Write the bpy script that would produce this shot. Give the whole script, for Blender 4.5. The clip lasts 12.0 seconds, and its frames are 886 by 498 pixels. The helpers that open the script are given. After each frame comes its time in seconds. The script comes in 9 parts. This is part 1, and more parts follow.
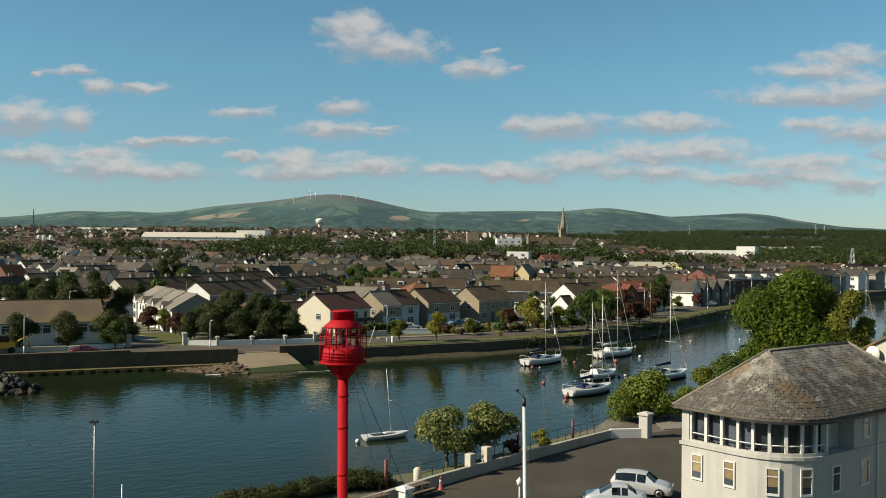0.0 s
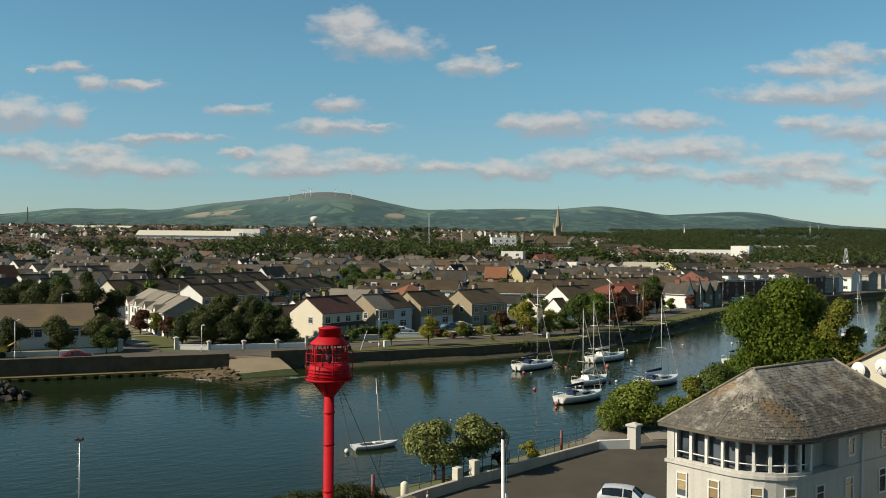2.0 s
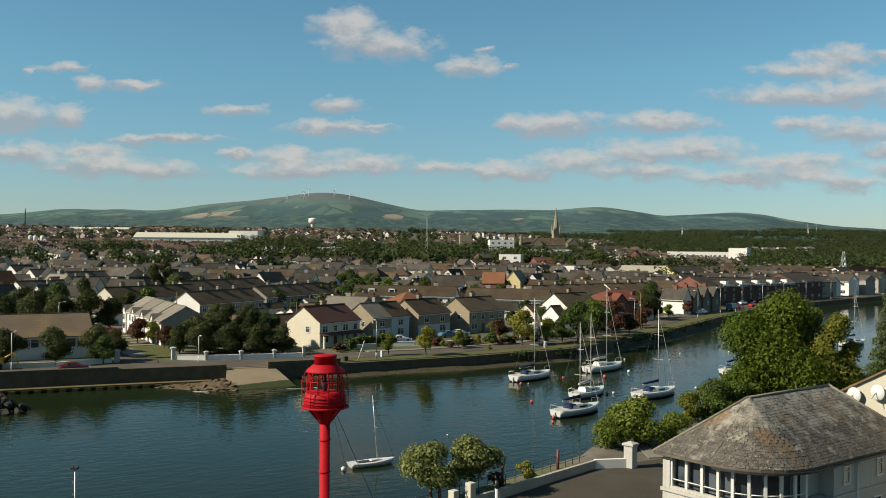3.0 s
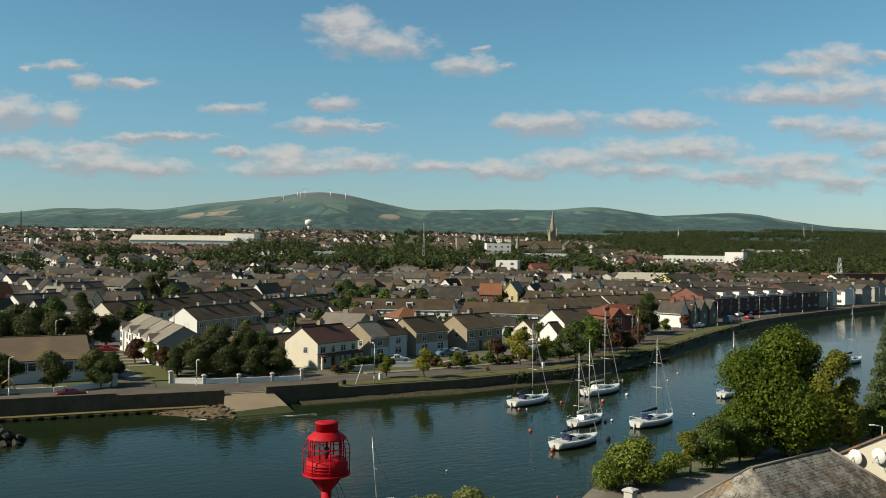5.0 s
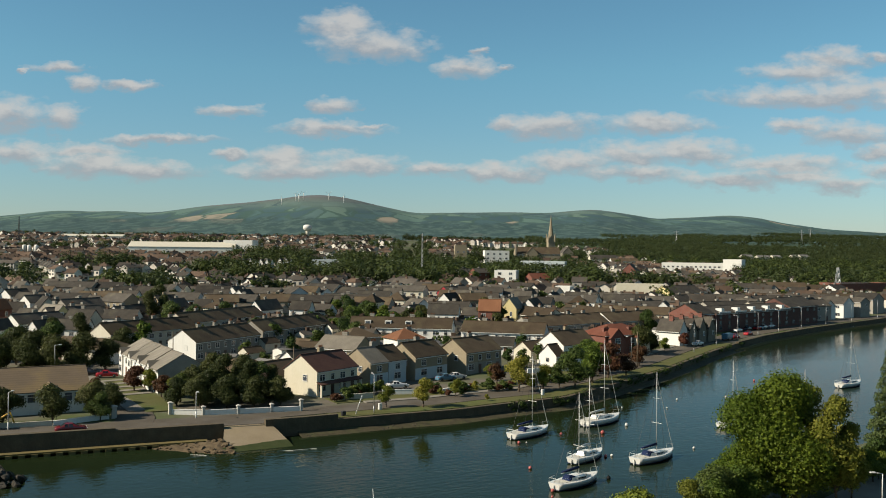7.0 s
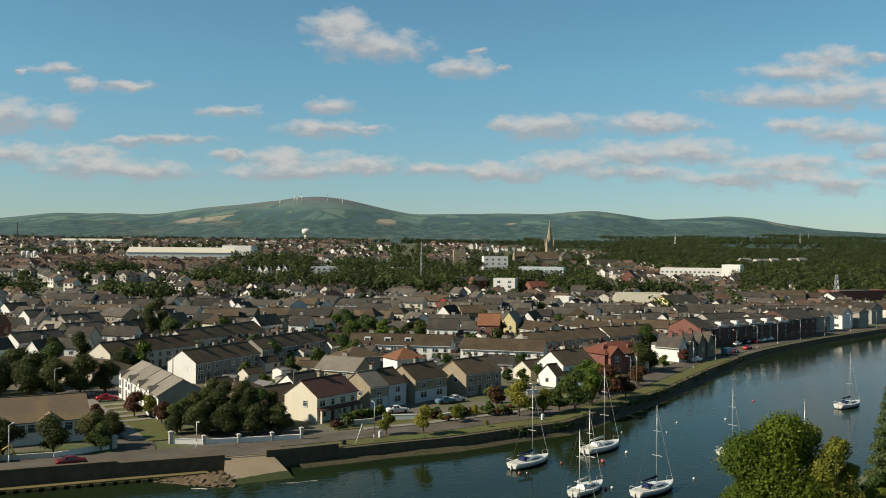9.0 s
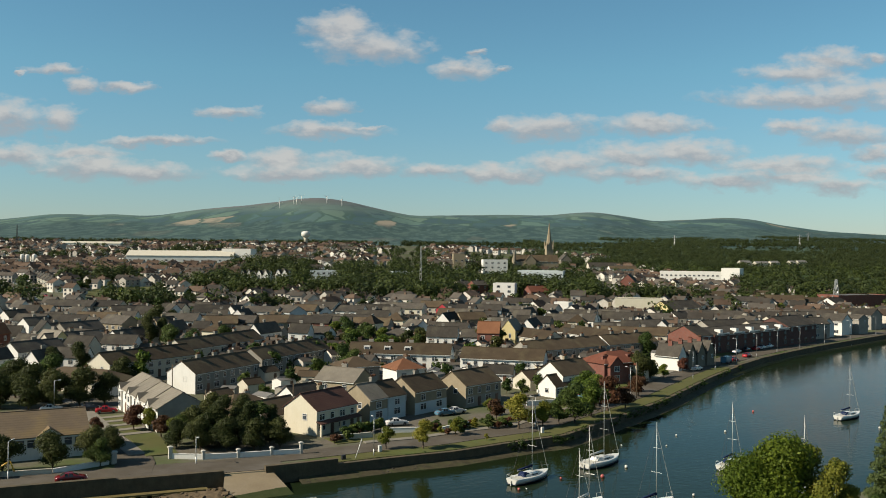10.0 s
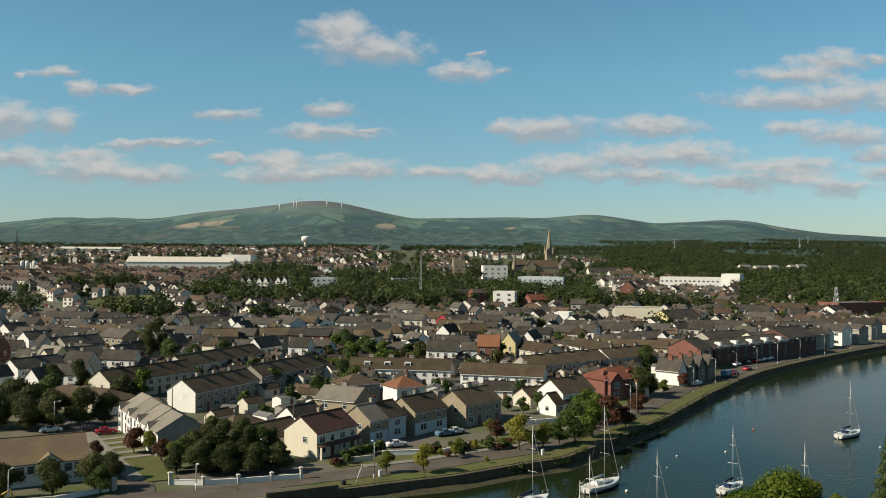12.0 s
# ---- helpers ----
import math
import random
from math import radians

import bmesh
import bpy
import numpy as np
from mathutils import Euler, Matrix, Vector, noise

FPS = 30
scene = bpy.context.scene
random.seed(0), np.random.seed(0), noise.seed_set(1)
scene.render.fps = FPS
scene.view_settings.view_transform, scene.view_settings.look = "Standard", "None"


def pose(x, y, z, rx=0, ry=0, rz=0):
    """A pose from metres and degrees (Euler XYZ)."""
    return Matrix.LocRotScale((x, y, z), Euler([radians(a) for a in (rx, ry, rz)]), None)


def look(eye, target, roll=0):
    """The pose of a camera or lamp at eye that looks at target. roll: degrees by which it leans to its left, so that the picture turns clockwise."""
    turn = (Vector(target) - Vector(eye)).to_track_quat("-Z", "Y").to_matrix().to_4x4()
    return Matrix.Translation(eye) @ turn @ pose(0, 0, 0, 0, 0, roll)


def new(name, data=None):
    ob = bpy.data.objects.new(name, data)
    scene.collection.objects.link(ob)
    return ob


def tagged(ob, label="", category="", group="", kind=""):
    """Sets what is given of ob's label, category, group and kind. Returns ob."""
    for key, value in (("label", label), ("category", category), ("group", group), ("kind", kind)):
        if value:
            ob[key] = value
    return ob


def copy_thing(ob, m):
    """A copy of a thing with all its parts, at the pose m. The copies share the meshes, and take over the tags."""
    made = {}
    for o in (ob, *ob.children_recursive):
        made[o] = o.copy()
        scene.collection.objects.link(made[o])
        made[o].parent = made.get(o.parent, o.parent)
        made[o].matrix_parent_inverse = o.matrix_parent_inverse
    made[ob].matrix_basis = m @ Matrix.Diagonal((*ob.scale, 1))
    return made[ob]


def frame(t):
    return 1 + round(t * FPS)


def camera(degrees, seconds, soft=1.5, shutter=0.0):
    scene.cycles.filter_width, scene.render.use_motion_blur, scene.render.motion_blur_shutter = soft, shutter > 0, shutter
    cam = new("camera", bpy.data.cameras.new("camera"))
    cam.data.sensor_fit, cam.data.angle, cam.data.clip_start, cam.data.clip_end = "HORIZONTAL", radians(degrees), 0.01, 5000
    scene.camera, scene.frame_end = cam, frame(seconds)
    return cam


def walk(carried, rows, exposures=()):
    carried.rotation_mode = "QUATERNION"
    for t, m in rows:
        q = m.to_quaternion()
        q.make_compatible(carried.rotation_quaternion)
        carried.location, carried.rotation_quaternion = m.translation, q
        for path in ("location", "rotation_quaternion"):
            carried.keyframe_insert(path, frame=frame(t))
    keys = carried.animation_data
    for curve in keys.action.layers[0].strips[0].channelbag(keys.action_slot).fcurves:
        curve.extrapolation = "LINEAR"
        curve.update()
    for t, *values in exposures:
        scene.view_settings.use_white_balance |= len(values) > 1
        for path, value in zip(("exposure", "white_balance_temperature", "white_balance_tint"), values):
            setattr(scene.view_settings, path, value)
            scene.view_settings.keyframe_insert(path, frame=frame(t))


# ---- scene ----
cam = camera(50.5, 12.0, soft=1.0)
PATH = [
    (0, (0.018, -0.013, 18.18), (0.016, 1.987, 18.179), 0.4),
    (0.5, (0.179, -0.107, 18.236), (0.179, 1.893, 18.233), 0.4),
    (1, (0.38, -0.077, 18.299), (0.383, 1.922, 18.294), 0.4),
    (1.5, (0.471, -0.024, 18.686), (0.477, 1.976, 18.681), 0.5),
    (2, (0.547, -0.022, 19.346), (0.555, 1.978, 19.34), 0.5),
    (2.5, (0.732, 0.125, 20.144), (0.742, 2.125, 20.138), 0.5),
    (3, (0.674, -0.012, 20.96), (0.686, 1.988, 20.955), 0.5),
    (5, (0.294, 0.103, 24.998), (0.314, 2.103, 24.991), 0.6),
    (5.5, (0.212, 0.085, 26.171), (0.232, 2.085, 26.164), 0.7),
    (6, (0.128, 0.025, 27.38), (0.15, 2.024, 27.374), 0.6),
    (6.5, (0.05, 0.092, 28.624), (0.073, 2.092, 28.619), 0.6),
    (7, (-0.016, 0.119, 29.777), (0.008, 2.119, 29.774), 0.6),
    (9, (-0.287, -0.06, 34.436), (-0.26, 1.939, 34.434), 0.5),
    (9.5, (-0.221, 0.005, 35.569), (-0.195, 2.005, 35.568), 0.5),
    (10, (-0.328, 0.003, 36.71), (-0.3, 2.003, 36.71), 0.5),
    (10.5, (-0.326, 0.025, 37.784), (-0.298, 2.024, 37.785), 0.5),
    (11, (-0.338, 0.049, 38.795), (-0.31, 2.049, 38.796), 0.5),
    (11.5, (-0.308, 0.025, 39.698), (-0.279, 2.025, 39.701), 0.4),
    (12, (-0.346, 0.01, 40.54), (-0.318, 2.01, 40.544), 0.4),
]
walk(cam, [(t, look(eye, target, roll)) for t, eye, target, roll in PATH])

# ---- sky, sun, exposure ----
SUN_FROM = Vector((-0.96, -0.27, 0.0)).normalized()
SUN_ELEV = radians(35)
scene.view_settings.exposure = 0.75

world = bpy.data.worlds.new("sky")
scene.world = world
world.use_nodes = True
wt = world.node_tree
wt.nodes.clear()


def wn(kind, **props):
    n = wt.nodes.new(kind)
    for k, v in props.items():
        if k == "operation":
            n.operation = v
        elif k == "sky_type":
            n.sky_type = v
        elif k == "blend_type":
            n.blend_type = v
        elif k == "data_type":
            n.data_type = v
    return n


def wl(a, b):
    wt.links.new(a, b)


def wmath(op, a, b=None, c=None, clamp=False):
    n = wt.nodes.new("ShaderNodeMath")
    n.operation, n.use_clamp = op, clamp
    for i, v in enumerate((a, b, c)):
        if v is None:
            continue
        if isinstance(v, (int, float)):
            n.inputs[i].default_value = v
        else:
            wl(v, n.inputs[i])
    return n.outputs[0]


# clouds: middle, half width and half height, as slopes of the line of sight north of the river
CLOUDS_WEST = [
    (-0.095, 0.234, 0.029, 0.012), (-0.063, 0.214, 0.040, 0.012), (-0.397, 0.186, 0.021, 0.004), (-0.369, 0.170, 0.012, 0.006),
    (-0.326, 0.168, 0.021, 0.004), (-0.448, 0.136, 0.026, 0.014), (-0.397, 0.133, 0.017, 0.011), (-0.213, 0.142, 0.020, 0.005),
    (-0.107, 0.149, 0.018, 0.007), (-0.110, 0.124, 0.039, 0.006), (-0.441, 0.096, 0.024, 0.009), (-0.370, 0.100, 0.033, 0.006),
    (-0.358, 0.084, 0.043, 0.009), (-0.295, 0.112, 0.043, 0.004), (-0.304, 0.079, 0.040, 0.007), (-0.214, 0.096, 0.014, 0.004),
    (-0.160, 0.092, 0.024, 0.009), (-0.148, 0.080, 0.046, 0.006), (-0.082, 0.088, 0.036, 0.008), (0.002, 0.082, 0.021, 0.005),
    (-0.433, 0.181, 0.004, 0.002), (-0.068, 0.128, 0.010, 0.002)]
CLOUDS_EAST = [
    (0.035, 0.190, 0.021, 0.008), (0.049, 0.206, 0.006, 0.003), (0.073, 0.192, 0.006, 0.003), (0.076, 0.132, 0.014, 0.006),
    (0.120, 0.131, 0.036, 0.010), (0.239, 0.134, 0.039, 0.008), (0.399, 0.192, 0.041, 0.008), (0.429, 0.207, 0.032, 0.009),
    (0.478, 0.211, 0.011, 0.005), (0.405, 0.165, 0.072, 0.009), (0.448, 0.171, 0.036, 0.012), (0.394, 0.133, 0.026, 0.005),
    (0.445, 0.126, 0.036, 0.010), (0.473, 0.106, 0.014, 0.006), (0.068, 0.082, 0.051, 0.007), (0.146, 0.092, 0.031, 0.009),
    (0.212, 0.101, 0.034, 0.010), (0.276, 0.106, 0.040, 0.009), (0.219, 0.081, 0.040, 0.006), (0.316, 0.074, 0.042, 0.006),
    (0.376, 0.092, 0.047, 0.007), (0.376, 0.080, 0.048, 0.006), (0.437, 0.072, 0.031, 0.006), (0.485, 0.087, 0.016, 0.006)]

tc = wn("ShaderNodeTexCoord")
sep = wn("ShaderNodeSeparateXYZ")
wl(tc.outputs["Generated"], sep.inputs[0])
dy = wmath("MAXIMUM", sep.outputs[1], 0.02)
u = wmath("DIVIDE", sep.outputs[0], dy)
v = wmath("DIVIDE", sep.outputs[2], dy)
flat = wn("ShaderNodeCombineXYZ")
wl(u, flat.inputs[0]), wl(v, flat.inputs[1])
stretch = wn("ShaderNodeVectorMath", operation="MULTIPLY")
wl(flat.outputs[0], stretch.inputs[0])
stretch.inputs[1].default_value = (1.0, 1.9, 1.0)


def wnoise(scale, detail, rough, vec):
    n = wn("ShaderNodeTexNoise")
    n.inputs["Scale"].default_value, n.inputs["Detail"].default_value, n.inputs["Roughness"].default_value = scale, detail, rough
    wl(vec, n.inputs["Vector"])
    return n


warp = wnoise(26.0, 4.0, 0.6, stretch.outputs[0])
wsub = wn("ShaderNodeVectorMath", operation="SUBTRACT")
wl(warp.outputs["Color"], wsub.inputs[0])
wsub.inputs[1].default_value = (0.5, 0.5, 0.5)
wscale = wn("ShaderNodeVectorMath", operation="MULTIPLY")
wl(wsub.outputs[0], wscale.inputs[0])
wscale.inputs[1].default_value = (0.055, 0.026, 0.0)
wadd = wn("ShaderNodeVectorMath", operation="ADD")
wl(flat.outputs[0], wadd.inputs[0]), wl(wscale.outputs[0], wadd.inputs[1])
body, lift, weight = None, None, None
for cx, cy, rx, ry in CLOUDS_WEST + CLOUDS_EAST:
    s = wn("ShaderNodeVectorMath", operation="SUBTRACT")
    wl(wadd.outputs[0], s.inputs[0])
    s.inputs[1].default_value = (cx, cy, 0)
    m = wn("ShaderNodeVectorMath", operation="MULTIPLY")
    wl(s.outputs[0], m.inputs[0])
    m.inputs[1].default_value = (1 / (1.95 * rx), 1 / (1.95 * ry), 0)
    ln = wn("ShaderNodeVectorMath", operation="LENGTH")
    wl(m.outputs[0], ln.inputs[0])
    near_it = wmath("SUBTRACT", 1.0, ln.outputs["Value"], clamp=True)
    sp = wn("ShaderNodeSeparateXYZ")
    wl(m.outputs[0], sp.inputs[0])
    up = wmath("MULTIPLY", near_it, sp.outputs[1])
    body = near_it if body is None else wmath("MAXIMUM", body, near_it)
    lift = up if lift is None else wmath("ADD", lift, up)
    weight = near_it if weight is None else wmath("ADD", weight, near_it)
height = wmath("DIVIDE", lift, wmath("MAXIMUM", weight, 0.02))
puff = wnoise(42.0, 5.0, 0.56, stretch.outputs[0])
dens = wmath("ADD", wmath("MULTIPLY", body, 1.25), wmath("MULTIPLY", wmath("SUBTRACT", puff.outputs["Fac"], 0.52), 1.6))
dens = wmath("MULTIPLY", dens, wmath("MULTIPLY", body, 6.0, clamp=True), clamp=True)
dens = wmath("SMOOTH_MIN", dens, 0.88, 0.35)
# scattered fair-weather cloud over the unseen sky, its cover raised to brighten shade
dz = wmath("MAXIMUM", sep.outputs[2], 0.08)
over = wn("ShaderNodeCombineXYZ")
wl(wmath("DIVIDE", sep.outputs[0], dz), over.inputs[0]), wl(wmath("DIVIDE", sep.outputs[1], dz), over.inputs[1])
field = wnoise(0.9, 5.0, 0.55, over.outputs[0])
rest = wmath("MULTIPLY", wmath("SUBTRACT", field.outputs["Fac"], 0.55), 6.0, clamp=True)
ahead = wmath("MULTIPLY", wmath("SUBTRACT", sep.outputs[1], 0.45), 5.0, clamp=True)
rest = wmath("MULTIPLY", rest, wmath("SUBTRACT", 1.0, ahead))
rest = wmath("MULTIPLY", rest, wmath("MULTIPLY", sep.outputs[2], 6.0, clamp=True))
dens = wmath("MAXIMUM", dens, rest)

sky = wn("ShaderNodeTexSky", sky_type="NISHITA")
sky.sun_disc = False
sky.sun_elevation = SUN_ELEV
sky.sun_rotation = math.atan2(SUN_FROM.x, SUN_FROM.y)
sky.altitude, sky.air_density, sky.dust_density, sky.ozone_density = 20, 1.0, 0.15, 1.5
lit = wn("ShaderNodeMapRange")
lit.inputs["From Min"].default_value, lit.inputs["From Max"].default_value = -0.30, 0.25
wl(wmath("ADD", height, wmath("MULTIPLY", wmath("SUBTRACT", puff.outputs["Fac"], 0.5), 1.4)), lit.inputs["Value"])
tone = wn("ShaderNodeMix", data_type="RGBA")
wl(lit.outputs[0], tone.inputs[0])
tone.inputs[6].default_value = (4.4, 4.6, 4.9, 1)
tone.inputs[7].default_value = (6.9, 6.75, 6.5, 1)
mix = wn("ShaderNodeMix", data_type="RGBA")
clear = wn("ShaderNodeMix", data_type="RGBA", blend_type="MULTIPLY")
clear.inputs[0].default_value = 1.0
wl(sky.outputs[0], clear.inputs[6])
low = wn("ShaderNodeMix", data_type="RGBA")
wl(wmath("MULTIPLY", sep.outputs[2], 5.5, clamp=True), low.inputs[0])
low.inputs[6].default_value = (0.70, 0.84, 1.04, 1)
low.inputs[7].default_value = (0.76, 1.17, 1.17, 1)
wl(low.outputs[2], clear.inputs[7])
wl(dens, mix.inputs[0]), wl(clear.outputs[2], mix.inputs[6]), wl(tone.outputs[2], mix.inputs[7])
bg = wn("ShaderNodeBackground")
wl(mix.outputs[2], bg.inputs["Color"])
bg.inputs["Strength"].default_value = 0.050
wout = wn("ShaderNodeOutputWorld")
wl(bg.outputs[0], wout.inputs[0])

sun_data = bpy.data.lights.new("sun", "SUN")
sun_data.energy, sun_data.angle, sun_data.color = 5.0, radians(0.5), (1.0, 0.905, 0.755)
sun = new("sun", sun_data)
sun_from = SUN_FROM * math.cos(SUN_ELEV) + Vector((0, 0, math.sin(SUN_ELEV)))
sun.matrix_world = look(sun_from * 100, (0, 0, 0))

# ---- materials ----
def nodes_of(name):
    m = bpy.data.materials.new(name)
    m.use_nodes = True
    t = m.node_tree
    return m, t, t.nodes["Principled BSDF"]


def nd(t, kind, op=None):
    n = t.nodes.new(kind)
    if op:
        n.operation = op
    return n


def noise_of(t, vec, scale, detail=4.0, rough=0.55):
    n = nd(t, "ShaderNodeTexNoise")
    n.inputs["Scale"].default_value, n.inputs["Detail"].default_value, n.inputs["Roughness"].default_value = scale, detail, rough
    t.links.new(vec, n.inputs["Vector"])
    return n.outputs["Fac"]


def mixc(t, fac, a, b, blend="MIX"):
    n = nd(t, "ShaderNodeMix")
    n.data_type, n.blend_type = "RGBA", blend
    for i, v in ((0, fac), (6, a), (7, b)):
        if isinstance(v, (int, float)):
            n.inputs[i].default_value = v
        elif isinstance(v, tuple):
            n.inputs[i].default_value = (*v[:3], 1)
        else:
            t.links.new(v, n.inputs[i])
    return n.outputs[2]


def span(t, val, lo, hi, a=0.0, b=1.0):
    n = nd(t, "ShaderNodeMapRange")
    for k, x in (("From Min", lo), ("From Max", hi), ("To Min", a), ("To Max", b)):
        n.inputs[k].default_value = x
    t.links.new(val, n.inputs["Value"])
    return n.outputs[0]


def surface(name, c1, c2, scale=3.0, fine=30.0, rough=0.8, bump=0.15, metal=0.0, vary=0.0, island=False, rows=0.0, streak=0.0, dirt=None):
    """A worn surface: two colours mixed at two scales, its relief, and a shift of brightness from thing to thing."""
    c1, c2 = ((0.70 * c[0], 0.685 * c[1], 0.64 * c[2]) for c in (c1, c2))
    m, t, p = nodes_of(name)
    tc = nd(t, "ShaderNodeTexCoord")
    vec = tc.outputs["Object"]
    big, small = noise_of(t, vec, scale), noise_of(t, vec, fine, 3.0)
    col = mixc(t, span(t, big, 0.3, 0.7), c1, c2)
    col = mixc(t, span(t, small, 0.25, 0.75, 0.0, 0.35), col, tuple(x * 0.55 for x in c1))
    if dirt:
        col = mixc(t, span(t, noise_of(t, vec, scale * 0.45, 5.0, 0.65), 0.50, 0.72, 0.0, 0.8), col, dirt)
    if streak:
        mp = nd(t, "ShaderNodeMapping")
        mp.inputs["Scale"].default_value = (3.0, 3.0, 0.22)
        t.links.new(vec, mp.inputs[0])
        col = mixc(t, span(t, noise_of(t, mp.outputs[0], 1.2), 0.5, 0.8, 0.0, streak), col, tuple(x * 0.5 for x in c2))
    relief = small
    if rows:
        sx = nd(t, "ShaderNodeSeparateXYZ")
        t.links.new(vec, sx.inputs[0])
        w = nd(t, "ShaderNodeMath", "FRACT")
        k = nd(t, "ShaderNodeMath", "MULTIPLY")
        k.inputs[1].default_value = rows
        t.links.new(sx.outputs[2], k.inputs[0]), t.links.new(k.outputs[0], w.inputs[0])
        col = mixc(t, span(t, w.outputs[0], 0.0, 0.3, 0.45, 0.0), col, tuple(x * 0.4 for x in c1))
        relief = w.outputs[0]
    if vary:
        if island:
            src = nd(t, "ShaderNodeNewGeometry").outputs["Random Per Island"]
        else:
            src = nd(t, "ShaderNodeObjectInfo").outputs["Random"]
        hsv = nd(t, "ShaderNodeHueSaturation")
        t.links.new(span(t, src, 0, 1, 1 - vary, 1 + vary), hsv.inputs["Value"])
        t.links.new(col, hsv.inputs["Color"])
        col = hsv.outputs[0]
    t.links.new(col, p.inputs["Base Color"])
    t.links.new(span(t, small, 0.2, 0.8, max(0.02, rough - 0.12), min(1, rough + 0.1)), p.inputs["Roughness"])
    p.inputs["Metallic"].default_value = metal
    if rough > 0.65:
        p.inputs["Specular IOR Level"].default_value = 0.15
    if bump:
        b = nd(t, "ShaderNodeBump")
        b.inputs["Strength"].default_value, b.inputs["Distance"].default_value = bump, 0.03
        t.links.new(relief, b.inputs["Height"]), t.links.new(b.outputs[0], p.inputs["Normal"])
    return m


def leaf_material(name, dark, light, glow=0.34, clump=0.5, spread=1.0):
    dark = tuple(0.75 * x for x in dark)
    m, t, p = nodes_of(name)
    isl = nd(t, "ShaderNodeNewGeometry").outputs["Random Per Island"]
    ob = nd(t, "ShaderNodeObjectInfo").outputs["Random"]
    tc = nd(t, "ShaderNodeTexCoord")
    col = mixc(t, span(t, isl, 0, 1, 0.5 - spread / 2, 0.5 + spread / 2), dark, light)
    col = mixc(t, span(t, noise_of(t, tc.outputs["Object"], clump), 0.35, 0.7, 0, 0.55), col, dark)
    hsv = nd(t, "ShaderNodeHueSaturation")
    t.links.new(span(t, ob, 0, 1, 0.70, 1.25), hsv.inputs["Value"])
    t.links.new(span(t, ob, 0, 1, 0.515, 0.475), hsv.inputs["Hue"])
    t.links.new(col, hsv.inputs["Color"])
    p.inputs["Roughness"].default_value = 0.55
    p.inputs["Specular IOR Level"].default_value = 0.12
    t.links.new(hsv.outputs[0], p.inputs["Base Color"])
    tr = nd(t, "ShaderNodeBsdfTranslucent")
    t.links.new(hsv.outputs[0], tr.inputs["Color"])
    ms = nd(t, "ShaderNodeMixShader")
    ms.inputs[0].default_value = glow
    t.links.new(p.outputs[0], ms.inputs[1]), t.links.new(tr.outputs[0], ms.inputs[2])
    t.links.new(ms.outputs[0], t.nodes["Material Output"].inputs[0])
    return m


def water_material():
    m, t, p = nodes_of("river_water")
    geo = nd(t, "ShaderNodeNewGeometry")
    mp = nd(t, "ShaderNodeMapping")
    mp.inputs["Scale"].default_value = (1.0, 1.0, 1.0)
    mp.inputs["Rotation"].default_value = (0, 0, radians(-28))
    t.links.new(geo.outputs["Position"], mp.inputs[0])
    mp2 = nd(t, "ShaderNodeMapping")
    mp2.inputs["Scale"].default_value = (0.62, 1.2, 1.0)
    t.links.new(mp.outputs[0], mp2.inputs[0])
    w1 = noise_of(t, mp2.outputs[0], 0.80, 2.0, 0.5)
    w2 = noise_of(t, mp2.outputs[0], 1.9, 1.0, 0.5)
    patch = noise_of(t, mp2.outputs[0], 0.035, 5.0, 0.6)
    h = nd(t, "ShaderNodeMath", "MULTIPLY_ADD")
    h.inputs[1].default_value = 0.36
    t.links.new(w2, h.inputs[0]), t.links.new(w1, h.inputs[2])
    b = nd(t, "ShaderNodeBump")
    t.links.new(span(t, patch, 0.35, 0.65, 0.30, 1.0), b.inputs["Strength"])
    b.inputs["Distance"].default_value = 0.052
    t.links.new(h.outputs[0], b.inputs["Height"]), t.links.new(b.outputs[0], p.inputs["Normal"])
    col = mixc(t, span(t, patch, 0.35, 0.65), (0.0075, 0.0120, 0.0040), (0.0105, 0.0170, 0.0065))
    t.links.new(col, p.inputs["Base Color"])
    p.inputs["Roughness"].default_value = 0.06
    p.inputs["IOR"].default_value = 1.28
    p.inputs["Specular IOR Level"].default_value = 0.14
    return m


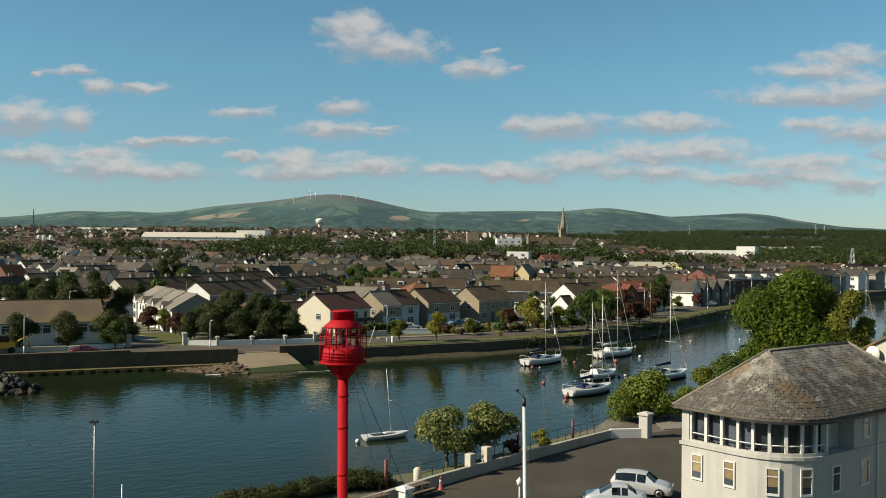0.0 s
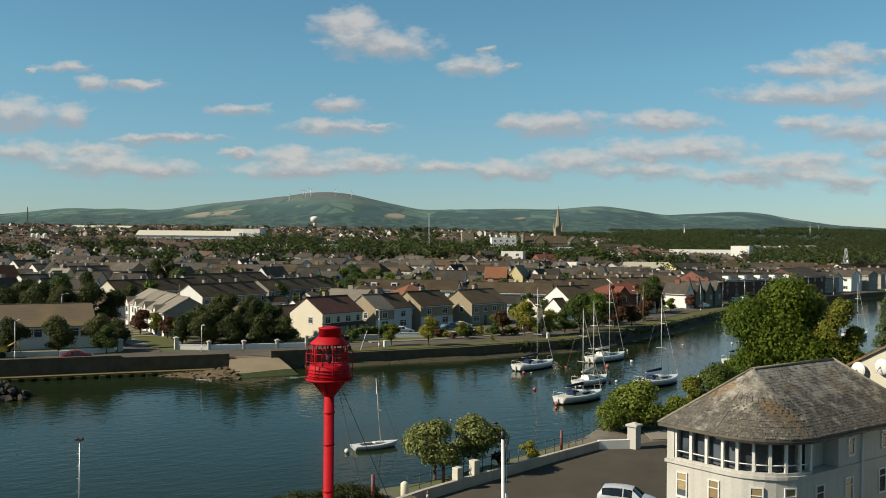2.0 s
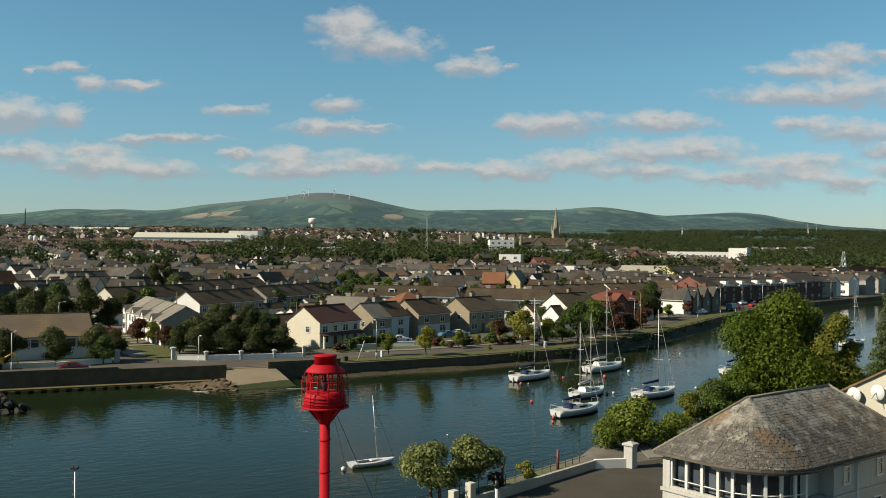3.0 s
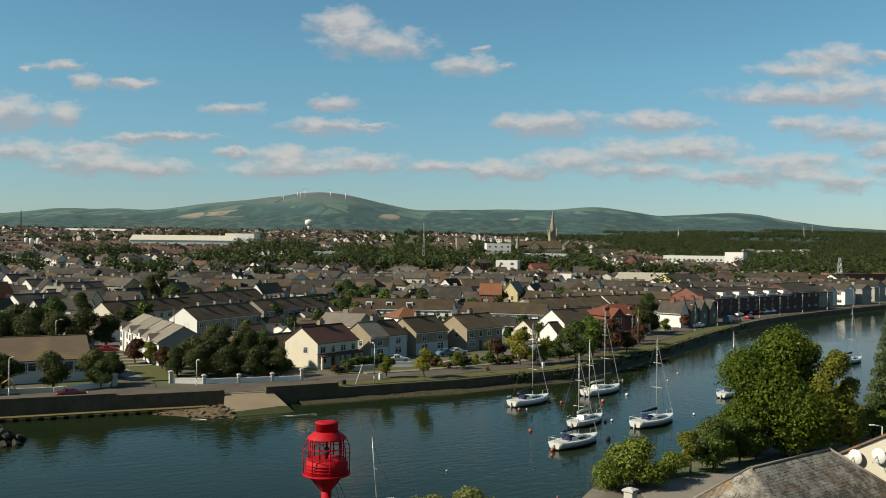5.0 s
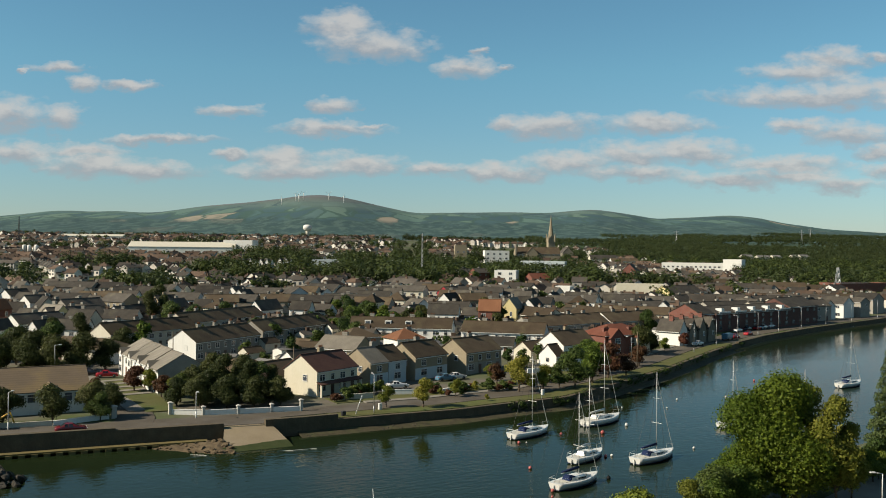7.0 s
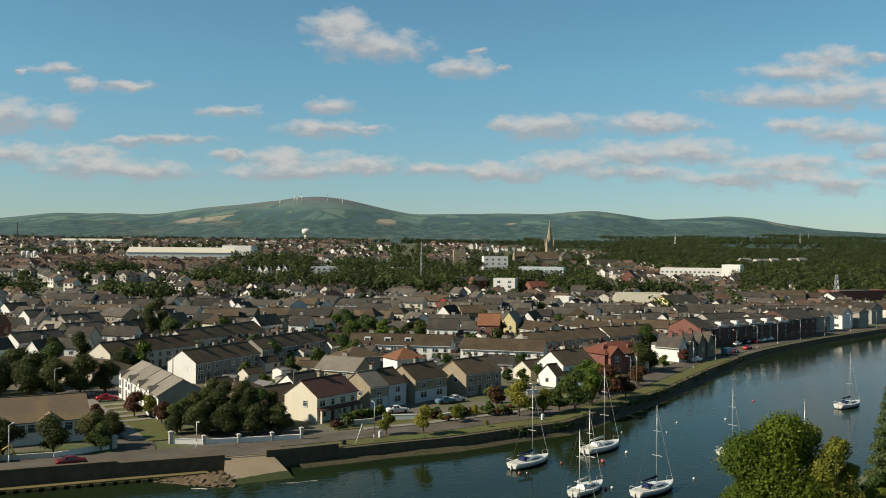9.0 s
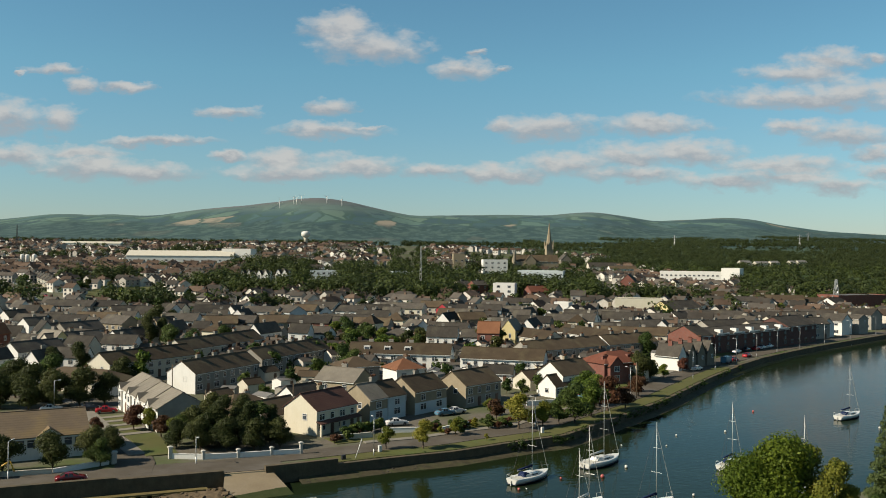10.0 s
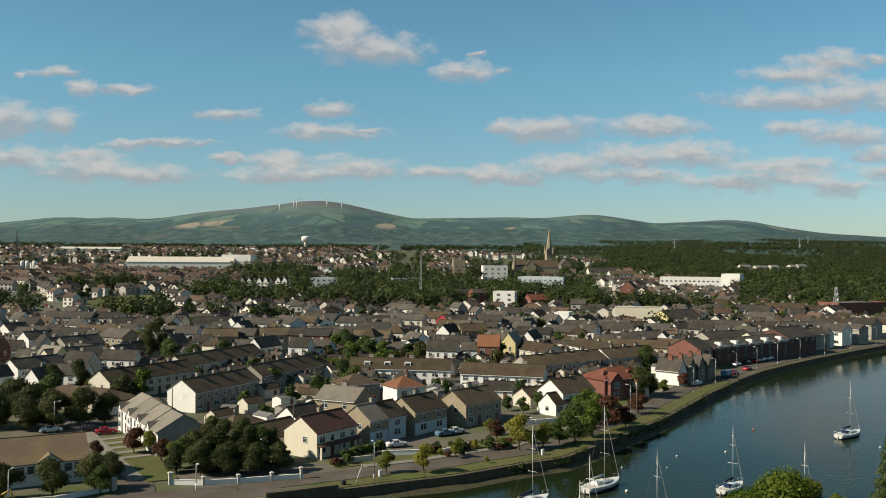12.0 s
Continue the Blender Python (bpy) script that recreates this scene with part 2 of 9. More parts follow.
def ground_material():
    """Gardens and yards in the town, then fields, woods and moorland on the hills, blued by painted haze."""
    m, t, p = nodes_of("land")
    geo = nd(t, "ShaderNodeNewGeometry")
    pos = geo.outputs["Position"]
    sx = nd(t, "ShaderNodeSeparateXYZ")
    t.links.new(pos, sx.inputs[0])
    n1, n2, n3 = noise_of(t, pos, 0.045, 4.0), noise_of(t, pos, 0.9, 4.0), noise_of(t, pos, 0.0035, 4.0)
    town = mixc(t, span(t, n1, 0.42, 0.60), (0.115, 0.100, 0.080), (0.055, 0.078, 0.020))
    town = mixc(t, span(t, n2, 0.3, 0.7, 0, 0.5), town, (0.06, 0.055, 0.03))
    bearing = nd(t, "ShaderNodeMath", "DIVIDE")
    t.links.new(sx.outputs[0], bearing.inputs[0]), t.links.new(sx.outputs[1], bearing.inputs[1])
    shade = nd(t, "ShaderNodeMath", "MULTIPLY_ADD")
    shade.inputs[1].default_value = 1900.0
    t.links.new(bearing.outputs[0], shade.inputs[0]), t.links.new(sx.outputs[1], shade.inputs[2])
    town = mixc(t, span(t, shade.outputs[0], 1450, 1530), town, mixc(t, span(t, n1, 0.4, 0.6), (0.030, 0.046, 0.016), (0.050, 0.066, 0.024)))
    warp = nd(t, "ShaderNodeVectorMath", "MULTIPLY_ADD")
    nz = nd(t, "ShaderNodeTexNoise")
    nz.inputs["Scale"].default_value = 0.006
    t.links.new(pos, nz.inputs["Vector"])
    t.links.new(nz.outputs["Color"], warp.inputs[0])
    warp.inputs[1].default_value = (70, 200, 0)
    t.links.new(pos, warp.inputs[2])
    plots = nd(t, "ShaderNodeVectorMath", "MULTIPLY")
    t.links.new(warp.outputs[0], plots.inputs[0])
    plots.inputs[1].default_value = (1.0, 0.30, 0.0)
    vo = nd(t, "ShaderNodeTexVoronoi")
    vo.inputs["Scale"].default_value = 0.0105
    t.links.new(plots.outputs[0], vo.inputs["Vector"])
    ramp = nd(t, "ShaderNodeValToRGB")
    cr = ramp.color_ramp
    cr.interpolation = "CONSTANT"
    # field greens shifted to blue: distance haze painted into the colours
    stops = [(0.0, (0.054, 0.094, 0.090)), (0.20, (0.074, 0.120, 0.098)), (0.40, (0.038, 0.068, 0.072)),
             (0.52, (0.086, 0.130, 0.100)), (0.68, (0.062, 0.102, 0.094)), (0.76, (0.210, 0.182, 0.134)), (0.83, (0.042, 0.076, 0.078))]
    while len(cr.elements) < len(stops):
        cr.elements.new(0.5)
    for el, (a, c) in zip(cr.elements, stops):
        el.position, el.color = a, (*c, 1)
    sv = nd(t, "ShaderNodeSeparateColor")
    t.links.new(vo.outputs["Color"], sv.inputs[0])
    t.links.new(sv.outputs[0], ramp.inputs[0])
    edge = nd(t, "ShaderNodeTexVoronoi")
    edge.feature = "DISTANCE_TO_EDGE"
    edge.inputs["Scale"].default_value = 0.0105
    t.links.new(plots.outputs[0], edge.inputs["Vector"])
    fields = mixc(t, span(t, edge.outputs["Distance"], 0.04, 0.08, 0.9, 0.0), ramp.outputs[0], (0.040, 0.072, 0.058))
    # grazing land, copses, lowland and hill tops carry the same painted haze
    hazed_pasture = mixc(t, span(t, n3, 0.4, 0.6), (0.070, 0.108, 0.096), (0.088, 0.120, 0.104))
    fields = mixc(t, span(t, sx.outputs[2], 165, 200, 0.0, 0.75), fields, hazed_pasture)
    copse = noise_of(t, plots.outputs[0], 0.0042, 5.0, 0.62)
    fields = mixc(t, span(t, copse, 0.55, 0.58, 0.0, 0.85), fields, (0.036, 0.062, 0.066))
    lowland = nd(t, "ShaderNodeMath", "MULTIPLY_ADD")
    lowland.inputs[1].default_value = 90.0
    t.links.new(noise_of(t, plots.outputs[0], 0.011, 4.0), lowland.inputs[0]), t.links.new(sx.outputs[2], lowland.inputs[2])
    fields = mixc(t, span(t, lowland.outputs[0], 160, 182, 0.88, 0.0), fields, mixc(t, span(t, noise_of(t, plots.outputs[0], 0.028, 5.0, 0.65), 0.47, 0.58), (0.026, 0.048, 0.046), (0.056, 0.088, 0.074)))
    hazed_moor = mixc(t, span(t, n3, 0.35, 0.65), (0.104, 0.094, 0.098), (0.078, 0.092, 0.082))
    fields = mixc(t, span(t, sx.outputs[2], 205, 245, 0.0, 0.9), fields, hazed_moor)
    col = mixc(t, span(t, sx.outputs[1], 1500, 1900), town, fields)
    t.links.new(col, p.inputs["Base Color"])
    p.inputs["Roughness"].default_value = 0.95
    p.inputs["Specular IOR Level"].default_value = 0.1
    b = nd(t, "ShaderNodeBump")
    b.inputs["Strength"].default_value, b.inputs["Distance"].default_value = 0.4, 0.2
    t.links.new(n2, b.inputs["Height"]), t.links.new(b.outputs[0], p.inputs["Normal"])
    return m


def glass_material(name, tint, rough=0.06):
    m, t, p = nodes_of(name)
    tc = nd(t, "ShaderNodeTexCoord")
    rnd = nd(t, "ShaderNodeObjectInfo").outputs["Random"]
    col = mixc(t, span(t, rnd, 0.3, 1.0, 0, 0.5), tint, tuple(min(1, x * 3 + 0.05) for x in tint))
    col = mixc(t, span(t, noise_of(t, tc.outputs["Object"], 1.1), 0.45, 0.6, 0, 0.5), col, tuple(x * 0.5 for x in tint))
    t.links.new(col, p.inputs["Base Color"])
    p.inputs["Roughness"].default_value = rough
    p.inputs["IOR"].default_value = 1.5
    return m


def brick_material(name, c1, c2, mortar):
    m, t, p = nodes_of(name)
    tc = nd(t, "ShaderNodeTexCoord")
    br = nd(t, "ShaderNodeTexBrick")
    sx = nd(t, "ShaderNodeSeparateXYZ")
    t.links.new(tc.outputs["Object"], sx.inputs[0])
    ad = nd(t, "ShaderNodeMath", "ADD")
    t.links.new(sx.outputs[0], ad.inputs[0]), t.links.new(sx.outputs[1], ad.inputs[1])
    cv = nd(t, "ShaderNodeCombineXYZ")
    t.links.new(ad.outputs[0], cv.inputs[0]), t.links.new(sx.outputs[2], cv.inputs[1])
    t.links.new(cv.outputs[0], br.inputs["Vector"])
    for k, x in (("Scale", 1.0), ("Brick Width", 0.23), ("Row Height", 0.075), ("Mortar Size", 0.008)):
        br.inputs[k].default_value = x
    br.inputs["Color1"].default_value, br.inputs["Color2"].default_value, br.inputs["Mortar"].default_value = (*c1, 1), (*c2, 1), (*mortar, 1)
    col = mixc(t, span(t, noise_of(t, tc.outputs["Object"], 0.6), 0.3, 0.7, 0, 0.4), br.outputs["Color"], tuple(x * 0.6 for x in c1))
    t.links.new(col, p.inputs["Base Color"])
    p.inputs["Roughness"].default_value = 0.9
    return m


def slate_material(name, island):
    """Old slates: each its own grey, with pale lichen spreading from the ridge, rusty moss and dark streaks across all of them."""
    m, t, p = nodes_of(name)
    geo = nd(t, "ShaderNodeNewGeometry")
    pos = geo.outputs["Position"]
    one = geo.outputs["Random Per Island"] if island else nd(t, "ShaderNodeObjectInfo").outputs["Random"]
    sx = nd(t, "ShaderNodeSeparateXYZ")
    t.links.new(pos, sx.inputs[0])
    col = mixc(t, one, (0.046, 0.040, 0.031), (0.084, 0.073, 0.056))
    lichen = nd(t, "ShaderNodeMath", "MULTIPLY_ADD")
    lichen.inputs[1].default_value = 0.075
    t.links.new(sx.outputs[2], lichen.inputs[0]), t.links.new(noise_of(t, pos, 1.1, 6.0, 0.68), lichen.inputs[2])
    col = mixc(t, span(t, lichen.outputs[0], 1.27, 1.48, 0.0, 0.85), col, (0.27, 0.243, 0.19))
    col = mixc(t, span(t, noise_of(t, pos, 9.0, 3.0), 0.60, 0.72, 0.0, 0.7), col, (0.32, 0.30, 0.26))
    col = mixc(t, span(t, noise_of(t, pos, 0.42, 5.0, 0.6), 0.55, 0.66, 0.0, 0.75), col, (0.150, 0.092, 0.036))
    col = mixc(t, span(t, noise_of(t, pos, 2.6, 4.0), 0.30, 0.45, 0.65, 0.0), col, (0.030, 0.030, 0.030))
    t.links.new(col, p.inputs["Base Color"])
    p.inputs["Roughness"].default_value = 0.72
    p.inputs["Specular IOR Level"].default_value = 0.3
    b = nd(t, "ShaderNodeBump")
    b.inputs["Strength"].default_value, b.inputs["Distance"].default_value = 0.4, 0.02
    t.links.new(noise_of(t, pos, 14.0, 3.0), b.inputs["Height"]), t.links.new(b.outputs[0], p.inputs["Normal"])
    return m


M = {
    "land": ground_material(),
    "water": water_material(),
    "asphalt": surface("asphalt", (0.066, 0.057, 0.044), (0.092, 0.080, 0.062), 0.25, 14, 0.9, 0.2, dirt=(0.07, 0.06, 0.048)),
    "road": surface("worn_road", (0.092, 0.078, 0.060), (0.130, 0.111, 0.088), 0.3, 9, 0.9, 0.15, dirt=(0.10, 0.088, 0.072)),
    "footpath": surface("concrete_path", (0.22, 0.20, 0.17), (0.28, 0.26, 0.22), 0.5, 8, 0.9, 0.15),
    "kerb": surface("kerb_stone", (0.30, 0.28, 0.25), (0.36, 0.34, 0.31), 1.0, 12, 0.9, 0.1),
    "concrete": surface("pale_concrete", (0.26, 0.205, 0.135), (0.33, 0.27, 0.19), 0.35, 6, 0.9, 0.2, dirt=(0.20, 0.155, 0.09), streak=0.4),
    "algae": surface("algae_concrete", (0.035, 0.052, 0.014), (0.060, 0.070, 0.025), 0.8, 6, 0.9, 0.3),
    "quay": surface("dark_quay_stone", (0.100, 0.078, 0.050), (0.150, 0.120, 0.080), 0.8, 5, 0.9, 0.7, dirt=(0.045, 0.046, 0.030), streak=0.5),
    "ledge": surface("weedy_ledge", (0.20, 0.155, 0.060), (0.13, 0.108, 0.048), 0.9, 7, 0.85, 0.4),
    "shingle": surface("wet_shingle", (0.095, 0.078, 0.048), (0.042, 0.042, 0.024), 1.0, 8, 0.85, 0.8, dirt=(0.05, 0.055, 0.02)),
    "spit": surface("brown_shingle", (0.17, 0.125, 0.075), (0.085, 0.063, 0.040), 1.6, 7, 0.9, 0.8),
    "grass": surface("mown_grass", (0.090, 0.100, 0.030), (0.135, 0.125, 0.048), 0.22, 7, 0.95, 0.5, dirt=(0.065, 0.085, 0.02)),
    "rough_grass": surface("rough_grass", (0.055, 0.080, 0.018), (0.10, 0.10, 0.03), 0.3, 5, 0.95, 0.6),
    "rock": surface("rock", (0.030, 0.028, 0.024), (0.115, 0.103, 0.085), 1.4, 9, 0.9, 0.6, vary=0.5),
    "white": surface("white_render", (0.84, 0.83, 0.79), (0.90, 0.89, 0.86), 0.5, 14, 0.85, 0.06, vary=0.04, streak=0.18),
    "cream": surface("cream_render", (0.72, 0.67, 0.53), (0.78, 0.73, 0.60), 0.5, 14, 0.85, 0.06, streak=0.15),
    "ivory": surface("ivory_render", (0.62, 0.58, 0.48), (0.70, 0.66, 0.56), 0.5, 14, 0.85, 0.08, vary=0.06, streak=0.2),
    "old_render": surface("stained_render", (0.40, 0.37, 0.31), (0.54, 0.51, 0.44), 0.5, 12, 0.9, 0.15, streak=0.5, dirt=(0.22, 0.20, 0.15)),
    "tan": surface("tan_pebbledash", (0.32, 0.27, 0.19), (0.38, 0.32, 0.23), 0.6, 22, 0.95, 0.3, vary=0.08, streak=0.2),
    "grey": surface("grey_pebbledash", (0.30, 0.28, 0.25), (0.38, 0.36, 0.32), 0.6, 22, 0.95, 0.3, vary=0.12, streak=0.25),
    "paleblue": surface("pale_blue_render", (0.54, 0.61, 0.65), (0.60, 0.66, 0.69), 0.5, 14, 0.85, 0.06),
    "yellow": surface("yellow_render", (0.68, 0.58, 0.30), (0.74, 0.64, 0.36), 0.5, 14, 0.85, 0.06, vary=0.05, streak=0.15),
    "redpaint": surface("red_painted_render", (0.36, 0.035, 0.05), (0.42, 0.05, 0.06), 0.5, 14, 0.7, 0.06),
    "brick": brick_material("red_brick", (0.130, 0.038, 0.024), (0.170, 0.052, 0.031), (0.12, 0.085, 0.065)),
    # red brick darkened to paint in the shade on the terrace front
    "brick_shaded": brick_material("shaded_brick", (0.075, 0.026, 0.018), (0.10, 0.036, 0.024), (0.07, 0.05, 0.04)),
    "stone": surface("grey_granite", (0.20, 0.175, 0.14), (0.28, 0.25, 0.20), 0.7, 5, 0.9, 0.5, vary=0.1),
    "tile_brown": surface("brown_roof_tile", (0.078, 0.057, 0.037), (0.114, 0.084, 0.055), 0.35, 6, 0.9, 0.6, vary=0.36, rows=4.2, dirt=(0.095, 0.078, 0.042)),
    "tile_red": surface("maroon_roof_tile", (0.095, 0.048, 0.040), (0.125, 0.065, 0.050), 0.35, 6, 0.9, 0.6, vary=0.12, rows=4.2),
    "tile_villa": surface("dark_red_tile", (0.17, 0.06, 0.04), (0.21, 0.08, 0.05), 0.4, 6, 0.9, 0.5, rows=4.2, dirt=(0.11, 0.05, 0.035)),
    "tile_orange": surface("terracotta_tile", (0.22, 0.100, 0.055), (0.27, 0.125, 0.068), 0.4, 6, 0.9, 0.5, vary=0.12, rows=4.2, dirt=(0.22, 0.10, 0.05)),
    "slate": surface("grey_slate", (0.060, 0.053, 0.045), (0.098, 0.088, 0.076), 0.5, 8, 0.92, 0.5, vary=0.48, rows=5.0, dirt=(0.085, 0.075, 0.05)),
    "slate_pale": surface("weathered_slate", (0.20, 0.178, 0.148), (0.28, 0.252, 0.21), 0.5, 8, 0.8, 0.5, vary=0.15, rows=5.0, dirt=(0.16, 0.14, 0.10)),
    "old_tile": surface("lichened_tile", (0.155, 0.118, 0.082), (0.20, 0.15, 0.105), 0.3, 6, 0.9, 0.5, rows=3.4, dirt=(0.17, 0.12, 0.05)),
    "slate_old": surface("lichened_slate", (0.115, 0.100, 0.078), (0.185, 0.165, 0.130), 0.55, 7, 0.7, 0.5, vary=0.30, dirt=(0.055, 0.050, 0.045)),
    "slate_piece": slate_material("slate_piece", False),
    "slate_rest": slate_material("slate_rest", True),
    "rust_tile": surface("mottled_rusty_tile", (0.17, 0.105, 0.055), (0.24, 0.20, 0.15), 0.9, 7, 0.9, 0.5, rows=4.5, dirt=(0.20, 0.08, 0.025)),
    "lead": surface("grey_felt", (0.16, 0.155, 0.15), (0.22, 0.21, 0.20), 0.5, 8, 0.7, 0.2, vary=0.15),
    "trim": surface("white_paint", (0.74, 0.74, 0.72), (0.80, 0.80, 0.78), 1.0, 20, 0.5, 0.03),
    # window frames darkened to match the painted shade of the terrace
    "dark_trim": surface("shaded_trim", (0.03, 0.028, 0.026), (0.045, 0.042, 0.04), 1.0, 20, 0.5, 0.03),
    "blind": glass_material("blind_behind_glass", (0.20, 0.15, 0.075)),
    "offwhite": surface("off_white_render", (0.53, 0.515, 0.475), (0.60, 0.585, 0.545), 0.5, 14, 0.85, 0.08, streak=0.35),
    "glass": glass_material("window_glass", (0.022, 0.028, 0.034)),
    "car_glass": glass_material("car_glass", (0.008, 0.010, 0.012), 0.03),
    "door": surface("painted_door", (0.11, 0.05, 0.03), (0.14, 0.07, 0.04), 1.0, 9, 0.5, 0.05, vary=0.4),
    "bark": surface("bark", (0.085, 0.062, 0.042), (0.13, 0.10, 0.07), 2.0, 12, 0.95, 0.8),
    "red": surface("red_gloss_paint", (0.42, 0.003, 0.009), (0.48, 0.004, 0.012), 0.8, 9, 0.66, 0.05, dirt=(0.33, 0.008, 0.014), streak=0.12),
    "dark_red": surface("dull_red_paint", (0.12, 0.03, 0.025), (0.16, 0.045, 0.035), 1.0, 9, 0.6, 0.1),
    "steel": surface("galvanised_steel", (0.42, 0.43, 0.44), (0.50, 0.51, 0.52), 1.0, 9, 0.45, 0.05, metal=0.6),
    "mast": surface("pale_alloy", (0.62, 0.62, 0.60), (0.68, 0.68, 0.66), 1.0, 9, 0.4, 0.02, metal=0.3),
    "pole_white": surface("white_pole_paint", (0.70, 0.70, 0.69), (0.78, 0.78, 0.77), 0.8, 9, 0.4, 0.03, streak=0.2),
    "iron": surface("black_iron", (0.015, 0.015, 0.016), (0.03, 0.028, 0.027), 2.0, 12, 0.6, 0.2),
    "wood": surface("weathered_wood", (0.15, 0.11, 0.075), (0.20, 0.155, 0.11), 1.0, 14, 0.85, 0.3, vary=0.2),
    "gelcoat": surface("white_gelcoat", (0.76, 0.75, 0.71), (0.81, 0.80, 0.77), 0.8, 9, 0.25, 0.0, streak=0.15),
    "boot": surface("navy_antifouling", (0.012, 0.020, 0.055), (0.02, 0.03, 0.07), 1.0, 9, 0.6, 0.05),
    "deck": surface("cream_deck", (0.58, 0.55, 0.47), (0.66, 0.63, 0.55), 1.0, 9, 0.6, 0.05),
    "navy": surface("navy_canvas", (0.010, 0.020, 0.070), (0.016, 0.030, 0.095), 1.0, 9, 0.85, 0.3),
    "black": surface("black_rubber", (0.012, 0.012, 0.012), (0.02, 0.02, 0.02), 2.0, 12, 0.75, 0.1),
    "buoy_red": surface("faded_red_plastic", (0.50, 0.10, 0.09), (0.58, 0.16, 0.14), 2.0, 12, 0.45, 0.02, vary=0.25),
    "buoy_white": surface("white_plastic", (0.72, 0.70, 0.66), (0.78, 0.76, 0.72), 2.0, 12, 0.45, 0.02),
    "silver": surface("silver_car_paint", (0.72, 0.73, 0.75), (0.78, 0.79, 0.80), 1.0, 9, 0.22, 0.0, metal=0.35),
    "car_white": surface("white_car_paint", (0.72, 0.72, 0.72), (0.76, 0.76, 0.76), 1.0, 9, 0.2, 0.0),
    "car_red": surface("red_car_paint", (0.38, 0.015, 0.02), (0.42, 0.02, 0.025), 1.0, 9, 0.2, 0.0),
    "car_maroon": surface("maroon_car_paint", (0.16, 0.012, 0.016), (0.19, 0.016, 0.02), 1.0, 9, 0.2, 0.0),
    "car_blue": surface("blue_car_paint", (0.10, 0.21, 0.30), (0.11, 0.23, 0.33), 1.0, 9, 0.2, 0.0),
    "car_dark": surface("dark_car_paint", (0.02, 0.022, 0.03), (0.03, 0.032, 0.04), 1.0, 9, 0.2, 0.0),
    "plate_yellow": surface("yellow_machine_paint", (0.65, 0.36, 0.02), (0.70, 0.42, 0.03), 1.0, 9, 0.5, 0.05),
    "far_wall": surface("far_render", (0.54, 0.50, 0.44), (0.78, 0.75, 0.70), 0.3, 4, 0.9, 0.0, vary=0.42, island=True),
    "far_roof": surface("far_roof", (0.088, 0.058, 0.042), (0.128, 0.090, 0.066), 0.2, 3, 0.9, 0.0, vary=0.5, island=True),
    "far_slate": surface("far_slate", (0.062, 0.054, 0.046), (0.102, 0.090, 0.078), 0.2, 3, 0.9, 0.0, vary=0.45, island=True),
    "leaf": leaf_material("leaf", (0.030, 0.052, 0.012), (0.092, 0.130, 0.028)),
    "leaf_wood": leaf_material("leaf_wood", (0.042, 0.060, 0.022), (0.070, 0.092, 0.034), 0.65, 0.05, 0.25),
    "leaf_belt": leaf_material("leaf_belt", (0.034, 0.048, 0.015), (0.058, 0.074, 0.021), 0.3, 0.07, 0.3),
    "leaf_belt_light": leaf_material("leaf_belt_light", (0.046, 0.064, 0.016), (0.086, 0.106, 0.026), 0.3, 0.07, 0.3),
    "leaf_bright": leaf_material("leaf_bright", (0.045, 0.078, 0.010), (0.150, 0.195, 0.028)),
    "leaf_lush": leaf_material("leaf_lush", (0.080, 0.120, 0.012), (0.215, 0.260, 0.028), 0.5),
    "leaf_pale": leaf_material("leaf_pale", (0.060, 0.085, 0.018), (0.270, 0.295, 0.100), 0.4),
    "leaf_yellow": leaf_material("leaf_yellow", (0.115, 0.135, 0.016), (0.250, 0.245, 0.040), 0.45),
    "leaf_dark": leaf_material("leaf_dark", (0.040, 0.050, 0.014), (0.078, 0.090, 0.026), 0.4),
    "leaf_russet": leaf_material("leaf_russet", (0.065, 0.030, 0.016), (0.130, 0.065, 0.028)),
    "needle": leaf_material("needle", (0.040, 0.062, 0.018), (0.085, 0.115, 0.034), 0.25),
}

# ---- building blocks ----
def box(bm, x0, x1, y0, y1, z0, z1, m=None):
    vs = [bm.verts.new((x, y, z)) for z in (z0, z1) for x, y in ((x0, y0), (x1, y0), (x1, y1), (x0, y1))]
    fs = [bm.faces.new([vs[i] for i in f]) for f in ((3, 2, 1, 0), (4, 5, 6, 7), (0, 1, 5, 4), (1, 2, 6, 5), (2, 3, 7, 6), (3, 0, 4, 7))]
    if m is not None:
        bmesh.ops.transform(bm, matrix=m, verts=vs)
    return fs


def tube(bm, a, b, r0, r1=None, n=8, cap=True):
    """A tapered rod from a to b."""
    r1 = r0 if r1 is None else r1
    a, b = Vector(a), Vector(b)
    turn = (b - a).to_track_quat("Z", "Y").to_matrix()
    rings = []
    for p, r in ((a, r0), (b, r1)):
        rings.append([bm.verts.new(p + turn @ Vector((r * math.cos(k * 2 * math.pi / n), r * math.sin(k * 2 * math.pi / n), 0))) for k in range(n)])
    for k in range(n):
        f = bm.faces.new((rings[0][k], rings[0][(k + 1) % n], rings[1][(k + 1) % n], rings[1][k]))
        f.smooth = n > 5
    if cap:
        bm.faces.new(rings[1]), bm.faces.new(rings[0][::-1])


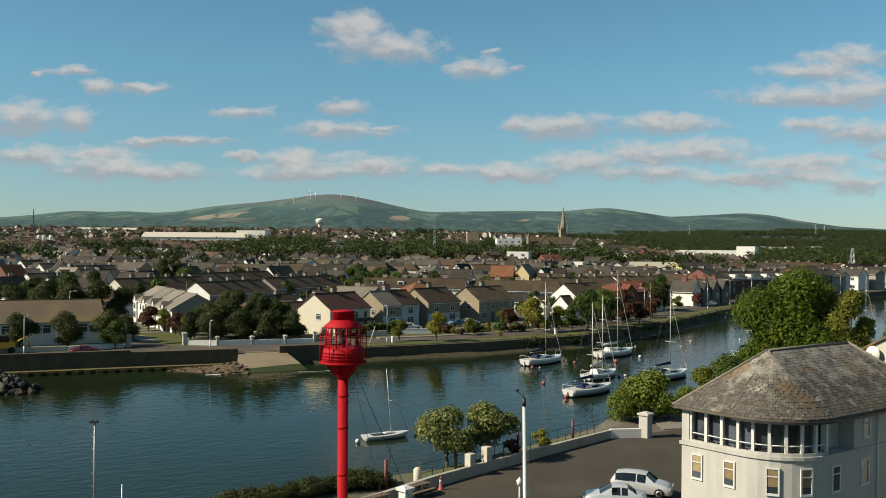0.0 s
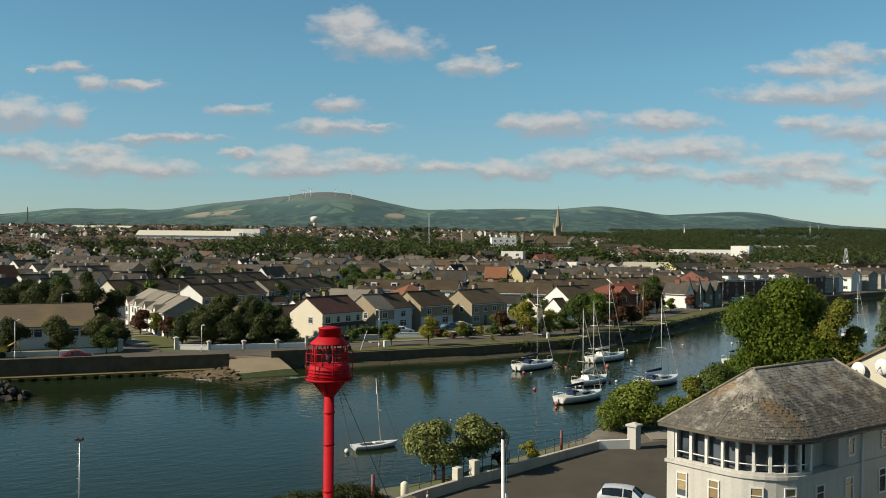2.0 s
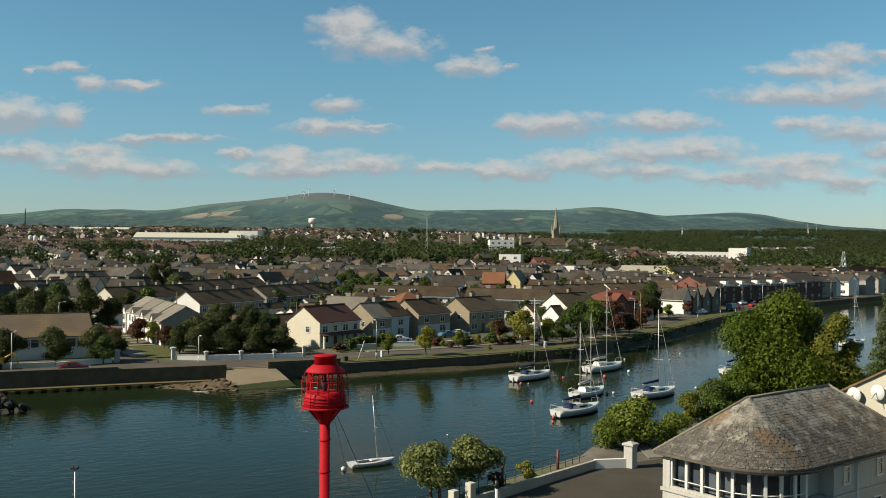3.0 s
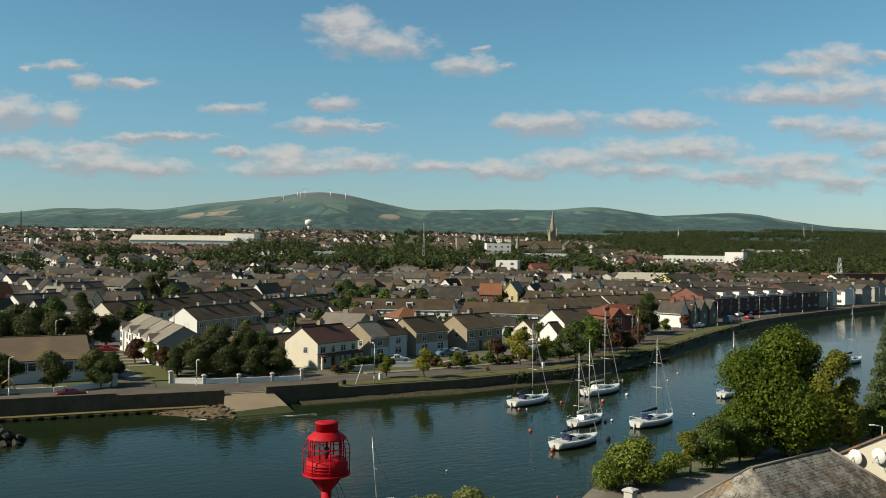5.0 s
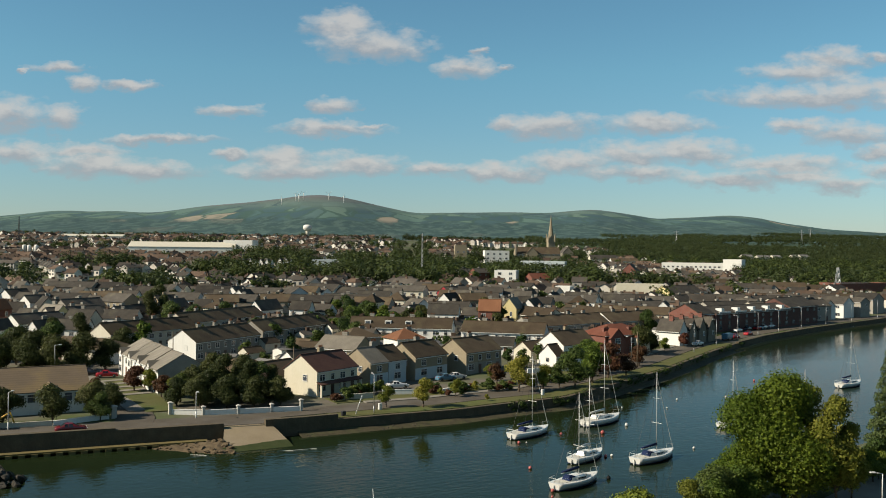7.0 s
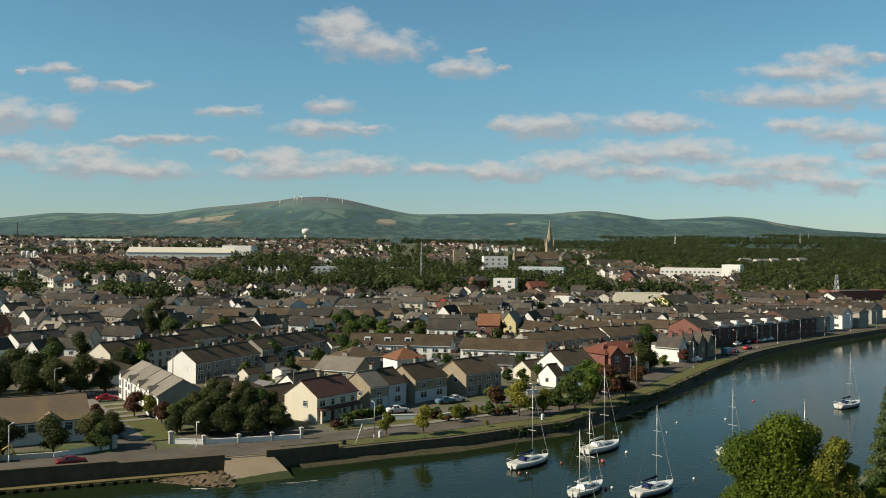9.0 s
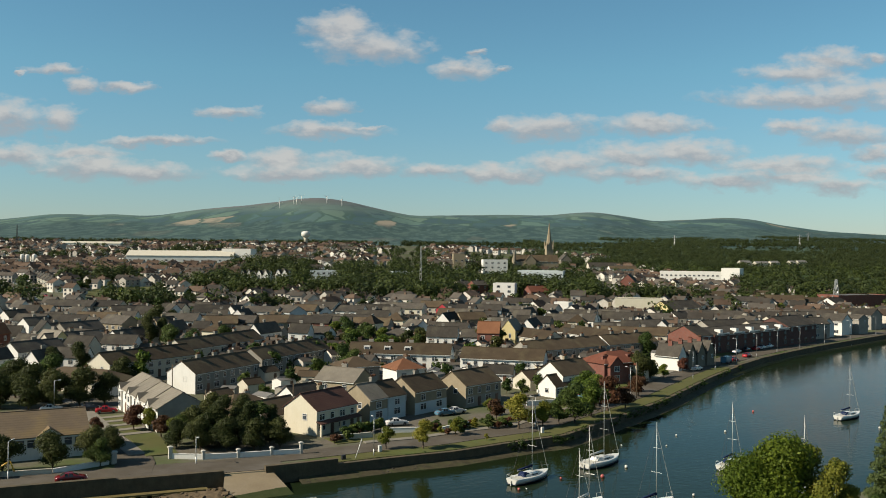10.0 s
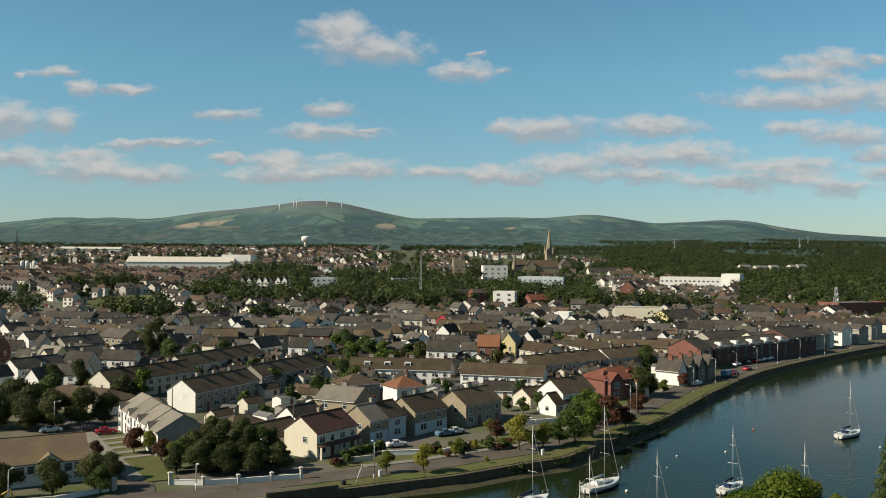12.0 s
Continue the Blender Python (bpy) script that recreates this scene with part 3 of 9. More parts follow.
def turned(bm, profile, n=24, centre=(0, 0), smooth=True):
    """A solid of revolution about a vertical axis from (radius, height) pairs."""
    rings = []
    for r, z in profile:
        rings.append([bm.verts.new((centre[0] + r * math.cos(k * 2 * math.pi / n), centre[1] + r * math.sin(k * 2 * math.pi / n), z)) for k in range(n)])
    for lo, hi in zip(rings, rings[1:]):
        for k in range(n):
            f = bm.faces.new((lo[k], lo[(k + 1) % n], hi[(k + 1) % n], hi[k]))
            f.smooth = smooth
    bm.faces.new(rings[-1]), bm.faces.new(rings[0][::-1])


def prism(bm, pts, z0, z1):
    """An upright prism over a plan polygon (anticlockwise)."""
    lo, hi = [bm.verts.new((x, y, z0)) for x, y in pts], [bm.verts.new((x, y, z1)) for x, y in pts]
    bm.faces.new(lo[::-1]), bm.faces.new(hi)
    for k in range(len(pts)):
        j = (k + 1) % len(pts)
        bm.faces.new((lo[k], lo[j], hi[j], hi[k]))


def data_of(name, bm, material):
    me = bpy.data.meshes.new(name)
    bm.normal_update()
    bm.to_mesh(me)
    bm.free()
    me.materials.append(M[material])
    return me


def part(name, bm, material, parent, label=""):
    me = bm if isinstance(bm, bpy.types.Mesh) else data_of(name, bm, material)
    ob = new(name, me)
    ob.parent = parent
    return tagged(ob, label) if label else ob


def thing(name, m, label, category, group=""):
    ob = new(name)
    ob.empty_display_size = 0.3
    ob.matrix_basis = m
    return tagged(ob, label, category, group)


def solid(name, bm, material, label, category, group="", kind="", m=None):
    ob = new(name, data_of(name, bm, material))
    if m is not None:
        ob.matrix_basis = m
    return tagged(ob, label, category, group, kind)


def array_mesh(name, verts, quads, material):
    """A mesh from arrays of vertices (n, 3) and faces (m, 3 or 4)."""
    me = bpy.data.meshes.new(name)
    k = quads.shape[1]
    me.vertices.add(len(verts)), me.loops.add(quads.size), me.polygons.add(len(quads))
    me.vertices.foreach_set("co", verts.astype(np.float32).ravel())
    me.loops.foreach_set("vertex_index", quads.astype(np.int32).ravel())
    me.polygons.foreach_set("loop_start", np.arange(0, quads.size, k, dtype=np.int32))
    me.polygons.foreach_set("loop_total", np.full(len(quads), k, dtype=np.int32))
    me.update(calc_edges=True)
    me.materials.append(M[material])
    return me


# ---- the lie of the land ----
QX = [-9000, -300, -90, -60, -46, -31, -25, -20, -14, -6, 4, 14, 25, 40, 55.4, 77.6, 90, 107.7, 124.8, 142.5, 161.7, 191, 400, 9000]
QY = [118, 118, 122, 132, 138, 144, 146.4, 148.9, 152.2, 156.6, 161.4, 168.8, 176, 197, 220, 258.8, 278.5, 303.5, 323.5, 343, 362.5, 392, 520, 1100]
NX = [-9000, -60, -20, -9, 0, 8, 14, 18, 30, 45, 57, 80, 120, 250, 9000]
NY = [35, 45, 55, 64, 69.5, 79, 86, 95, 103, 114, 131, 150, 185, 300, 700]
SP = [0, 110, 270, 480, 740, 970, 1240, 1800, 2400, 9000]
SZ = [2, 2.2, 6, 10, 17, 30, 40, 43, 46, 60]
# skyline of the far hills: bearing (x over y), west to east, and height at 4600 m
HILL_A = [-0.526, -0.455, -0.419, -0.4, -0.384, -0.368, -0.348, -0.312, -0.288, -0.247, -0.199, -0.166, -0.139, -0.121, -0.103, -0.086, -0.057,
          -0.033, -0.017, 0.077, 0.126, 0.158, 0.174, 0.186, 0.214, 0.239, 0.28, 0.317, 0.346, 0.378, 0.42, 0.489, 0.569]
HILL_Z = [145, 158, 179, 188, 188, 181, 187, 180, 186, 215, 236, 254, 274, 280, 275, 262, 230, 206, 195, 204, 203, 218, 221, 216, 198, 179, 189, 201, 191, 164, 138, 121, 109]


def quay_y(x):
    return float(np.interp(x, QX, QY))


def bank_y(x):
    return float(np.interp(x, NX, NY))


def land_z(x, y):
    """Height of the town side of the river."""
    s = y - quay_y(x)
    z = float(np.interp(s, SP, SZ))
    if y > 1600:
        a = x / y
        far = min(1.0, max(0.0, (y - 2000) / 2400))
        wooded = math.exp(-((a - 0.40) / 0.16) ** 2) * min(1, max(0, (y - 1600) / 900))
        z += 26 * wooded
        top = sum(np.interp(a + o, HILL_A, HILL_Z) for o in (-0.006, 0, 0.006)) / 3 * y / 4600
        fold = far * (1 - far) * (30 * noise.noise((x * 0.0021, y * 0.0009, 3.0)) + 14 * noise.noise((x * 0.006, y * 0.002, 9.0)))
        z += (top - z) * far * far * (3 - 2 * far) + fold
    if s > 150:
        z += min(1.0, (s - 150) / 300) * 2.0 * noise.noise((x * 0.008, y * 0.008, 1.0))
    return z


def build_ground():
    xs = np.unique(np.concatenate([np.arange(-160, 260, 5.0), np.array(QX), np.array(NX), np.arange(-900, 901, 30.0), np.arange(-2900, 2901, 45.0), np.array([-6000, -4400, 4400, 6000])]))
    near_off = [-6000, -1500, -400, -120, -50, -25, -12, -5, 0.0]
    far_off = [0, 4, 10, 20, 35, 60, 90, 130, 180, 240, 310, 400, 500, 620, 760, 900, 1050, 1220, 1400, 1600, 1850] + list(range(2100, 4600, 90)) + [4800, 6500]
    verts, cols = [], []
    for x in xs:
        n, f = bank_y(x), quay_y(x)
        ys = [(n + o, 1.9) for o in near_off] + [(n + 0.3, -2.2), (f - 0.3, -2.2)] + [(f + o, land_z(x, f + o)) for o in far_off]
        cols.append(len(ys))
        verts += [(x, y, z) for y, z in ys]
    k = cols[0]
    i = np.arange(len(xs) - 1)[:, None] * k + np.arange(k - 1)[None, :]
    quads = np.stack([i, i + k, i + k + 1, i + 1], -1).reshape(-1, 4)
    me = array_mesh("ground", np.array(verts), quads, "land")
    tagged(new("ground", me), "town gardens, fields and distant green hills tinted by painted haze", "ground", kind="structure")


build_ground()

bm = bmesh.new()
vs = [bm.verts.new((x, y, 0)) for x, y in ((-4000, -400), (4000, -400), (4000, 1200), (-4000, 1200))]
bm.faces.new(vs)
solid("water", bm, "water", "rippled dark blue-green river water", "river", kind="structure")


def ribbon(name, line, width, z, thick, material, label, category, kind="structure", ends=True):
    """A strip of even width that follows a line of plan points; its top lies at z or at the heights given with the points."""
    bm = bmesh.new()
    pts = [Vector((p[0], p[1])) for p in line]
    rows = []
    for k, p in enumerate(pts):
        a, b = pts[max(0, k - 1)], pts[min(len(pts) - 1, k + 1)]
        d = (b - a).normalized()
        n = Vector((-d.y, d.x))
        zz = line[k][2] if len(line[k]) > 2 else z
        rows.append([bm.verts.new((p.x + n.x * o, p.y + n.y * o, zz - t)) for o, t in ((width / 2, 0), (-width / 2, 0), (-width / 2, thick), (width / 2, thick))])
    for a, b in zip(rows, rows[1:]):
        for j in range(4):
            bm.faces.new((a[j], a[(j + 1) % 4], b[(j + 1) % 4], b[j]))
    bm.faces.new(rows[0]), bm.faces.new(rows[-1][::-1])
    bmesh.ops.recalc_face_normals(bm, faces=bm.faces)
    return solid(name, bm, material, label, category, kind=kind)


def along(x0, x1, off, step=4.0):
    """Plan points beside the far quay, off metres inland."""
    n = max(2, int((x1 - x0) / step))
    out = []
    for i in range(n + 1):
        x = x0 + (x1 - x0) * i / n
        e = 0.5
        d = Vector((2 * e, quay_y(x + e) - quay_y(x - e))).normalized()
        out.append((x - d.y * off, quay_y(x) + d.x * off))
    return out


# far quay: the upstream wall, the slip, the parapets and the low ledge at the water
def quay_wall(name, x0, x1, top, label, thick=0.95):
    return ribbon(name, along(x0, x1, -0.05, 2.0), thick, top, top + 1.8, "quay", label, "quay wall")


quay_wall("quay_wall_1", -150, -46, 2.95, "dark stone quay wall with a flat parapet")
quay_wall("quay_wall_2", -46, -31.5, 2.65, "dark stone quay wall beside the slipway")
quay_wall("quay_wall_3", -25.6, -15.0, 2.85, "dark raised quay wall beside the slipway")
quay_wall("quay_wall_4", -15.0, 92, 2.02, "low dark stone quay wall edged with grass")
quay_wall("quay_wall_5", 92, 700, 2.35, "long curved stone quay wall with a parapet")
ribbon("quay_ledge", along(-120, -33, -0.7), 0.7, 0.30, 1.5, "ledge", "weed-covered stone footing at the waterline", "ledge")
# the toothed kerb of stone blocks that runs in front of the wall
bm = bmesh.new()
line = along(-112, -34, -1.75, 1.5)
for p, q in zip(line, line[1:]):
    a, b = Vector(p), Vector(q)
    d = (b - a).normalized()
    n = Vector((-d.y, d.x))
    for f0, f1, zt, w in ((0.0, 1.0, 0.62, 0.75), (0.08, 0.62, 0.42, 0.95)):
        c0, c1 = a.lerp(b, f0), a.lerp(b, f1)
        prism(bm, [(c0 - n * w)[:], (c1 - n * w)[:], (c1 + n * 0.6)[:], (c0 + n * 0.6)[:]], -1.0 if f0 else 0.40, zt)
solid("quay_kerb", bm, "ledge", "weedy stone kerb with dark gaps along the waterline", "ledge", kind="structure")
ribbon("quay_ledge_2", along(88, 400, -1.3), 1.2, 0.55, 1.5, "ledge", "stone ledge at the foot of the curved quay", "ledge")
bm = bmesh.new()
strips = [along(-21.0, 92, off, 1.2) for off in (-0.3, -0.8, -1.4, -2.0, -2.7, -3.4)]
last = None
for k in range(len(strips[0])):
    wild = noise.noise((k * 0.13, 4.0, 0.0))
    row = []
    for j, z in enumerate((0.72, 0.55, 0.36, 0.16, -0.05, -0.40)):
        px, py = strips[j][k]
        bump = noise.noise((k * 0.6, j * 0.9, 7.0))
        row.append(bm.verts.new((px, py + 0.25 * bump, z + 0.30 * wild * (1 - j / 6) + 0.16 * bump)))
    if last:
        for j in range(5):
            bm.faces.new((last[j], last[j + 1], row[j + 1], row[j]))
    last = row
bmesh.ops.recalc_face_normals(bm, faces=bm.faces)
solid("foreshore", bm, "shingle", "narrow weedy shingle foreshore under the quay wall", "foreshore", kind="structure")

bm = bmesh.new()
rows = []
for k in range(9):
    f = k / 8
    w0, w1 = Vector((-31.5, 144.5)).lerp(Vector((-29.6, 134.2)), f), Vector((-25.0, 147.2)).lerp(Vector((-19.8, 139.6)), f)
    z = 2.06 - 2.3 * f ** 1.1
    rows.append([bm.verts.new((*w0.lerp(w1, j / 6), z)) for j in range(7)])
for a, b in zip(rows, rows[1:]):
    for j in range(6):
        bm.faces.new((a[j], b[j], b[j + 1], a[j + 1]))
r = bmesh.ops.extrude_face_region(bm, geom=bm.faces[:])
bmesh.ops.translate(bm, vec=(0, 0, -1.5), verts=[v for v in r["geom"] if isinstance(v, bmesh.types.BMVert)])
bmesh.ops.recalc_face_normals(bm, faces=bm.faces)
solid("slipway", bm, "concrete", "pale worn concrete slipway running into the river", "slipway", kind="structure")
bm = bmesh.new()
for k in range(13):
    f = k / 12
    lo, hi = Vector((-29.6, 134.2)).lerp(Vector((-19.8, 139.6)), f), Vector((-31.5, 144.5)).lerp(Vector((-25.0, 147.2)), f)
    reach = 0.24 + 0.10 * f + 0.03 * noise.noise((k * 0.45, 3.0, 0.0))
    top = lo.lerp(hi, reach)
    zt = 2.06 - 2.3 * (1 - reach) ** 1.1 + 0.03
    row = [bm.verts.new((*lo.lerp(top, j / 4), -0.24 + 0.03 + (zt + 0.21) * (j / 4))) for j in range(5)]
    if k:
        for j in range(4):
            bm.faces.new((last[j], row[j], row[j + 1], last[j + 1]))
    last = row
solid("slipway_weed", bm, "algae", "green weed on the lower end of the slipway", "weed", kind="structure")

# spit of brown shingle between the kerb and the slip
bm = bmesh.new()
spit = []
for i in range(15):
    f = i / 14
    p = Vector((-40.5, 137.6)).lerp(Vector((-27.0, 137.6)), f)
    half = 0.6 + 2.9 * math.sin(math.pi * min(1, f * 0.62)) + 0.4 * noise.noise((i * 0.9, 1.0, 0.0))
    spit.append([bm.verts.new((p.x, p.y + 1.6 - (half + 1.6) * j / 6, ((0.50 + 0.75 * max(0.0, min(1.0, (f - 0.35) * 3.0)) * 0.7) * min(1.0, (1 - f) * 3.5) * (1 - (j / 6) ** 1.6) - 0.10) + 0.16 * noise.noise((i * 0.8, j * 0.9, 2.0)))) for j in range(7)])
for a, b in zip(spit, spit[1:]):
    for j in range(6):
        bm.faces.new((a[j], a[j + 1], b[j + 1], b[j]))
bmesh.ops.recalc_face_normals(bm, faces=bm.faces)
solid("foreshore_spit", bm, "spit", "low spit of brown shingle beside the slipway", "foreshore", kind="structure")

bm = bmesh.new()
foam_rng = random.Random(3)
for (ax, ay), (cx_, cy_), n_ in (((-21.5, 136.4), (-16.0, 138.2), 2), ((-33.5, 133.4), (-31.5, 133.2), 1)):
    for k in range(n_):
        f0, f1 = (k + foam_rng.uniform(-0.4, 0.4)) / n_, (k + foam_rng.uniform(0.7, 1.9)) / n_
        w0, off = foam_rng.uniform(0.03, 0.06), foam_rng.uniform(-0.5, 0.5)
        row = []
        for j in range(5):
            f = f0 + (f1 - f0) * j / 4
            x, y = ax + (cx_ - ax) * f, ay + (cy_ - ay) * f + off + 0.15 * math.sin(f * 19)
            w = w0 * math.sin(math.pi * (j + 0.4) / 4.8)
            row.append((bm.verts.new((x, y - w, 0.05)), bm.verts.new((x, y, 0.10)), bm.verts.new((x, y + w, 0.05))))
        for p, q in zip(row, row[1:]):
            bm.faces.new((p[0], q[0], q[1], p[1])), bm.faces.new((p[1], q[1], q[2], p[2]))
solid("foam", bm, "buoy_white", "thin white foam lines on the water by the slipway", "foam", kind="stuff")

# verge, quay road, footpath, and the estate road behind the gate pillars
ribbon("verge", along(-15, 90, 2.6), 4.2, 2.10, 0.2, "grass", "mown grass verge above the quay wall", "verge")
ribbon("road", along(-22, 95, 8.2), 6.4, 2.10, 0.2, "road", "worn pale grey quay road", "road")
ribbon("footpath", along(-6, 95, 12.4), 1.8, 2.20, 0.3, "footpath", "concrete footpath beside the quay road", "pavement")
ribbon("lawn", along(-10, 70, 16.3), 6.0, 2.14, 0.2, "grass", "strip of lawn in front of the houses", "lawn")
ribbon("road_west", along(-160, -22, 5.2), 9.0, 2.12, 0.2, "road", "wide worn roadway behind the quay parapet", "road")
ribbon("road_estate", [(-45.4, 143, 2.13), (-46.8, 150, 2.13), (-50.0, 158, 2.14), (-54.0, 165, 2.16)], 6.0, 2.20, 0.2, "road", "estate road between white gate pillars", "road")
ribbon("footpath_estate", [(-48.6, 156.4), (-52.6, 163.5), (-58.0, 172.4), (-69.4, 193), (-80, 210)], 2.8, 2.26, 0.3, "footpath", "pale concrete lane in front of the white terrace", "pavement")
ribbon("lawn_estate", [(-44.4, 156.5), (-51.0, 169.5), (-55.6, 176.5), (-64.5, 192)], 5.2, 2.22, 0.25, "grass", "front lawns between the lane and the terrace", "lawn")
for k in range(5):
    x, y = -56.6 - 2.35 * k, 172.4 + 4.2 * k
    ribbon("driveway_%d" % (k + 1), [(x, y), (x + 4.6, y + 3.2)], 1.9, 2.30, 0.25, "footpath", "pale concrete driveway of a terraced house", "driveway")
ribbon("road_quayside", along(95, 420, 7.5), 8.5, 2.12, 0.2, "road", "quayside road with parked cars", "road")
ribbon("green_quayside", along(76, 135, 15.5), 6.0, 2.16, 0.2, "grass", "lawn in front of the brick terrace", "lawn")

# near bank: car park, its low wall, the pillars
bm = bmesh.new()
prism(bm, [(-30, 20), (60, 20), (60, 88), (44, 96), (19.5, 84), (14.3, 80.8), (-3.6, 60.2), (-12, 50)], 1.7, 1.95)
solid("car_park", bm, "asphalt", "dark worn asphalt car park", "car park", kind="structure")
bm = bmesh.new()
prism(bm, [(20, 85), (34, 88), (52, 103), (80, 128), (74, 134), (56, 117), (43, 104), (28, 95), (20, 92)], 1.75, 1.99)
solid("promenade", bm, "footpath", "pale path under the riverside trees", "path", kind="structure")
WALL_LINE = [(-9.5, 52.6), (-3.4, 60.2), (-0.5, 64.2), (3.2, 68.5), (5.0, 70.5), (9.9, 76.0), (14.4, 80.9)]
ribbon("car_park_wall", WALL_LINE, 0.32, 2.66, 0.9, "old_render", "low white rendered car park wall", "wall")
ribbon("car_park_wall_end", [(14.4, 80.9), (17.4, 81.4)], 0.35, 2.72, 0.9, "white", "short end of the white car park wall", "wall")

# ---- houses ----
CACHE = {}


def lattice(xs, zs, y0, y1):
    """One frame with openings: every second cell between the cuts is open."""
    f = bmesh.new()
    grid = {}

    def at(i, j, y):
        if (i, j, y) not in grid:
            grid[i, j, y] = f.verts.new((xs[i], y, zs[j]))
        return grid[i, j, y]

    def solid_cell(i, j):
        return 0 <= i < len(xs) - 1 and 0 <= j < len(zs) - 1 and (i % 2 == 0 or j % 2 == 0)

    for i in range(len(xs) - 1):
        for j in range(len(zs) - 1):
            if not solid_cell(i, j):
                continue
            f.faces.new((at(i, j, y0), at(i + 1, j, y0), at(i + 1, j + 1, y0), at(i, j + 1, y0)))
            for di, dj, a, b in ((-1, 0, (0, 0), (0, 1)), (1, 0, (1, 1), (1, 0)), (0, -1, (1, 0), (0, 0)), (0, 1, (0, 1), (1, 1))):
                if not solid_cell(i + di, j + dj):
                    f.faces.new((at(i + a[0], j + a[1], y0), at(i + b[0], j + b[1], y0), at(i + b[0], j + b[1], y1), at(i + a[0], j + a[1], y1)))
    bmesh.ops.recalc_face_normals(f, faces=f.faces)
    return f


def window_data(w, h, trim="trim"):
    key = ("win", w, h, trim)
    if key not in CACHE:
        t = 0.08
        xs = [-w / 2, -w / 2 + t] + ([-0.035, 0.035] if w > 1.3 else []) + [w / 2 - t, w / 2]
        zs = [-0.05, t, h * 0.66, h * 0.66 + 0.05, h - t, h]
        f = lattice(xs, zs, -0.06, 0.03)
        g = bmesh.new()
        box(g, -w / 2 + t * 0.8, w / 2 - t * 0.8, -0.015, 0.04, t * 0.8, h - t * 0.8)
        CACHE[key] = (data_of("window", f, trim), data_of("pane", g, "glass"))
    return CACHE[key]


def add_window(parent, x, y, z, turn, w, h, trim="trim"):
    f, g = window_data(w, h, trim)
    fr = part("window", f, "trim", parent)
    fr.matrix_basis = pose(x, y, z, 0, 0, turn)
    part("pane", g, "glass", fr)
    return fr


def add_door(parent, x, y, z, turn, material="door"):
    key = ("door", material)
    if key not in CACHE:
        d = bmesh.new()
        box(d, -0.45, 0.45, -0.05, 0.04, 0, 2.05)
        for z0 in (0.25, 1.15):
            box(d, -0.32, 0.32, -0.07, -0.045, z0, z0 + 0.7)
        CACHE[key] = data_of("door", d, material)
    o = part("door", CACHE[key], material, parent)
    o.matrix_basis = pose(x, y, z, 0, 0, turn)
    return o


def chimney_data(w, d, h, pots):
    key = ("chim", w, d, h, pots)
    if key not in CACHE:
        b = bmesh.new()
        box(b, -w / 2, w / 2, -d / 2, d / 2, 0, h)
        box(b, -w / 2 - 0.07, w / 2 + 0.07, -d / 2 - 0.07, d / 2 + 0.07, h - 0.28, h - 0.1)
        p = bmesh.new()
        for k in range(pots):
            turned(p, [(0.13, h), (0.10, h + 0.35), (0.13, h + 0.37), (0.13, h + 0.45)], 8, ((k - (pots - 1) / 2) * 0.4, 0))
        CACHE[key] = (b.copy(), p.copy())
        b.free(), p.free()
    return CACHE[key]


def add_chimney(parent, x, y, z, w=1.3, d=0.6, h=1.5, pots=3, wall="grey", plain=False):
    key = ("chimd", w, d, h, pots, wall)
    if key not in CACHE:
        b, p = chimney_data(w, d, h, pots)
        CACHE[key] = (data_of("chimney", b.copy(), wall), data_of("chimney_pot", p.copy(), "tile_orange"))
    b, p = CACHE[key]
    c = part("chimney", b, wall, parent)
    c.location = (x, y, z)
    if not plain:
        part("chimney_pot", p, "tile_orange", c)


def gable_walls(L, W, eave, rise, base=-1.2):
    bm = bmesh.new()
    pts = [(-W / 2, base), (W / 2, base), (W / 2, eave), (0, eave + rise), (-W / 2, eave)]
    a, b = [bm.verts.new((-L / 2, y, z)) for y, z in pts], [bm.verts.new((L / 2, y, z)) for y, z in pts]
    bm.faces.new(a[::-1]), bm.faces.new(b)
    for k in range(5):
        j = (k + 1) % 5
        bm.faces.new((a[k], a[j], b[j], b[k]))
    bmesh.ops.recalc_face_normals(bm, faces=bm.faces)
    return bm


def gable_roof(L, W, eave, rise, over=0.35, thick=0.16, end=0.18):
    """Two pitched slabs with a raised ridge."""
    bm = bmesh.new()
    s = rise / (W / 2)
    zt = eave + rise + thick
    prof = [(-W / 2 - over, eave - s * over + thick), (0, zt), (W / 2 + over, eave - s * over + thick), (W / 2 + over, eave - s * over + 0.01), (0, eave + rise + 0.01), (-W / 2 - over, eave - s * over + 0.01)]
    a, b = [bm.verts.new((-L / 2 - end, y, z)) for y, z in prof], [bm.verts.new((L / 2 + end, y, z)) for y, z in prof]
    for k in range(6):
        j = (k + 1) % 6
        bm.faces.new((a[k], a[j], b[j], b[k]))
    for r in (a, b):
        bm.faces.new((r[0], r[1], r[4], r[5])), bm.faces.new((r[1], r[2], r[3], r[4]))
    box(bm, -L / 2 - end, L / 2 + end, -0.13, 0.13, zt - 0.05, zt + 0.07)
    bmesh.ops.recalc_face_normals(bm, faces=bm.faces)
    return bm


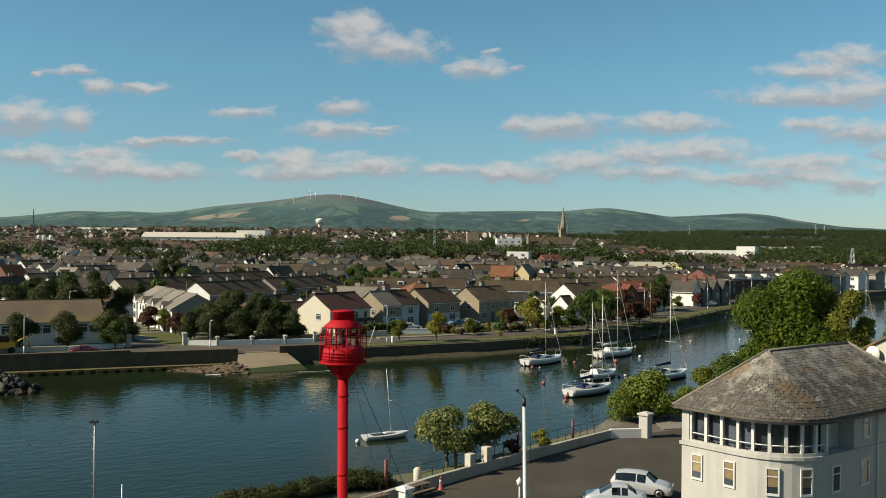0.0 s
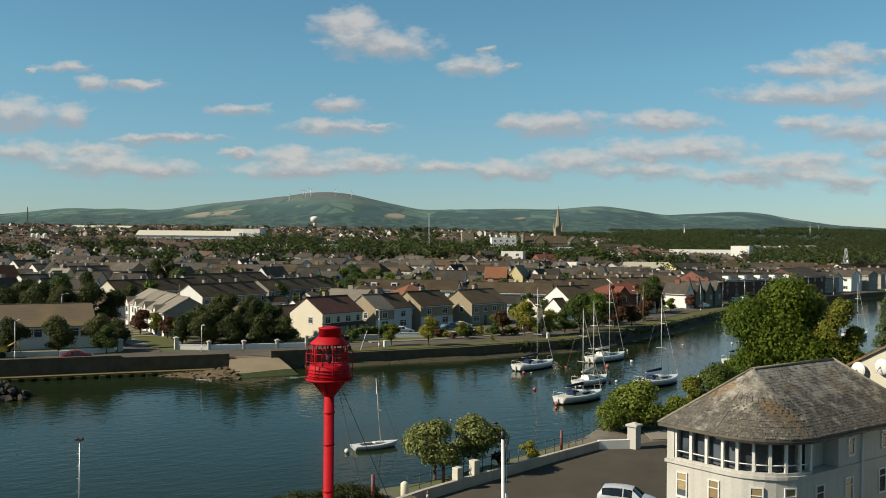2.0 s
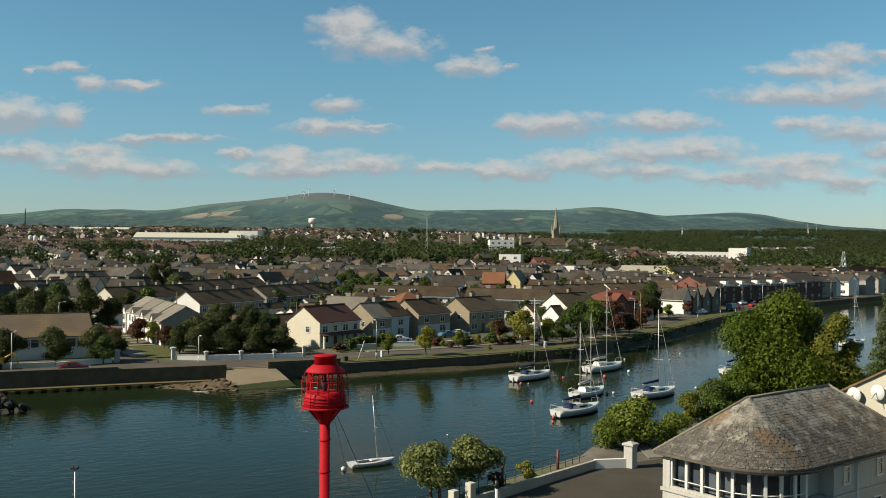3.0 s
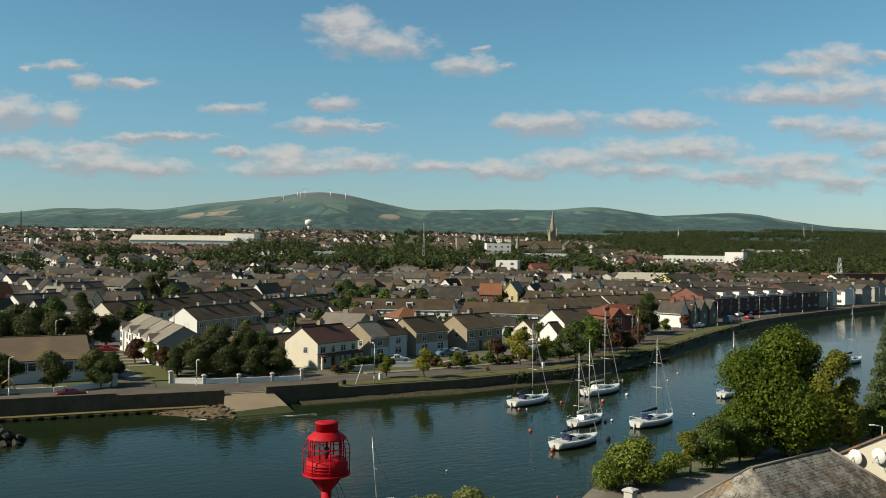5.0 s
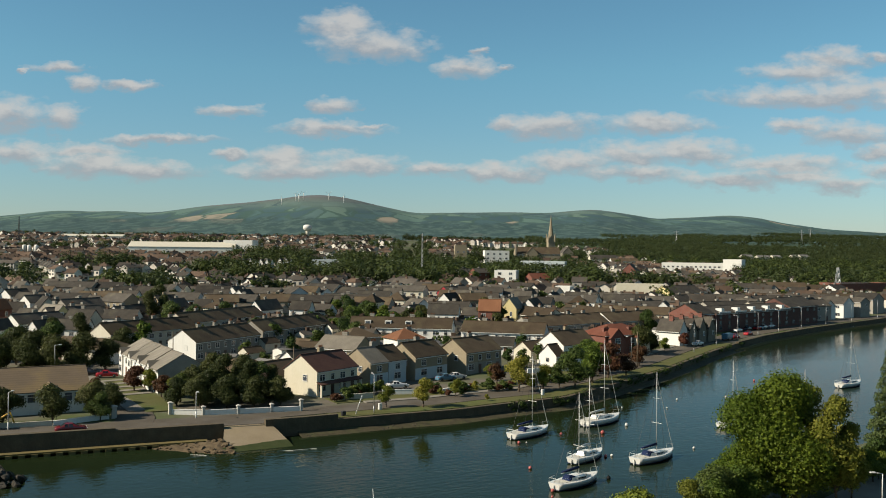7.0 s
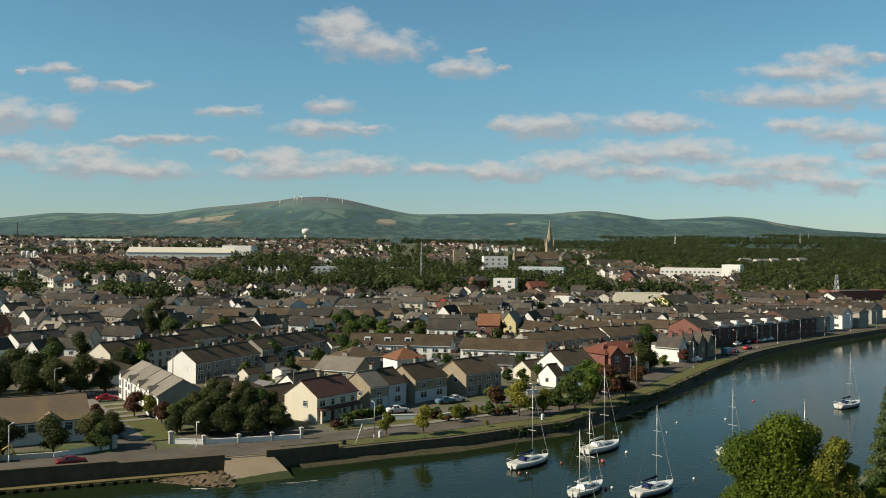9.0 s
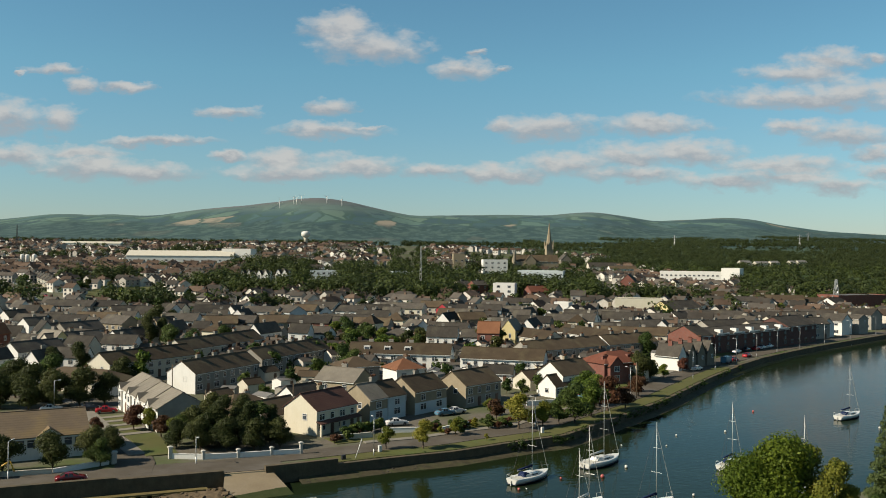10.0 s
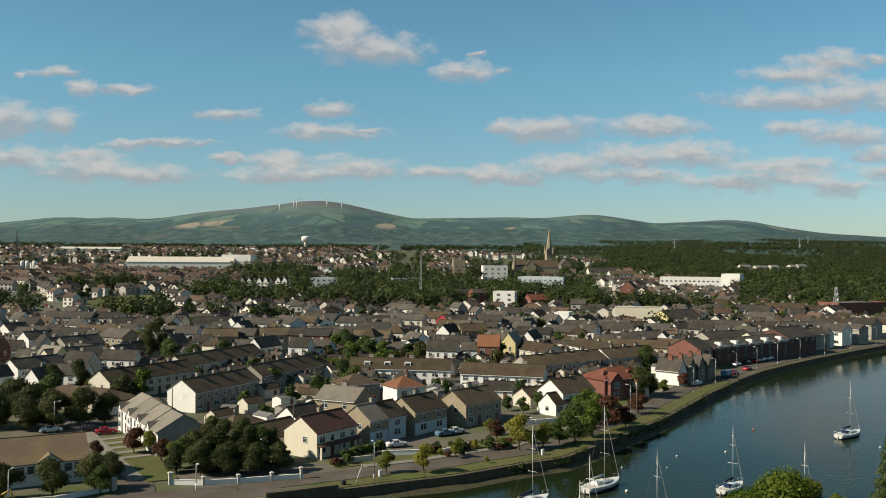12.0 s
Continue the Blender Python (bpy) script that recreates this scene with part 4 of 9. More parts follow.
def hip_roof(L, W, eave, rise, over=0.4, thick=0.16):
    bm = bmesh.new()
    l, w = L / 2 + over, W / 2 + over
    r = max(0.2, L / 2 - W / 2)
    low = [bm.verts.new(p) for p in ((-l, -w, eave), (l, -w, eave), (l, w, eave), (-l, w, eave))]
    mid = [bm.verts.new(p) for p in ((-l, -w, eave + thick), (l, -w, eave + thick), (l, w, eave + thick), (-l, w, eave + thick))]
    t = [bm.verts.new((-r, 0, eave + rise)), bm.verts.new((r, 0, eave + rise))]
    bm.faces.new(low[::-1])
    for k in range(4):
        bm.faces.new((low[k], low[(k + 1) % 4], mid[(k + 1) % 4], mid[k]))
    bm.faces.new((mid[0], mid[1], t[1], t[0])), bm.faces.new((mid[2], mid[3], t[0], t[1]))
    bm.faces.new((mid[1], mid[2], t[1])), bm.faces.new((mid[3], mid[0], t[0]))
    bmesh.ops.recalc_face_normals(bm, faces=bm.faces)
    return bm


def house(x, y, yaw, L, W, label, wall="white", roof="tile_brown", eave=4.8, rise=2.6, units=1, hip=False, chimneys=True, z=None,
          name="house", group="houses of the town", storeys=2, gable_window=True, plinth=None, chimney_wall="grey", door="door", both=False, win=1.5, plain=False, trim="trim"):
    """A gabled or hipped house; its ridge runs along its own x and its front faces its own -y."""
    z = land_z(x, y) if z is None else z
    h = thing(name, pose(x, y, z, 0, 0, yaw), label, "house", group)
    if hip:
        b = bmesh.new()
        box(b, -L / 2, L / 2, -W / 2, W / 2, -1.2, eave)
        part("wall", b, wall, h)
        part("roof", hip_roof(L, W, eave, rise), roof, h)
    else:
        part("wall", gable_walls(L, W, eave, rise), wall, h)
        part("roof", gable_roof(L, W, eave, rise), roof, h)
    for s in () if plain else (-1, 1):
        b = bmesh.new()
        if hip:
            box(b, -L / 2 - 0.4, L / 2 + 0.4, s * (W / 2 + 0.46) - 0.05, s * (W / 2 + 0.46) + 0.05, eave, eave + 0.12)
        else:
            box(b, -L / 2, L / 2, s * (W / 2 + 0.34) - 0.06, s * (W / 2 + 0.34) + 0.06, eave - 0.34, eave - 0.20)
        part("gutter", b, "trim", h)
    if plinth:
        b = bmesh.new()
        box(b, -L / 2 - 0.03, L / 2 + 0.03, -W / 2 - 0.04, -W / 2 + 0.02, -0.6, 2.45)
        part("lower_front", b, plinth, h)
    ul = L / units
    up = eave - 1.95 if storeys == 2 else None
    off = 0.05 if plinth else 0.0
    for k in range(units):
        c = -L / 2 + ul * (k + 0.5)
        for side in ((-1, 1) if both else (-1,)):
            yy, turn = side * (W / 2 + 0.02), 0 if side < 0 else 180
            n = 2 if ul > 5.5 else 1
            xs = [c - ul * 0.25, c + ul * 0.25] if n == 2 else [c]
            if up:
                for xx in xs:
                    add_window(h, xx, yy, up, turn, win if xx <= c else 1.1, 1.25, trim)
            lo = 0.85
            add_window(h, xs[0], yy - off * (1 if side < 0 else -1), lo, turn, win + 0.5, 1.35, trim)
            if n == 2:
                add_door(h, xs[1], yy - off * (1 if side < 0 else -1), 0.0, turn, door)
    if gable_window and not hip:
        if storeys == 2:
            add_window(h, -L / 2 - 0.02, -W * 0.14, eave - 2.0, -90, 1.1, 1.2)
        else:
            add_window(h, -L / 2 - 0.02, 0, 1.0, -90, 1.1, 1.1)
    if chimneys:
        if units == 1:
            spots = [0.0] if not hip else [L * 0.18]
        else:
            spots = [-L / 2 + ul * k for k in range(1, units)] if units > 2 else [0.0]
        for sx in spots:
            add_chimney(h, sx, 0.25, eave + rise - (0.5 if not hip else 1.3), wall=chimney_wall, plain=plain)
    return h


def lean_to(parent, x0, x1, y0, y1, z0, z1, roof="tile_brown"):
    b = bmesh.new()
    t = 0.14
    vs = [(x0, y0, z0), (x1, y0, z0), (x1, y1, z1), (x0, y1, z1)]
    a = [b.verts.new(v) for v in vs]
    c = [b.verts.new((v[0], v[1], v[2] - t)) for v in vs]
    b.faces.new(a), b.faces.new(c[::-1])
    for k in range(4):
        b.faces.new((a[k], c[k], c[(k + 1) % 4], a[(k + 1) % 4]))
    bmesh.ops.recalc_face_normals(b, faces=b.faces)
    part("porch_roof", b, roof, parent)


BIG = "houses along the quay"
h = house(-20.9, 180.0, 55, 11.5, 8.2, "cream rendered house with a dark maroon tiled roof", "cream", "tile_red", 4.7, 2.7, 2, group=BIG, chimney_wall="tan")
lean_to(h, -5.9, 5.9, -5.4, -4.1, 2.35, 2.75, "tile_red")
for px in (-5.6, 0.0, 5.6):
    b = bmesh.new()
    box(b, px - 0.18, px + 0.18, -5.3, -4.95, -0.5, 2.3)
    part("porch_post", b, "cream", h)
h = house(-13.2, 190.3, 51, 5.2, 7.6, "tan pebbledash semi-detached house with a grey slate roof", "tan", "slate_pale", 4.7, 2.6, 1, group=BIG, plinth="paleblue", chimneys=False)
add_chimney(h, 2.6, 0.2, 6.7, 1.7, 0.7, 1.7, 4)
house(-9.7, 194.6, 51, 5.4, 7.6, "pale blue semi-detached house with a brown tiled roof", "paleblue", "tile_brown", 4.7, 2.6, 1, group=BIG, chimneys=False, gable_window=False)
house(-2.9, 202.1, 51, 10.6, 8.0, "tan pebbledash pair of houses with white ground floor", "tan", "tile_brown", 4.8, 2.7, 2, group=BIG, plinth="paleblue", chimney_wall="grey")
house(8.9, 212.2, 48, 12.4, 8.2, "tan pebbledash pair of houses with a brown tiled roof", "tan", "tile_brown", 4.8, 2.7, 2, group=BIG, plinth="grey", chimney_wall="grey")
house(33.1, 228.7, 42, 12.0, 8.2, "white gabled house with a brown roof beside the quay road", "white", "tile_brown", 4.9, 2.9, 1, group=BIG, chimney_wall="tan")
house(29.6, 222.8, 42, 5.6, 5.4, "low white gabled wing with roof lights", "white", "tile_brown", 2.7, 2.4, 1, group=BIG, chimneys=False, storeys=1)

# stepped white terrace on the estate road
TERRACE = "white terrace on the estate road"
for tx, ty, tz in ((-60.0, 199.5, 2.35), (-56.2, 193.3, 2.25), (-52.4, 187.1, 2.1), (-48.6, 180.9, 1.9)):
    h = house(tx, ty, -58, 7.2, 9.4, "white rendered terraced house with a pale slate roof", "white", "slate_pale", 4.6, 2.6, 1, group=TERRACE, chimneys=False, gable_window=False, z=tz)
    b = bmesh.new()
    m = pose(-1.7, -4.5, 0)
    pts = [(-1.1, 0.0), (1.1, 0.0), (1.1, 4.5), (0, 5.7), (-1.1, 4.5)]
    fr, bk = [b.verts.new((-1.7 + px, -5.05, pz)) for px, pz in pts], [b.verts.new((-1.7 + px, -3.6, pz)) for px, pz in pts]
    b.faces.new(fr), b.faces.new(bk[::-1])
    for k in range(5):
        b.faces.new((fr[k], bk[k], bk[(k + 1) % 5], fr[(k + 1) % 5]))
    bmesh.ops.recalc_face_normals(b, faces=b.faces)
    part("front_gable", b, "white", h)
    add_window(h, -1.7, -5.07, 2.7, 0, 1.2, 1.25)
    add_window(h, -1.7, -5.07, 0.8, 0, 1.7, 1.4)
    b = bmesh.new()
    for sx in (-1, 1):
        vs = [b.verts.new(p) for p in ((-1.7, -5.2, 5.82), (-1.7, -2.6, 5.82), (-1.7 + sx * 1.35, -3.4, 4.35), (-1.7 + sx * 1.35, -5.2, 4.35))]
        b.faces.new(vs)
    r = bmesh.ops.extrude_face_region(b, geom=b.faces[:])
    bmesh.ops.translate(b, vec=(0, 0, -0.1), verts=[q for q in r["geom"] if isinstance(q, bmesh.types.BMVert)])
    bmesh.ops.recalc_face_normals(b, faces=b.faces)
    part("gable_roof", b, "slate_pale", h)
    # grey slab over the white end wall, with its shade put into the colour
    if ty < 182:
        b = bmesh.new()
        pts = [(-4.68, -0.9), (4.68, -0.9), (4.68, 4.58), (0, 7.15), (-4.68, 4.58)]
        fr, bk = [b.verts.new((3.56, py, pz)) for py, pz in pts], [b.verts.new((3.64, py, pz)) for py, pz in pts]
        b.faces.new(fr), b.faces.new(bk[::-1])
        for k in range(5):
            b.faces.new((fr[k], bk[k], bk[(k + 1) % 5], fr[(k + 1) % 5]))
        bmesh.ops.recalc_face_normals(b, faces=b.faces)
        part("gable_wall", b, "grey", h, "grey slab painting in the shade on the gable end")

# long low building behind the gate
h = house(-71.3, 155.7, 28, 27, 12, "long white rendered building with a lichened tiled roof", "white", "old_tile", 3.7, 3.2, 1, storeys=1, chimneys=False, gable_window=False, name="hall", group=BIG)
for wx in (-11, -8, -4.5, -1.5, 3.0, 4.6, 10.2, 11.8):
    add_window(h, wx, -6.02, 1.9, 0, 1.3, 1.4)
b = bmesh.new()
pts = [(-1.6, 0), (1.6, 0), (1.6, 3.9), (0, 4.9), (-1.6, 3.9)]
fr, bk = [b.verts.new((7.4 + px, -6.25, pz)) for px, pz in pts], [b.verts.new((7.4 + px, -3.4, pz)) for px, pz in pts]
b.faces.new(fr), b.faces.new(bk[::-1])
for k in range(5):
    b.faces.new((fr[k], bk[k], bk[(k + 1) % 5], fr[(k + 1) % 5]))
bmesh.ops.recalc_face_normals(b, faces=b.faces)
part("entrance_gable", b, "white", h)
for wx in (6.75, 8.05):
    add_window(h, wx, -6.28, 0.9, 0, 1.0, 2.5)
b = bmesh.new()
for sx in (-1, 1):
    b.faces.new([b.verts.new(p) for p in ((7.4, -6.5, 5.02), (7.4, -2.6, 5.02), (7.4 + sx * 2.0, -3.6, 3.78), (7.4 + sx * 2.0, -6.5, 3.78))])
r = bmesh.ops.extrude_face_region(b, geom=b.faces[:])
bmesh.ops.translate(b, vec=(0, 0, -0.1), verts=[q for q in r["geom"] if isinstance(q, bmesh.types.BMVert)])
bmesh.ops.recalc_face_normals(b, faces=b.faces)
part("entrance_roof", b, "old_tile", h)


# the older streets behind
MID = "terraces behind the quay"
for args in (
        (-83.0, 227.0, -24, 24.0, 10.0, "long bungalow with a brown hipped roof", "ivory", "tile_brown", 2.7, 2.5, 2, True),
        (-75.3, 248.9, 58, 29.0, 8.0, "cream terrace with a dark brown tiled roof", "ivory", "tile_brown", 4.8, 2.6, 5, False),
        (-53.3, 233.6, 64, 24.7, 8.4, "pale grey terrace with a white gable end", "grey", "tile_brown", 4.8, 2.7, 4, False),
        (-64.0, 281.7, 66, 38.0, 8.0, "grey terrace with a brown tiled roof", "ivory", "tile_brown", 4.8, 2.6, 4, False),
        (-40.5, 264.0, 64, 33.0, 8.0, "grey pebbledash terrace with a brown roof", "grey", "tile_brown", 4.8, 2.6, 5, False),
        (-19.8, 216.6, -26, 10.5, 8.5, "tan house with a pale slate roof", "tan", "slate_pale", 4.6, 2.4, 1, False),
        (-27.4, 198.5, 52, 8.0, 6.0, "small white cottage with a slate roof", "white", "slate", 3.6, 2.2, 1, False),
        (-38.5, 190.5, 52, 11.0, 8.0, "tan bungalow with a brown hipped roof", "tan", "tile_brown", 2.7, 2.4, 1, True),
        (-31.0, 182.5, 55, 11.0, 7.5, "white bungalow with a brown gabled roof", "white", "tile_brown", 2.9, 2.4, 1, False),
        (-8.3, 270.5, -9, 29.5, 8.5, "long white terrace with a brown roof and dormers", "white", "tile_brown", 4.7, 2.5, 5, False),
        (20.5, 260.0, -15, 23.0, 8.5, "white terrace with a brown tiled roof", "white", "tile_brown", 4.7, 2.5, 4, False),
        (-6.5, 230.0, 30, 7.6, 7.4, "white house with an orange hipped roof", "white", "tile_orange", 5.4, 2.4, 1, True),
        (-19.0, 238.5, 30, 9.5, 8.5, "grey house with a brown hipped roof", "grey", "tile_brown", 4.8, 2.4, 1, True),
        (49.0, 250.0, 30, 15.0, 10.0, "red brick villa with a dark red hipped roof", "brick", "tile_villa", 5.2, 2.8, 2, True),
        (57.0, 329.0, -68, 36.0, 8.0, "white terrace with a tan tiled roof", "white", "tile_brown", 4.8, 2.4, 5, False),
        (39.8, 287.3, 38, 33.5, 8.5, "long grey terrace with a brown tiled roof", "grey", "tile_brown", 4.8, 2.6, 5, False),
        (63.5, 306.0, 36, 23.0, 8.5, "grey terrace with a white gable end", "grey", "tile_brown", 4.8, 2.6, 4, False),
        (34.0, 319.0, -60, 27.0, 8.0, "white terrace with a pale blue gable", "ivory", "tile_brown", 4.8, 2.4, 3, False),
        (-107.0, 282.0, 52, 17.5, 8.5, "house with a slate roof and white dormers", "ivory", "slate", 4.6, 3.0, 2, False),
        (-119.0, 375.0, 30, 15.0, 9.0, "cream house with a grey slate roof", "yellow", "slate", 5.0, 2.6, 2, False),
        (-86.0, 382.0, 8, 18.0, 9.0, "white house with a front gable and slate roof", "white", "slate", 5.0, 2.6, 2, False),
        (-12.0, 245.0, -12, 10.0, 5.0, "row of low grey sheds", "grey", "lead", 2.3, 0.8, 1, False),
        (18.0, 246.0, -12, 8.0, 6.0, "small white annexe with a green roof edge", "white", "slate", 2.5, 1.8, 1, False),
        (28.0, 236.5, 40, 14.0, 6.0, "low outbuilding with a brown roof", "ivory", "tile_brown", 2.6, 2.0, 1, False)):
    x, y, yaw, L, W, lab, wl_, rf, ev, rs, un, hp = args
    big = ev > 4
    h = house(x, y, yaw, L, W, lab, wl_, rf, ev, rs, un, hip=hp, group=MID, storeys=2 if big else 1, chimneys=big or hp)
    if "villa" in lab:
        for cx, cy, ch in ((-5.2, -2.6, 2.2), (-1.0, 1.5, 2.6), (3.2, -2.8, 2.4), (6.0, 0.6, 2.2)):
            add_chimney(h, cx, cy, 5.9, ch, 0.8, 1.3, 3, "brick")
        for gx in (-4.4, 4.4):
            b = bmesh.new()
            pts = [(gx - 2.2, -0.5), (gx + 2.2, -0.5), (gx + 2.2, 5.0), (gx, 7.1), (gx - 2.2, 5.0)]
            fr, bk = [b.verts.new((px, -W / 2 - 1.3, pz)) for px, pz in pts], [b.verts.new((px, -W / 2 + 2.4, pz)) for px, pz in pts]
            b.faces.new(fr), b.faces.new(bk[::-1])
            for k in range(5):
                b.faces.new((fr[k], bk[k], bk[(k + 1) % 5], fr[(k + 1) % 5]))
            bmesh.ops.recalc_face_normals(b, faces=b.faces)
            part("front_gable", b, "brick" if gx < 0 else "ivory", h)
            b = bmesh.new()
            for sx in (-1, 1):
                b.faces.new([b.verts.new(p) for p in ((gx, -W / 2 - 1.55, 7.24), (gx, -W / 2 + 4.2, 7.24), (gx + sx * 2.6, -W / 2 + 2.2, 4.75), (gx + sx * 2.6, -W / 2 - 1.55, 4.75))])
            r = bmesh.ops.extrude_face_region(b, geom=b.faces[:])
            bmesh.ops.translate(b, vec=(0, 0, -0.12), verts=[q for q in r["geom"] if isinstance(q, bmesh.types.BMVert)])
            bmesh.ops.recalc_face_normals(b, faces=b.faces)
            part("gable_roof", b, "tile_villa", h)
            for wz in (0.9, 3.3):
                add_window(h, gx, -W / 2 - 1.33, wz, 0, 1.8, 1.4)
    if "white gable" in lab:
        for sx in (-1, 1):
            b = bmesh.new()
            pts = [(-W / 2 - 0.02, -0.9), (W / 2 + 0.02, -0.9), (W / 2 + 0.02, ev), (0, ev + rs), (-W / 2 - 0.02, ev)]
            fr, bk = [b.verts.new((sx * (L / 2 - 0.01), py, pz)) for py, pz in pts], [b.verts.new((sx * (L / 2 + 0.05), py, pz)) for py, pz in pts]
            b.faces.new(fr), b.faces.new(bk[::-1])
            for k in range(5):
                b.faces.new((fr[k], bk[k], bk[(k + 1) % 5], fr[(k + 1) % 5]))
            bmesh.ops.recalc_face_normals(b, faces=b.faces)
            part("gable_wall", b, "white", h, "white rendered gable end")
    if "dormer" in lab:
        for k in range(3):
            b = bmesh.new()
            dx = -L * 0.32 + k * L * 0.2
            box(b, dx - 0.9, dx + 0.9, -W * 0.36, -W * 0.1, ev + 0.5, ev + 1.75)
            d = part("dormer", b, "trim", h, "white flat-roofed dormer")
            f, g = window_data(1.4, 0.9)
            o = part("pane", g, "glass", d)
            o.location = (dx, -W * 0.36 - 0.03, ev + 0.65)

# church with its spire, the public buildings, sheds and towers
def block(x, y, yaw, L, W, H, wall, label, name="building", roof="lead", z=None, rows=2, step=4.0, group="large buildings of the town", parapet=0.5):
    z = land_z(x, y) if z is None else z
    h = thing(name, pose(x, y, z, 0, 0, yaw), label, "building", group)
    b = bmesh.new()
    box(b, -L / 2, L / 2, -W / 2, W / 2, -2.5, H)
    part("wall", b, wall, h)
    b = bmesh.new()
    box(b, -L / 2 + 0.3, L / 2 - 0.3, -W / 2 + 0.3, W / 2 - 0.3, H - 0.1, H + 0.02)
    part("roof", b, roof, h)
    if parapet:
        b = bmesh.new()
        for x0, x1, y0, y1 in ((-L / 2, L / 2, -W / 2, -W / 2 + 0.3), (-L / 2, L / 2, W / 2 - 0.3, W / 2), (-L / 2, -L / 2 + 0.3, -W / 2 + 0.3, W / 2 - 0.3), (L / 2 - 0.3, L / 2, -W / 2 + 0.3, W / 2 - 0.3)):
            box(b, x0, x1, y0, y1, H + 0.003, H + parapet)
        part("parapet", b, wall, h)
    n = int(L / step)
    for r in range(rows):
        for k in range(n):
            add_window(h, -L / 2 + L * (k + 0.5) / n, -W / 2 - 0.02, 1.0 + r * (H - 0.4) / max(rows, 1), 0, 2.0, 1.5)
    return h


def front_gable(h, gx, y0, half, eave, apex, wall, roof, depth):
    """A cross gable on the front of a house, with its own small roof."""
    b = bmesh.new()
    pts = [(gx - half, -0.8), (gx + half, -0.8), (gx + half, eave), (gx, apex), (gx - half, eave)]
    fr, bk = [b.verts.new((px, y0, pz)) for px, pz in pts], [b.verts.new((px, y0 + depth, pz)) for px, pz in pts]
    b.faces.new(fr), b.faces.new(bk[::-1])
    for k in range(5):
        b.faces.new((fr[k], bk[k], bk[(k + 1) % 5], fr[(k + 1) % 5]))
    bmesh.ops.recalc_face_normals(b, faces=b.faces)
    part("front_gable", b, wall, h)
    b = bmesh.new()
    drop = (apex - eave) / half * 0.25
    for sx in (-1, 1):
        b.faces.new([b.verts.new(p) for p in ((gx, y0 - 0.2, apex + 0.14), (gx, y0 + depth, apex + 0.14), (gx + sx * (half + 0.25), y0 + depth, eave - drop + 0.14), (gx + sx * (half + 0.25), y0 - 0.2, eave - drop + 0.14))])
    r = bmesh.ops.extrude_face_region(b, geom=b.faces[:])
    bmesh.ops.translate(b, vec=(0, 0, -0.12), verts=[q for q in r["geom"] if isinstance(q, bmesh.types.BMVert)])
    bmesh.ops.recalc_face_normals(b, faces=b.faces)
    part("gable_roof", b, roof, h)


h = house(113, 1008, 6, 48, 15, "brown stone church nave with a steep brown roof", "tan", "tile_brown", 8.5, 7.0, 5, name="church", group="church", chimneys=False, gable_window=False)
front_gable(h, -7.0, -9.5, 6.0, 9.0, 15.6, "tan", "tile_brown", 9.5)
turret = bmesh.new()
turned(turret, [(1.3, -1), (1.3, 16), (0.1, 20)], 8, (-24.2, -7.6), False)
part("turret", turret, "stone", h)
h2 = thing("church_spire", pose(143, 1128, land_z(143, 1128), 0, 0, 10), "pointed grey stone church spire on a square tower", "spire")
b = bmesh.new()
box(b, -4, 4, -4, 4, -6, 22)
for sx in (-1, 1):
    for sy in (-1, 1):
        turned(b, [(0.9, 18), (0.9, 24), (0.05, 29)], 6, (sx * 4, sy * 4), False)
part("tower", b, "tan", h2)
b = bmesh.new()
turned(b, [(4.2, 22), (2.2, 34), (0.08, 50)], 8, (0, 0), False)
part("spire", b, "tan", h2)
h = house(154, 1075, 95, 20, 12, "cream transept of the stone church", "stone", "slate", 9, 6, 2, name="church", group="church", chimneys=False, gable_window=False)
h = house(-250, 952, 6, 104, 34, "long white industrial shed with a shallow white roof", "white", "ivory", 6.0, 5.0, 6, name="warehouse", chimneys=False, gable_window=False, storeys=1)
block(-195, 962, -6, 30, 20, 12, "white", "white factory block beside the shed", "warehouse", rows=0)
block(62, 440, -22, 8, 8, 7.5, "white", "plain white windowless cube of a building", rows=0)
block(109, 490, -12, 24, 14, 7.5, "cream", "cream flat-roofed hall in the town", rows=1)
house(121, 459, 36, 24, 12, "cream gabled hall with a grey slate roof", "yellow", "slate", 6.0, 3.4, 3, name="hall", chimneys=False)
block(238, 850, -16, 56, 22, 9, "white", "long white flat-roofed building", rows=2)
block(270, 835, -30, 16, 16, 13, "white", "tall white windowless building block at the works", rows=0)
block(94, 790, -14, 38, 18, 8, "paleblue", "pale glass-fronted flat-roofed school building", "school", rows=2, roof="white")
block(-12, 735, 10, 37, 13, 6, "paleblue", "pale blue flat-roofed school building", "school", rows=1, roof="lead")
block(-80, 713, 2, 21, 12, 6.5, "paleblue", "low pale building with long rows of glass", rows=2, roof="white")
house(-88, 826, 78, 18, 12, "white gabled hall above the trees", "white", "slate_pale", 4.5, 3.6, 2, name="hall", chimneys=False, plain=True)
block(27, 890, 5, 11, 11, 15.5, "tan", "square brown stone tower among trees", "tower", rows=2, step=5)
house(14, 892, 4, 20, 11, "brown stone hall beside a square tower", "tan", "slate", 6.0, 3.5, 3, name="hall", chimneys=False, plain=True)
block(58, 846, 4, 22, 14, 12, "white", "white three-storey block of flats", "apartment_building", rows=3, step=5)
house(47, 900, 6, 26, 11, "grey terrace on the church hill", "grey", "slate", 6.0, 3.0, 3, plain=True)
house(30, 592, 30, 9.5, 9, "red brick house half hidden by trees", "brick", "slate", 6.0, 2.6, 1, plain=True)
